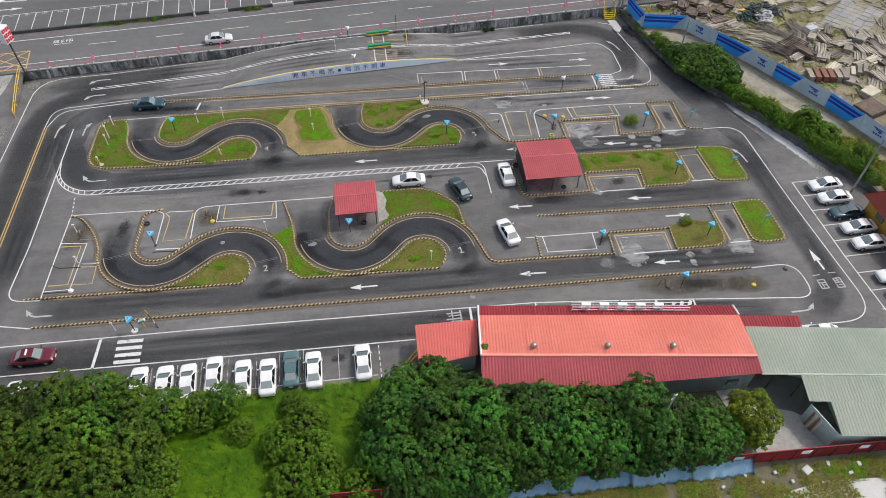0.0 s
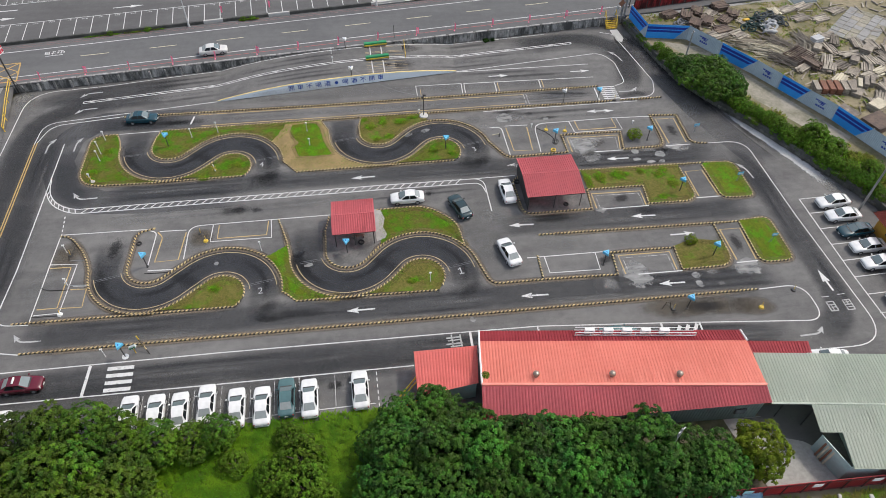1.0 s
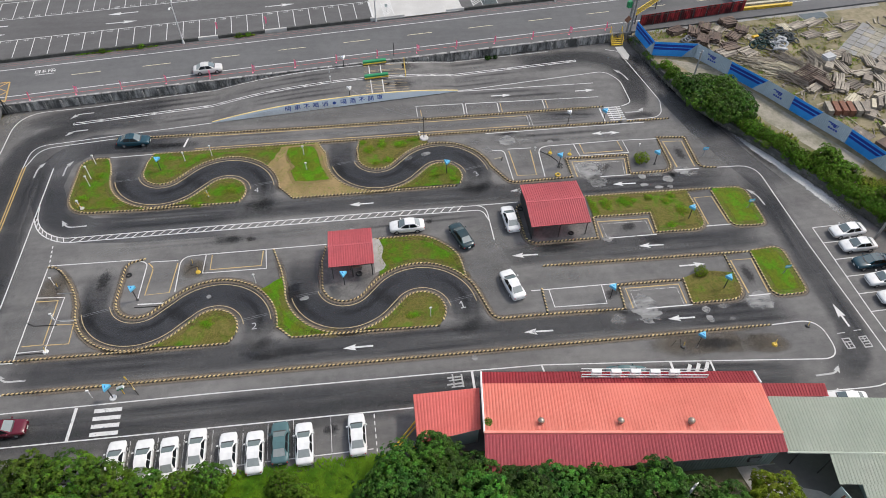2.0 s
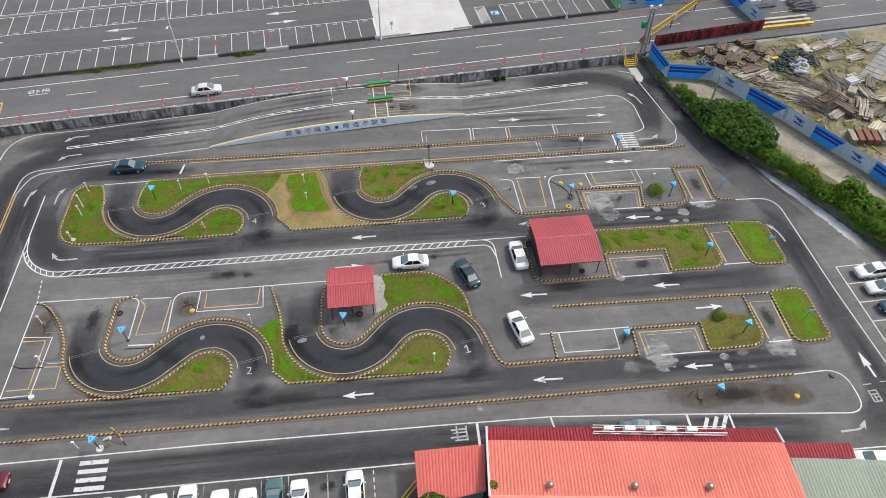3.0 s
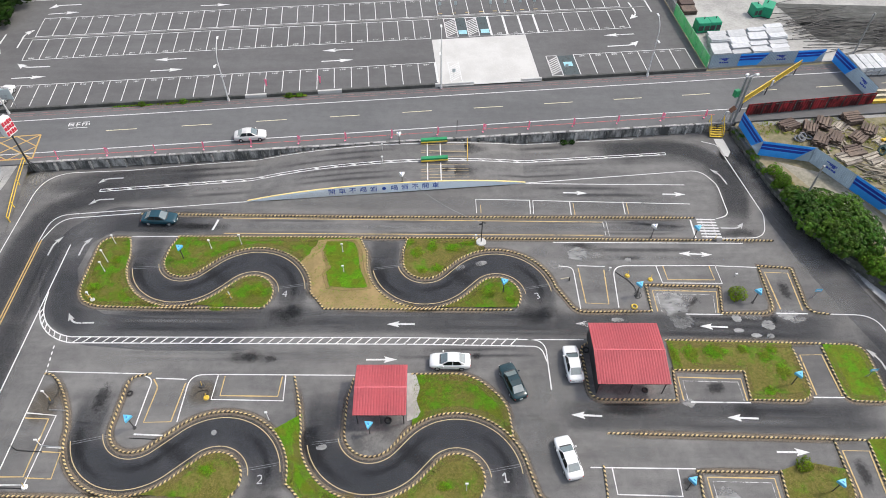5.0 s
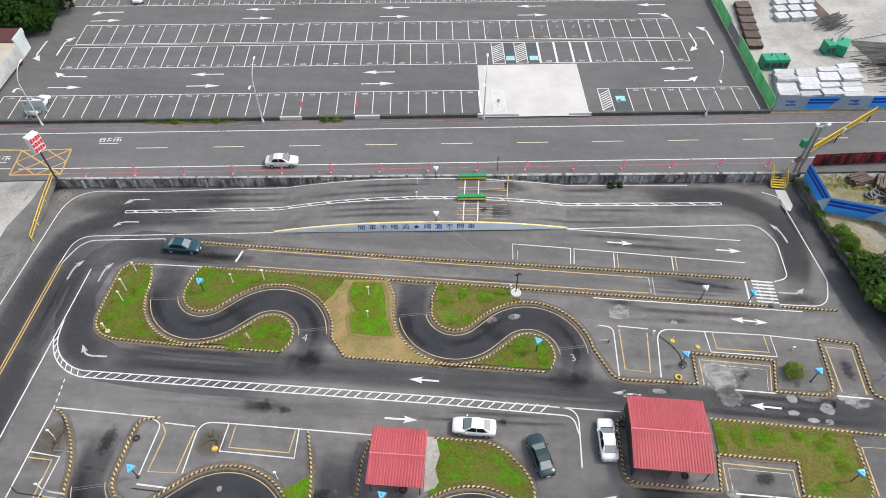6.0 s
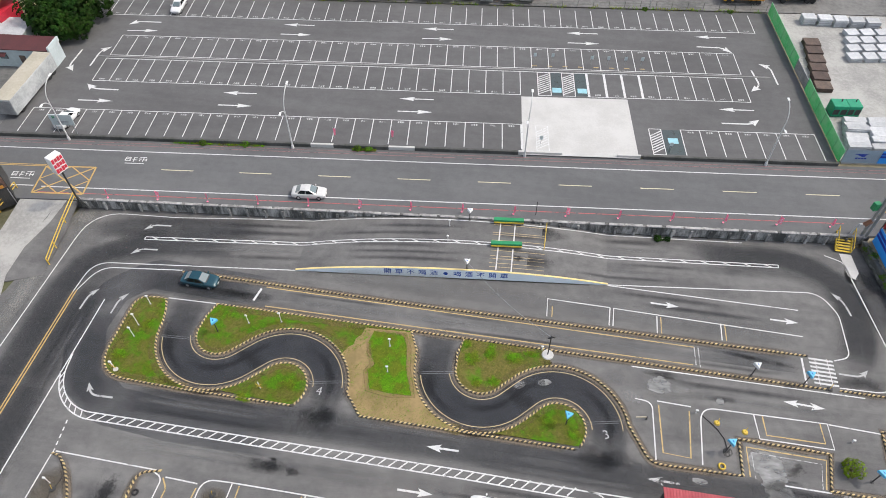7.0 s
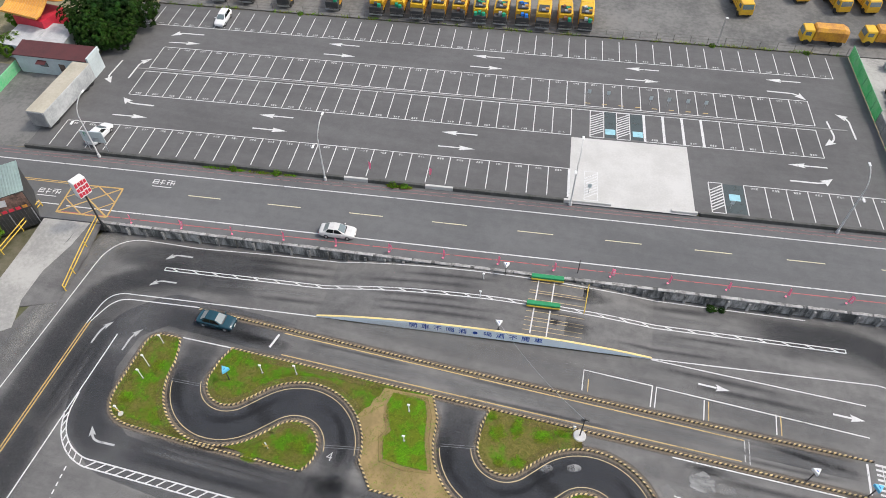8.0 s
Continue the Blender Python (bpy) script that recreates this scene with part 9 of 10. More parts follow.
for x, y, s in ((-69.3, 123.6, 1.35), (-66.2, 125.2, 1.35), (-67.2, 121.0, 1.05), (-64.6, 128.8, 1.2), (-69.0, 128.6, 1.35), (-64.4, 122.8, 0.95)):
    grow("deep" if s > 1.3 else "deep_wide", DEEP["deep" if s > 1.3 else "deep_wide"], x, y, s, "large dark tree beside the lot", ROAD_Z - 0.1)
for x, y, s in ((-60.5, 84.0, 1.2), (-62.5, 81.0, 1.3), (-60.0, 79.0, 1.0), (-79.5, 117.5, 1.2), (-82, 125, 1.4)):
    grow("wild", WILD, x, y, s, "green shrub beside the drive", 0.0 if y < 100 else ROAD_Z, "shrub")
for u in (-38, -36.2, -30.5, -15.8, -14.4, 26, 39.6):
    grow("hedge", HEDGE, *lot(u, 44.9 if u > 20 or u < -37 else 8.9), 0.35, "low weeds at the foot of the wall", ROAD_Z, "shrub")
for x, y, s in ((21.5, 93.6, 0.4), (22.6, 93.7, 0.3)):
    grow("dark_weed", (0.3, (1.2, 0.6, 0.6, 200), 0.22, LEAF_DEEP, 31), x, y - 0.3, s, "small dark green weed at the wall foot", 0.0, "shrub")
grow("hedge", HEDGE, 9.2, 31.1, 0.28, "small weed growing on the roof edge", 4.05, "shrub")
# tall grass
FIELD = [(-60, 30.3), (-8, 30.9), (2.6, 30.8), (3.0, 20.2), (3, 16), (-60, 10)]
bm = bmesh.new()
bm.faces.new([bm.verts.new((x, y, -0.02)) for x, y in FIELD])
bmesh.ops.recalc_face_normals(bm, faces=bm.faces[:])
if bm.faces[:][0].normal.z < 0:
    bmesh.ops.reverse_faces(bm, faces=bm.faces[:])
setting("meadow", bm, MEADOW, "rough green meadow beside the course", "meadow")
tufts("tall_grass", [(-22, 30.0), (-8, 30.6), (2.0, 30.6), (2.0, 17), (-22, 15)], 13000, 0.36, BLADE_TALL, "tall bright green grass", -0.02, 41, blades=6)
tufts("tall_grass", [(-16, 31.6), (-4, 31.6), (1.5, 31.2), (1.5, 30), (-16, 30)], 900, 0.4, BLADE_TALL, "tall green grass at the pavement edge", -0.02, 42)
tufts("weeds", [(3, 18.9), (44, 17.0), (44, 13.5), (3, 14.5)], 12000, 0.2, BLADE_DRY, "dry weeds outside the hoarding", -0.08, 43, patchy=0.45)
tufts("weeds", [(46.6, 94.2), (47.2, 90.4), (53, 88.9), (59, 78.5), (66, 67), (80, 67), (80, 96), (64, 98), (48, 96.5)], 6500, 0.2, BLADE_DRY, "yellow-green weeds in the timber yard", YARD_Z, 44, patchy=0.42)
tufts("weeds", [(47.2, 88.0), (48.6, 79.5), (51.0, 74.5), (55.8, 66.0), (59.6, 58.0), (63.2, 50.6), (66, 52), (64.5, 60), (56, 72), (50, 84)], 2200, 0.35, BLADE, "green weeds along the wall", YARD_Z, 45, patchy=0.45)
tufts("weeds", [(63.4, 50.4), (64.4, 41), (68, 41), (66, 58), (62, 60)], 2600, 0.4, BLADE, "green weeds behind the wall", YARD_Z, 48, patchy=0.3)
tufts("weeds", [lot(-60, 44.7), lot(45, 44.7), lot(45, 45.4), lot(-60, 45.4)], 700, 0.25, BLADE, "green weeds along the mesh fence", LOT_Z - 0.05, 46, patchy=0.45)
for u0, u1 in ((-40, -28), (-16.5, -13.5)):
    tufts("weeds", [lot(u0, 8.75), lot(u1, 8.75), lot(u1, 9.02), lot(u0, 9.02)], 160, 0.2, BLADE, "green weeds along the lot wall", ROAD_Z, 47)


creepers, _ = even(WALL_FOOT[:-1], 1.4)
for i, (x, y, h) in enumerate(creepers):
    if i % 5 != 2:
        grow("hedge", HEDGE, x + rng.uniform(0.0, 0.3), y + rng.uniform(-0.2, 0.3), rng.uniform(0.3, 0.52), "creeping green shrub hanging over the rubble wall", 0.65, "shrub")

# ---- timber yard ----
def plank_pile(x, y, turn, n, size, material, label, z=YARD_Z, mess=5.0, name="plank_pile"):
    """A heap of single boards, roughly stacked."""
    root = thing(name, pose(x, y, z, 0, 0, turn), label, "pile")
    r = random.Random(int(x * 7 + y * 13))
    per = 5
    if material is WOOD_BROWN:
        n, mess = 2 * n, 1.5
    for i in range(n):
        row, col = divmod(i, per)
        bm = bmesh.new()
        box(bm, (r.uniform(-0.25, 0.25), (col - per / 2) * size[1] * 1.25 + r.uniform(-0.04, 0.04), size[2] * (row + 0.5)), (size[0] * r.uniform(0.8, 1.1), size[1], size[2]), r.uniform(-mess, mess))
        part("board", bm, material, root)
    return root


def pallet_stack(x, y, turn, n, size, material, label, z=YARD_Z, name="panel_stack"):
    root = thing(name, pose(x, y, z, 0, 0, turn), label, "stack")
    r = random.Random(int(x * 5 + y * 11))
    for i in range(n):
        bm = bmesh.new()
        box(bm, (r.uniform(-0.05, 0.05), r.uniform(-0.05, 0.05), size[2] * (i + 0.5)), (size[0], size[1], size[2] * 0.82), r.uniform(-2, 2), 0, 0.01)
        part("panel", bm, material, root)
    return root


def pole_heap(x, y, turn, n, length_m, material, label, spread=1.6, z=YARD_Z, r0=0.06):
    """Loose poles thrown on a heap, one mesh: too many to count."""
    r = random.Random(int(x * 3 + y * 17))
    bm = bmesh.new()
    for i in range(n):
        a = radians(turn + r.gauss(0, 9))
        cx, cy = r.gauss(0, spread * 0.5), r.gauss(0, spread * 0.5)
        zz = max(0.06, 0.75 * math.exp(-(cx * cx + cy * cy) / spread ** 2) * r.random() + 0.06)
        l = length_m * r.uniform(0.5, 1.0)
        d = Vector((math.cos(a) * l / 2, math.sin(a) * l / 2, r.uniform(-0.12, 0.12)))
        c = Vector((cx, cy, zz + abs(d.z)))
        rod(bm, c - d, c + d, r0 * r.uniform(0.7, 1.2), n=5)
    ob = part("pole_heap", bm, material, m=pose(x, y, z))
    return tagged(ob, label, "heap", "", "stuff")


plank_pile(52.3, 95.3, 20, 12, (2.6, 0.3, 0.14), WOOD_BROWN, "stack of dark brown boards in the yard")
plank_pile(54.8, 94.3, 65, 15, (2.4, 0.3, 0.14), WOOD_BROWN, "stack of dark brown boards in the yard")
plank_pile(57.0, 95.4, 60, 15, (2.2, 0.32, 0.14), WOOD_BROWN, "stack of brown boards in the yard")
plank_pile(59.3, 95.0, 40, 10, (2.0, 0.3, 0.14), WOOD_GREY, "stack of grey boards in the yard")
plank_pile(61.6, 96.4, 10, 15, (2.3, 0.35, 0.14), WOOD_BROWN, "stack of brown boards in the yard")
plank_pile(62.6, 93.8, 55, 15, (2.0, 0.32, 0.14), WOOD_BROWN, "stack of brown boards in the yard")
plank_pile(55.4, 92.0, 55, 15, (2.6, 0.32, 0.14), WOOD_BROWN, "stack of dark brown boards in the yard")
plank_pile(57.4, 92.3, 55, 15, (2.4, 0.32, 0.14), WOOD_BROWN, "stack of dark brown boards in the yard")
plank_pile(60.7, 92.5, 40, 10, (2.0, 0.32, 0.14), WOOD_BROWN, "stack of brown boards in the yard")
plank_pile(63.4, 92.0, 30, 8, (1.8, 0.3, 0.14), WOOD_GREY, "stack of grey boards in the yard")
plank_pile(57.8, 88.6, 20, 12, (2.6, 0.4, 0.14), WOOD_GREY, "loose stack of weathered boards")
plank_pile(61.2, 88.2, 25, 12, (2.4, 0.4, 0.14), WOOD_GREY, "loose stack of weathered boards")
plank_pile(59.2, 90.0, 15, 8, (2.6, 0.35, 0.12), WOOD_BROWN, "loose stack of brown boards")
plank_pile(67.0, 78.0, 25, 15, (3.2, 0.22, 0.16), WOOD_GREY, "crossed stack of grey timber")
plank_pile(68.2, 78.4, 115, 15, (3.0, 0.22, 0.16), WOOD_BROWN, "crossed stack of dark timber")
plank_pile(71.4, 79.5, 60, 15, (2.6, 0.25, 0.16), WOOD_GREY, "stack of grey timber in the yard")
plank_pile(73.4, 82.2, 95, 15, (3.2, 0.25, 0.14), WOOD_GREY, "stack of grey timber in the yard")
plank_pile(76.0, 80.5, 5, 12, (3.4, 0.25, 0.14), WOOD_GREY, "stack of grey timber in the yard")
plank_pile(76.4, 76.8, 60, 12, (2.6, 0.25, 0.14), WOOD_GREY, "stack of grey timber in the yard")
plank_pile(78.4, 83.0, 80, 15, (3.0, 0.25, 0.14), WOOD_GREY, "stack of grey timber in the yard")
plank_pile(74.6, 69.8, 55, 12, (2.6, 0.3, 0.14), WOOD_GREY, "stack of grey timber in the yard")
plank_pile(77.5, 72.5, 60, 12, (2.6, 0.3, 0.14), WOOD_GREY, "stack of grey timber in the yard")
plank_pile(79.5, 77.5, 100, 12, (3.0, 0.3, 0.14), WOOD_GREY, "stack of grey timber in the yard")
plank_pile(71.0, 74.8, 40, 12, (2.4, 0.28, 0.14), WOOD_PALE, "stack of pale timber in the yard")
plank_pile(73.6, 76.0, 40, 12, (2.2, 0.28, 0.14), WOOD_GREY, "stack of grey timber in the yard")
plank_pile(72.6, 94.4, 20, 12, (3.2, 0.3, 0.14), WOOD_GREY, "stack of grey boards beside the wall")
plank_pile(75.5, 95.0, 20, 12, (3.2, 0.3, 0.14), WOOD_GREY, "stack of grey boards beside the wall")
plank_pile(70.2, 94.0, 100, 10, (2.2, 0.3, 0.14), WOOD_PALE, "stack of pale boards in the yard")
plank_pile(73.5, 91.6, 15, 12, (3.0, 0.3, 0.12), WOOD_GREY, "stack of scaffold boards in the yard")
plank_pile(76.8, 91.0, 15, 12, (3.0, 0.3, 0.12), WOOD_GREY, "stack of scaffold boards in the yard")
plank_pile(80.5, 93.0, 20, 12, (3.0, 0.3, 0.12), WOOD_GREY, "stack of scaffold boards in the yard")
plank_pile(82.5, 80.5, 70, 15, (3.0, 0.3, 0.14), WOOD_GREY, "stack of grey timber in the yard")
plank_pile(74.8, 85.6, 10, 15, (3.0, 0.3, 0.14), WOOD_GREY, "stack of grey timber in the yard")
plank_pile(80.0, 70.0, 20, 15, (3.0, 0.3, 0.14), WOOD_GREY, "stack of grey timber in the yard")
plank_pile(84.5, 75.0, 40, 15, (3.0, 0.3, 0.14), WOOD_GREY, "stack of grey timber in the yard")
TIMBER_FIELD = [(67.5, 80.5), (72.0, 68.5), (90, 66.0), (92, 80), (84.5, 81.5), (78.6, 84.6), (73.5, 86.0)]
TAKEN = [(67.6, 78.2), (71.4, 79.5), (73.4, 82.2), (76.0, 80.5), (76.4, 76.8), (78.4, 83.0), (74.6, 69.8), (77.5, 72.5), (79.5, 77.5), (71.0, 74.8), (73.6, 76.0), (82.5, 80.5), (82.0, 86.0), (80.0, 70.0), (84.5, 75.0), (70.5, 84.8), (68.5, 72.6), (73, 72.8)]
ry = random.Random(31)
for _ in range(2600):
    x, y = ry.uniform(67, 92), ry.uniform(66, 92)
    if len(TAKEN) < 105 and inside(TIMBER_FIELD, x, y) and all(math.dist((x, y), q) > 1.9 for q in TAKEN):
        TAKEN.append((x, y))
        k = len(TAKEN) % 6
        if k < 4:
            plank_pile(x, y, ry.choice((20, 60, 95, 110)) + ry.uniform(-8, 8), ry.choice((10, 15, 20)), (ry.uniform(2.0, 3.2), ry.uniform(0.2, 0.34), 0.15), (WOOD_GREY, WOOD_DARK, WOOD_PALE, WOOD_GREY)[k], "stack of weathered timber in the yard")
        else:
            pallet_stack(x, y, ry.uniform(0, 90), ry.randint(4, 8), (ry.uniform(1.6, 2.4), ry.uniform(1.0, 1.6), 0.14), (WOOD_GREY, BOARD_WHITE)[k == 5 and len(TAKEN) % 4 == 1], "stack of weathered panels in the yard")
for k in range(6):
    pallet_stack(66.0 + 1.0 * k, 72.6 - 0.15 * k, 78, 7, (2.3, 0.75, 0.14), RUST if k in (1, 2, 3) else WOOD_GREY, "narrow stack of steel forms in the yard")
for k in range(5):
    pallet_stack(70.6 + 1.1 * k, 72.2 + 0.2 * k, 60, 6, (2.2, 0.6, 0.14), WOOD_PALE if k == 2 else WOOD_GREY, "narrow stack of pale forms in the yard")
pallet_stack(70.2, 63.8, 20, 8, (3.6, 3.0, 0.13), WOOD_BROWN, "tall stack of brown panels beside the fence")
pallet_stack(67.5, 67.0, 25, 2, (3.4, 2.8, 0.1), WOOD_GREY, "flat stack of grey panels beside the fence")
pallet_stack(72.5, 67.5, 25, 6, (2.4, 1.8, 0.14), WOOD_PALE, "stack of pale panels in the yard")
for x, y, t, n in ((63.0, 83.4, 150, 90), (65.2, 82.2, 140, 70), (61.6, 85.2, 160, 60), (66.2, 84.8, 120, 50), (70.5, 84.8, 100, 50), (69.6, 82.0, 60, 50), (64.4, 80.2, 130, 40)):
    pole_heap(x, y, t, n, 4.6, WOOD_PALE if n > 55 else WOOD_GREY, "heap of loose bamboo and timber poles")


rk = random.Random(72)
scrap = bmesh.new()
n_scrap = 0
while n_scrap < 420:
    x, y = rk.uniform(52, 92), rk.uniform(66, 96)
    on_soil = inside([(53, 94.5), (53.5, 89.5), (59.6, 78.8), (66.2, 66.4), (92, 66), (92, 95)], x, y)
    if on_soil and not inside([(66, 86), (80, 84), (88, 90), (80, 94), (68, 90)], x, y):
        box(scrap, (x, y, YARD_Z + 0.05 + rk.uniform(0, 0.1)), (rk.uniform(0.5, 2.6), rk.uniform(0.08, 0.3), rk.uniform(0.05, 0.14)), rk.gauss(40, 60), rk.uniform(-5, 5))
        n_scrap += 1
tagged(part("timber_scrap", scrap, WOOD_GREY), "loose weathered boards strewn over the yard", "scrap", "", "stuff")
# a stack of lattice frames
lattice = thing("frame_stack", pose(67.4, 80.6, YARD_Z, 0, 0, 24), "stack of rusty brown lattice frames in the yard", "stack")
for k in range(4):
    frame_b = bmesh.new()
    for q in range(9):
        box(frame_b, (-1.8 + 0.45 * q, 0, 0.12 + 0.24 * k), (0.1, 3.0, 0.1), 1.5 * k)
    for q in (-1.4, 0.0, 1.4):
        box(frame_b, (0, q, 0.2 + 0.24 * k), (3.9, 0.1, 0.1), 1.5 * k)
    part("lattice_frame", frame_b, WOOD_BROWN, lattice)


def coil_heap(x, y, n, spread, size, material, label, z=YARD_Z, tube=0.13):
    """Coils of hose or net thrown on a heap."""
    r = random.Random(int(x * 3 + y * 23))
    root = thing("coil_heap", pose(x, y, z), label, "heap")
    for i in range(n):
        s = size * r.uniform(0.6, 1.2)
        m = pose(r.gauss(0, spread), r.gauss(0, spread * 0.6), s * tube * 1.6 + r.uniform(0, 0.35), r.uniform(-35, 35), r.uniform(-35, 35), r.uniform(0, 180))
        bm = bmesh.new()
        grid = [[bm.verts.new(m @ Vector(((s * (1 - 0.25 * math.sin(a * 0.8976)) + s * tube * 2 * math.cos(b * 1.0472)) * math.cos(a * 0.4488), (s * 0.85 + s * tube * 2 * math.cos(b * 1.0472)) * math.sin(a * 0.4488), s * tube * 1.5 * math.sin(b * 1.0472)))) for b in range(6)] for a in range(14)]
        for a in range(14):
            for b in range(6):
                bm.faces.new((grid[a][b], grid[(a + 1) % 14][b], grid[(a + 1) % 14][(b + 1) % 6], grid[a][(b + 1) % 6]))
        part("coil", bm, material, root, smooth=True)
    return root


NET_GREEN = mat("dark_net", (0.015, 0.05, 0.045), (0.04, 0.06, 0.055), big=1.0, small=6.0)
NET_SLATE = mat("slate_net", (0.035, 0.05, 0.055), (0.07, 0.075, 0.075), big=1.0, small=6.0)
for x, y in ((66.4, 89.6), (67.9, 90.2), (67.0, 88.3)):
    coil_heap(x, y, 4, 0.6, 0.75, BOARD_WHITE, "heap of white collapsed bulk bags")
coil_heap(64.6, 90.2, 14, 1.0, 0.55, NET_GREEN, "heap of dark green netting in the yard")
coil_heap(65.6, 92.2, 10, 0.9, 0.5, NET_GREEN, "heap of dark green netting in the yard")
coil_heap(68.0, 92.2, 18, 1.5, 0.6, NET_SLATE, "heap of slate grey netting in the yard")
coil_heap(69.8, 90.6, 8, 0.9, 0.6, NET_SLATE, "heap of slate grey netting in the yard")
coil_heap(53.4, 92.4, 5, 0.5, 0.6, mat("grey_cover", (0.16, 0.17, 0.18), (0.1, 0.1, 0.11), big=1.0, small=6.0), "grey covered heap in the yard")
pallet_stack(64.2, 91.7, 10, 4, (1.0, 0.5, 0.14), TRUCK_YELLOW, "small orange stack of plastic forms")
slab_field = thing("yard_paving", pose(79.0, 82.9, YARD_Z, 0, 0, 40), "pale concrete slabs laid in the yard", "pavement", kind="structure")
rp = random.Random(4)
for i in range(8):
    for j in range(5):
        part("slab", box(bmesh.new(), (0.7 + 1.35 * i, -0.9 + 1.35 * j, 0.06 + rp.uniform(-0.02, 0.03)), (1.28, 1.28, 0.12), rp.uniform(-2, 2), 0, 0.015), CONCRETE if rp.random() < 0.6 else STRIP, slab_field)
sheet("hard_strip", [(47, 96.9), (66, 99.3), (90, 101.2), (90, 98.6), (66, 96.9), (49, 95.3)], YARD_Z + 0.015, CONCRETE, "pale concrete strip below the red hoarding", "pavement")
bm = bmesh.new()
box(bm, (77, 96.8, 0.7), (5.0, 2.2, 0.7), 4, 0, 0.04)
setting("pond_rim", bm, CONCRETE, "concrete rim of a small basin", "basin")
bm = bmesh.new()
box(bm, (77, 96.8, 1.07), (4.4, 1.7, 0.05), 4)
setting("pond_water", bm, WATER, "dark water in a concrete basin", "water")
for k in range(3):
    beam = thing("steel_beam", pose(70.3, 100.0 + 1.1 * k, ROAD_Z, 0, 0, 3), "long yellow steel beam on the road", "beam", "yellow beams")
    for z in (0.04, 0.42):
        part("flange", box(bmesh.new(), (0, 0, z), (9.0, 0.5, 0.06)), YELLOW_STEEL if k == 0 else WOOD_PALE, beam)
    part("web", box(bmesh.new(), (0, 0, 0.23), (9.0, 0.06, 0.36)), YELLOW_STEEL if k == 0 else WOOD_PALE, beam)
# storage yard behind the road
r9 = random.Random(9)
for i in range(4):
    for j in range(6 if i < 3 else 7):
        pallet_stack(47.4 + 3.1 * i + 0.2 * j, 110.8 + 1.12 * j + 0.25 * i, 6 + r9.uniform(-2, 2), r9.randint(6, 9) - (i == 2), (2.85, 1.05, 0.15), BOARD_WHITE, "stack of white wall panels in the storage yard", LOT_Z - 0.05)
for i in range(5):
    pallet_stack(66.6 + 1.1 * i, 107.6 + 0.1 * i, -84, 9, (3.6, 1.0, 0.15), BOARD_WHITE, "narrow stack of white panels in the storage yard", LOT_Z - 0.05)
for k in range(6):
    pallet_stack(46.0 + 0.15 * k, 124.0 + 2.2 * k, 4, 6, (2.3, 1.9, 0.12), WOOD_BROWN, "stack of brown panels along the green fence", LOT_Z - 0.05)
for i in range(3):
    for j in range(4):
        pallet_stack(52.2 + 2.3 * i + 0.4 * j, 132.0 + 2.2 * j + 0.3 * i, 12, 3, (1.9, 1.7, 0.25), BOARD_WHITE, "stack of pale concrete blocks in the storage yard", LOT_Z - 0.05)
for k in range(5):
    pallet_stack(47.5 + 2.4 * k, 141.5, 5, 8, (2.0, 1.6, 0.15), BOARD_WHITE, "stack of white panels at the yard end", LOT_Z - 0.05)


def machine(x, y, turn, sx, label):
    root = thing("generator", pose(x, y, LOT_Z - 0.05, 0, 0, turn), label, "machine")
    part("housing", box(bmesh.new(), (0, 0, 0.9), (sx, 1.8, 1.7), 0, 0, 0.06), PLASTIC_GREEN, root)
    part("skid", box(bmesh.new(), (0, 0, 0.06), (sx + 0.1, 1.7, 0.12)), DARK_STEEL, root)
    for s in (-0.25, 0.25):
        part("grille", box(bmesh.new(), (s * sx, -0.91, 0.85), (sx * 0.38, 0.04, 0.8)), DARK_STEEL, root, "dark louvre")
    part("exhaust", rod(bmesh.new(), (0.3, 0.3, 1.7), (0.3, 0.3, 2.1), 0.08), DARK_STEEL, root)


machine(46.6, 118.6, 6, 2.0, "green generator set in the storage yard")
machine(48.5, 118.8, 6, 1.8, "green generator set in the storage yard")
machine(58.6, 123.2, 60, 2.6, "large green generator in the storage yard")
machine(56.6, 123.0, 10, 1.3, "small green tank in the storage yard")
pole_heap(66, 119, 6, 90, 9.0, DARK_STEEL, "wide spread of dark steel bars", 6.0, LOT_Z - 0.05, 0.05)
pole_heap(76, 116, 4, 90, 9.0, DARK_STEEL, "wide spread of dark steel bars", 6.0, LOT_Z - 0.05, 0.05)
pole_heap(60, 131, 35, 60, 5.0, DARK_STEEL, "heap of dark steel bars", 2.0, LOT_Z - 0.05, 0.05)
for k in range(3):
    pole_heap(75.5 + 0.2 * k, 104.6 + 1.4 * k, 5, 40, 4.5, TUBE_GREY, "bundle of grey steel tubes", 0.7, ROAD_Z, 0.07)
sheet("steel_mat", [(57.5, 133), (60.8, 132.4), (58.5, 143), (55.8, 143)], LOT_Z - 0.035, WOOD_BROWN, "flat brown boards on the yard", "boards")

sheet("steel_bed", [(61.0, 126.5), (64.4, 115.6), (80.4, 112.4), (96, 110.8), (100, 124)], LOT_Z - 0.04, DARK_WALL, "dark ground below steel bars", "ground")
# ---- west side: trailer, sheds, temple, shop ----
trailer = thing("box_trailer", pose(-64.6, 108.1, LOT_Z, 0, 0, 91), "long dirty white box trailer beside the lot", "trailer")
part("box_body", box(bmesh.new(), (0, 0, 1.75), (11.2, 2.6, 2.4), 0, 0, 0.05), mat("dirty_white", (0.48, 0.49, 0.485), (0.3, 0.31, 0.31), big=0.4, small=3.0), trailer)
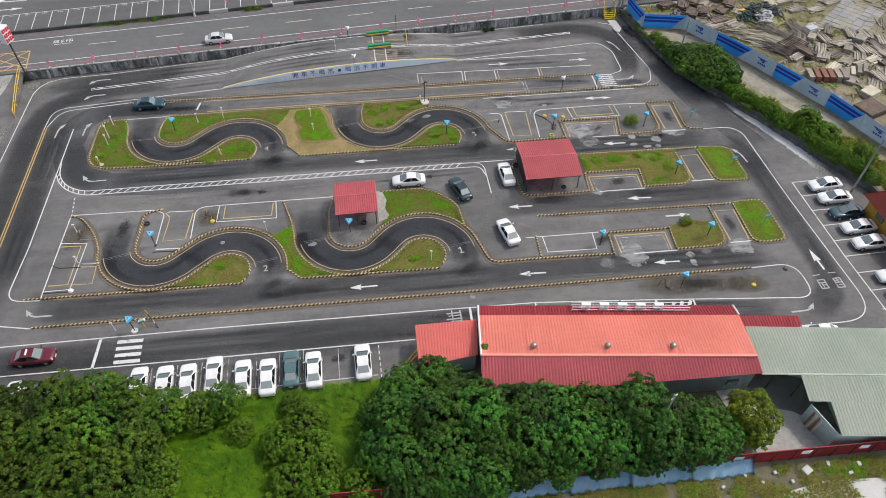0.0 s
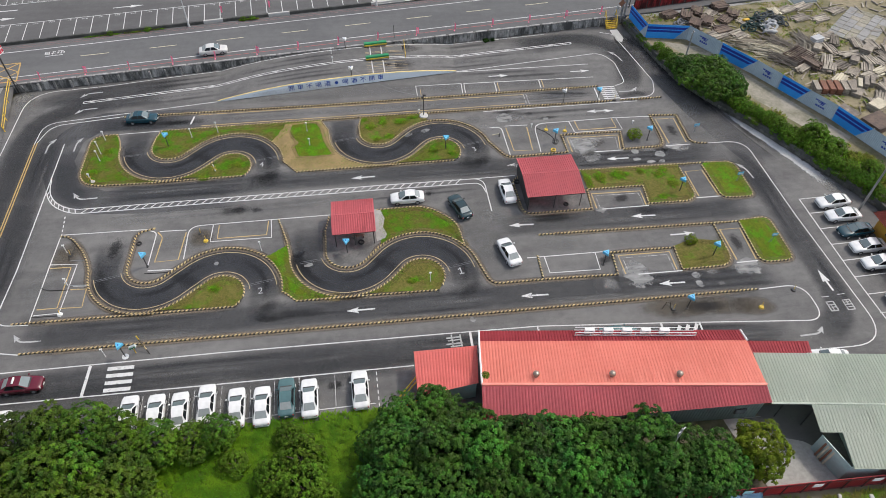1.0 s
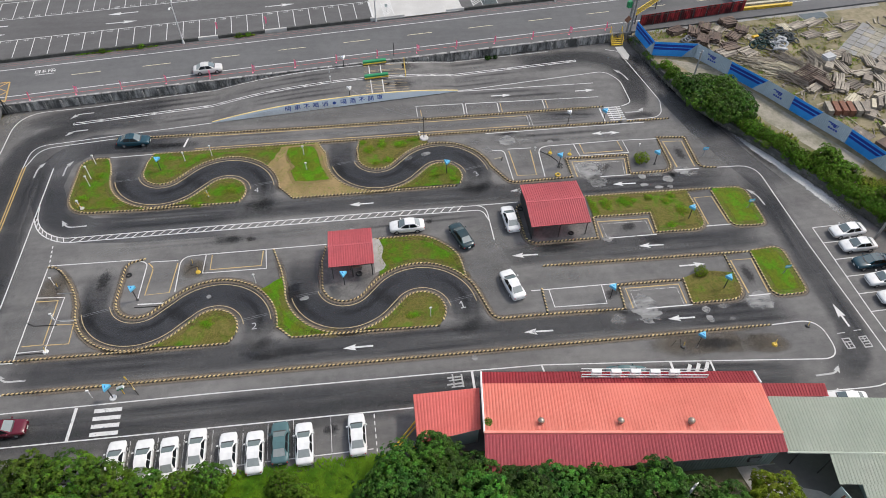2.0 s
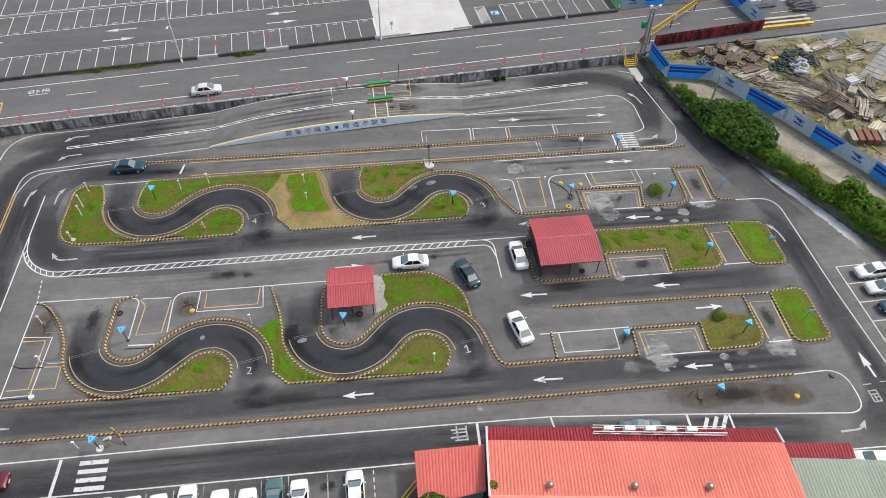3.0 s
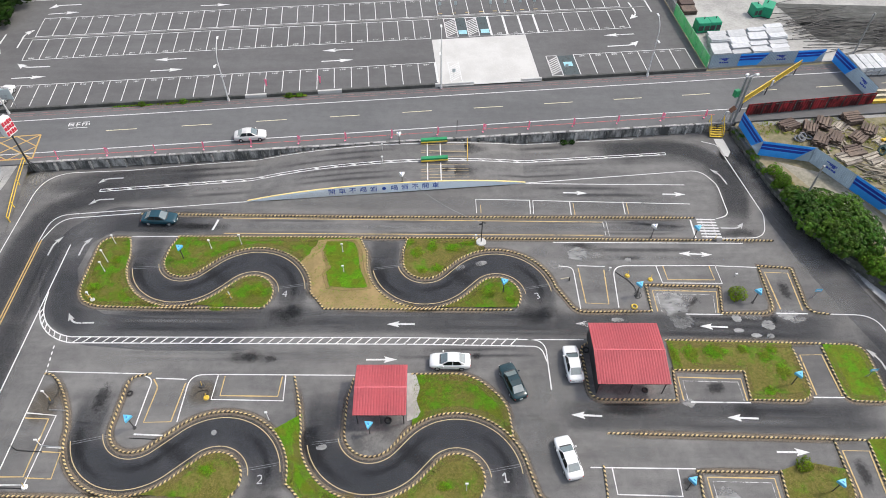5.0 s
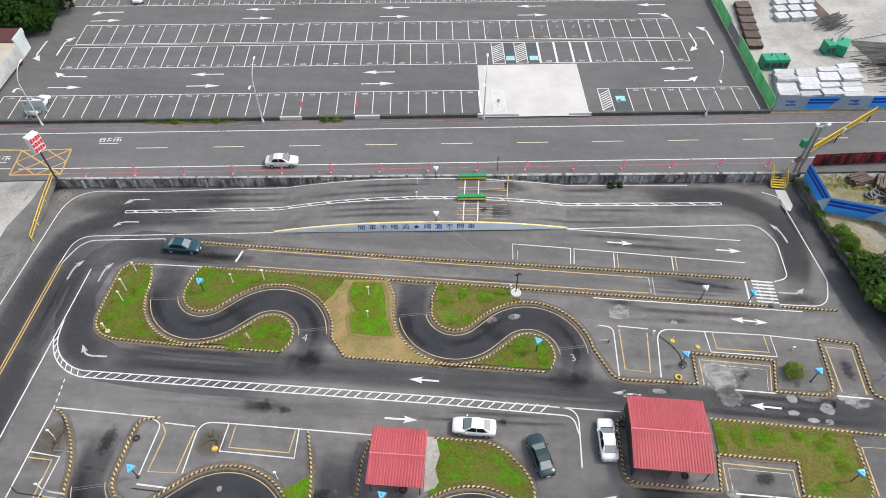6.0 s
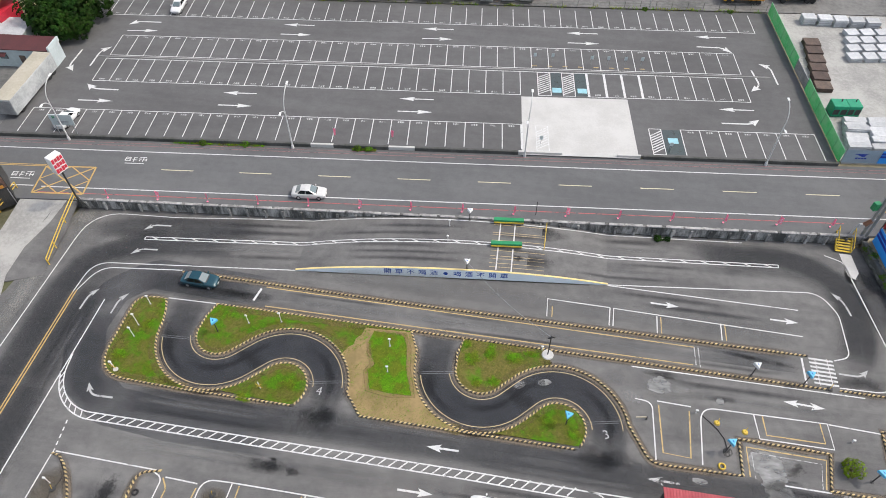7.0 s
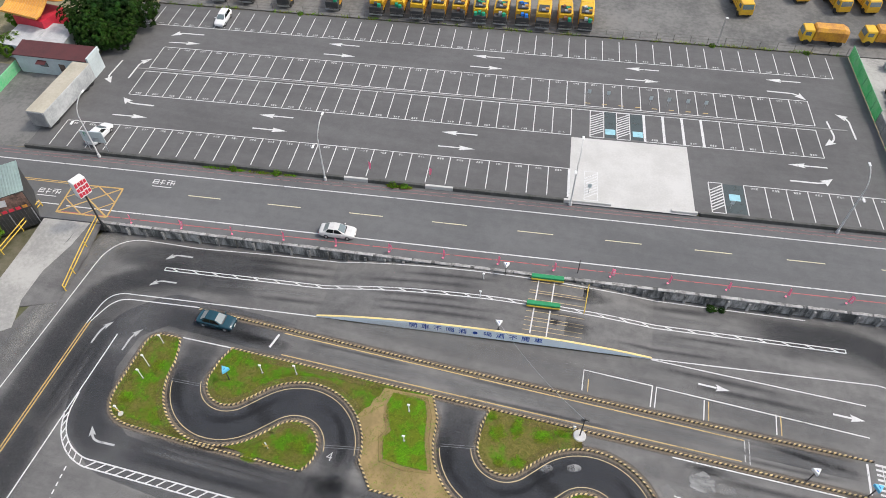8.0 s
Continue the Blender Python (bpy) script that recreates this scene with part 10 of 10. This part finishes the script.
part("roof_panel", box(bmesh.new(), (0, 0, 2.97), (11.1, 2.5, 0.06)), mat("dusty_roof", (0.36, 0.33, 0.26), (0.46, 0.42, 0.34), big=0.3, small=3.0), trailer, "dusty tan roof")
part("chassis", box(bmesh.new(), (0, 0, 0.45), (10.8, 1.0, 0.25)), DARK_STEEL, trailer)
for x in (3.4, 4.6, -4.0):
    for s in (-1.0, 1.0):
        part("wheel", rod(bmesh.new(), (x, s - 0.15, 0.45), (x, s + 0.15, 0.45), 0.45, n=14), RUBBER, trailer)
part("door", box(bmesh.new(), (-5.62, 0, 1.75), (0.05, 2.3, 2.2)), GREY_STEEL, trailer, "grey rear door")
hut2 = thing("white_house", pose(-69.9, 115.4, ROAD_Z, 0, 0, 3), "white house with a maroon roof", "house")
part("wall", box(bmesh.new(), (0, 0, 1.5), (11.6, 2.8, 3.0)), WALL_WHITE, hut2)
part("roof", plate(bmesh.new(), [(-5.9, -1.6, 3.05), (5.6, -1.6, 3.05), (5.6, 1.5, 3.5), (-5.9, 1.5, 3.5)], 0.12), MAROON, hut2, "maroon roof")
part("parapet", box(bmesh.new(), (5.75, 0, 3.2), (0.25, 3.1, 0.7)), WALL_WHITE, hut2)
part("door", box(bmesh.new(), (1.2, -1.43, 1.0), (0.9, 0.06, 2.0)), WOOD_BROWN, hut2, "brown door")
w = part("window", box(bmesh.new(), (-1.6, -1.43, 1.7), (1.2, 0.06, 0.7)), DARK_STEEL, hut2)
part("pane", box(bmesh.new(), (-1.6, -1.47, 1.7), (1.0, 0.03, 0.55)), CAR_GLASS, w)
part("awning", plate(bmesh.new(), [(-2.3, -2.2, 2.2), (-0.9, -2.2, 2.2), (-0.9, -1.45, 2.4), (-2.3, -1.45, 2.4)], 0.04), MAROON, hut2)
low_wall = thing("painted_wall", pose(-76.0, 111.0, ROAD_Z, 0, 0, 95), "low pale green painted wall", "wall")
part("slab", box(bmesh.new(), (0, 0, 0.8), (6.0, 0.2, 1.6)), HOARD_GREEN, low_wall)
shed = thing("pale_shed", pose(-77.5, 118.6, ROAD_Z), "shed with a pale flat sheet roof", "shed")
part("wall", box(bmesh.new(), (0, 0, 1.2), (4.6, 4.2, 2.4)), WALL_WHITE, shed)
part("roof", plate(bmesh.new(), [(-2.6, -2.4, 2.5), (2.6, -2.4, 2.5), (2.4, 2.4, 2.8), (-2.4, 2.4, 2.8)], 0.06), BOARD_WHITE, shed)
copy_thing(shed, pose(-73.4, 120.0, ROAD_Z, 0, 0, 4))
temple = thing("temple", pose(-77.6, 123.2, ROAD_Z, 0, 0, -8), "small temple with a golden tiled roof", "temple")
temple.scale = (1.25, 1.25, 1.15)
part("wall", box(bmesh.new(), (0, 0, 1.7), (4.4, 3.6, 3.4)), PLASTIC_RED, temple, "red wall")
for s in (1, -1):
    for k in range(14):
        x0 = -2.8 + 0.4 * k
        roof_b = bmesh.new()
        pts = [Vector((x0, s * (0.15 + 2.4 * f), 5.6 - 1.5 * math.sin(f * 1.35) + 0.25 * f * f)) for f in (0, 0.35, 0.7, 1.0)]
        for p, q in zip(pts, pts[1:]):
            rod(roof_b, p, q, 0.22, n=6)
        part("roof_tile", roof_b, TILE_GOLD, temple)
bm = bmesh.new()
for a, b in zip(range(12), range(1, 13)):
    f0, f1 = a / 6 - 1, b / 6 - 1
    rod(bm, (3.0 * f0, 0, 5.75 + 0.9 * f0 ** 4), (3.0 * f1, 0, 5.75 + 0.9 * f1 ** 4), 0.2, n=6)
part("ridge", bm, WALL_WHITE, temple, "curved pale ridge")
shop = thing("shop", pose(-55.7, 88.4, 0.5, 0, 0, 42), "dark shop with a pale roof and a picture board", "shop")
part("wall", box(bmesh.new(), (-5.0, 2.6, 2.6), (10.0, 5.0, 5.2)), DARK_STEEL, shop, "dark ribbed wall")
part("roof", ribbed(bmesh.new(), (-10.2, 0.0, 5.25), (0.15, 0.0, 5.25), (0.15, 5.3, 5.6), (-10.2, 5.3, 5.6), 0.3, 0.04), SHEET_GREEN, shop, "pale ribbed roof")
for k in range(25):
    part("batten", box(bmesh.new(), (-9.8 + 0.4 * k, 0.07, 1.3), (0.1, 0.08, 2.6)), GREY_STEEL if k % 6 == 0 else DARK_STEEL, shop)
part("picture_board", box(bmesh.new(), (-5.0, 0.04, 4.0), (9.8, 0.1, 2.2)), mat("picture_print", (0.03, 0.022, 0.02), (0.22, 0.13, 0.1), big=0.8, small=3.0), shop, "dark printed board")
for k in range(13):
    part("letter_bar", box(bmesh.new(), (-9.3 + 0.72 * k, -0.02, 3.15), (0.5, 0.03, 0.42)), PLASTIC_RED if k % 4 else TRUCK_ORANGE, shop)
for k in range(3):
    part("large_letter_bar", box(bmesh.new(), (-7.8 + 2.6 * k, -0.02, 4.4), (0.9, 0.03, 0.9), 0, 12), BOARD_WHITE, shop)
sheet("west_yard", [(-90, 96.5), (-64.9, 99.2), (-65.6, 116), (-90, 114)], ROAD_Z + 0.01, DEPOT, "stained concrete yard beside the trailer", "pavement")
# utility poles
for x, y, z, h, lean in ((48.7, 80.2, YARD_Z, 6.5, 0.0), (60.0, 49.9, 0.0, 8.5, 0.0), (67.0, 109.9, ROAD_Z, 8.0, 0.0), (23.6, 22.0, -0.05, 7.5, 0.3)):
    up_ = thing("utility_pole", pose(x, y, z), "grey concrete utility pole", "pole", "utility poles")
    part("shaft", rod(bmesh.new(), (0, 0, 0), (lean, 0, h), 0.15, 0.1, 10), CONCRETE, up_)
    part("bracket", box(bmesh.new(), (lean, 0, h - 0.3), (0.9, 0.08, 0.1), 30), GREY_STEEL, up_)


# ---- kerb blocks, painted in turns yellow and black ----
def kerb_mesh():
    """One kerb unit, 0.44 m long along x: a yellow and a black slanted stripe, bevelled top."""
    bm = bmesh.new()
    ends = []
    for x in (-0.22, 0.0, 0.22):
        ends.append([bm.verts.new((x + 0.8 * y, y, z)) for y, z in ((-0.095, 0.0), (-0.095, 0.12), (-0.065, 0.16), (0.065, 0.16), (0.095, 0.12), (0.095, 0.0))])
    for k in (0, 1):
        for i in range(5):
            bm.faces.new((ends[k][i], ends[k][i + 1], ends[k + 1][i + 1], ends[k + 1][i])).material_index = k
    bm.faces.new(ends[0][::-1])
    bm.faces.new(ends[2]).material_index = 1
    bmesh.ops.recalc_face_normals(bm, faces=bm.faces[:])
    me = bpy.data.meshes.new("kerb_block")
    bm.to_mesh(me)
    bm.free()
    me.materials.append(KERB_YELLOW)
    me.materials.append(KERB_BLACK)
    return me


KERB_MESH = kerb_mesh()
rng = random.Random(5)
for key, pts in KERBS.items():
    run = thing("kerb", pose(pts[0][0], pts[0][1], 0), "low yellow and black striped concrete kerb", "kerb", kind="structure")
    blocks, gap = even(pts, 0.44)
    base = run.matrix_basis.inverted()
    for x, y, h in blocks:
        ob = new("kerb_block", KERB_MESH)
        ob.parent = run
        ob.matrix_basis = base @ pose(x, y, rng.uniform(-0.012, 0.008), 0, 0, math.degrees(h) + rng.uniform(-1.5, 1.5)) @ Matrix.Diagonal((gap / 0.44, 1, 1, 1))
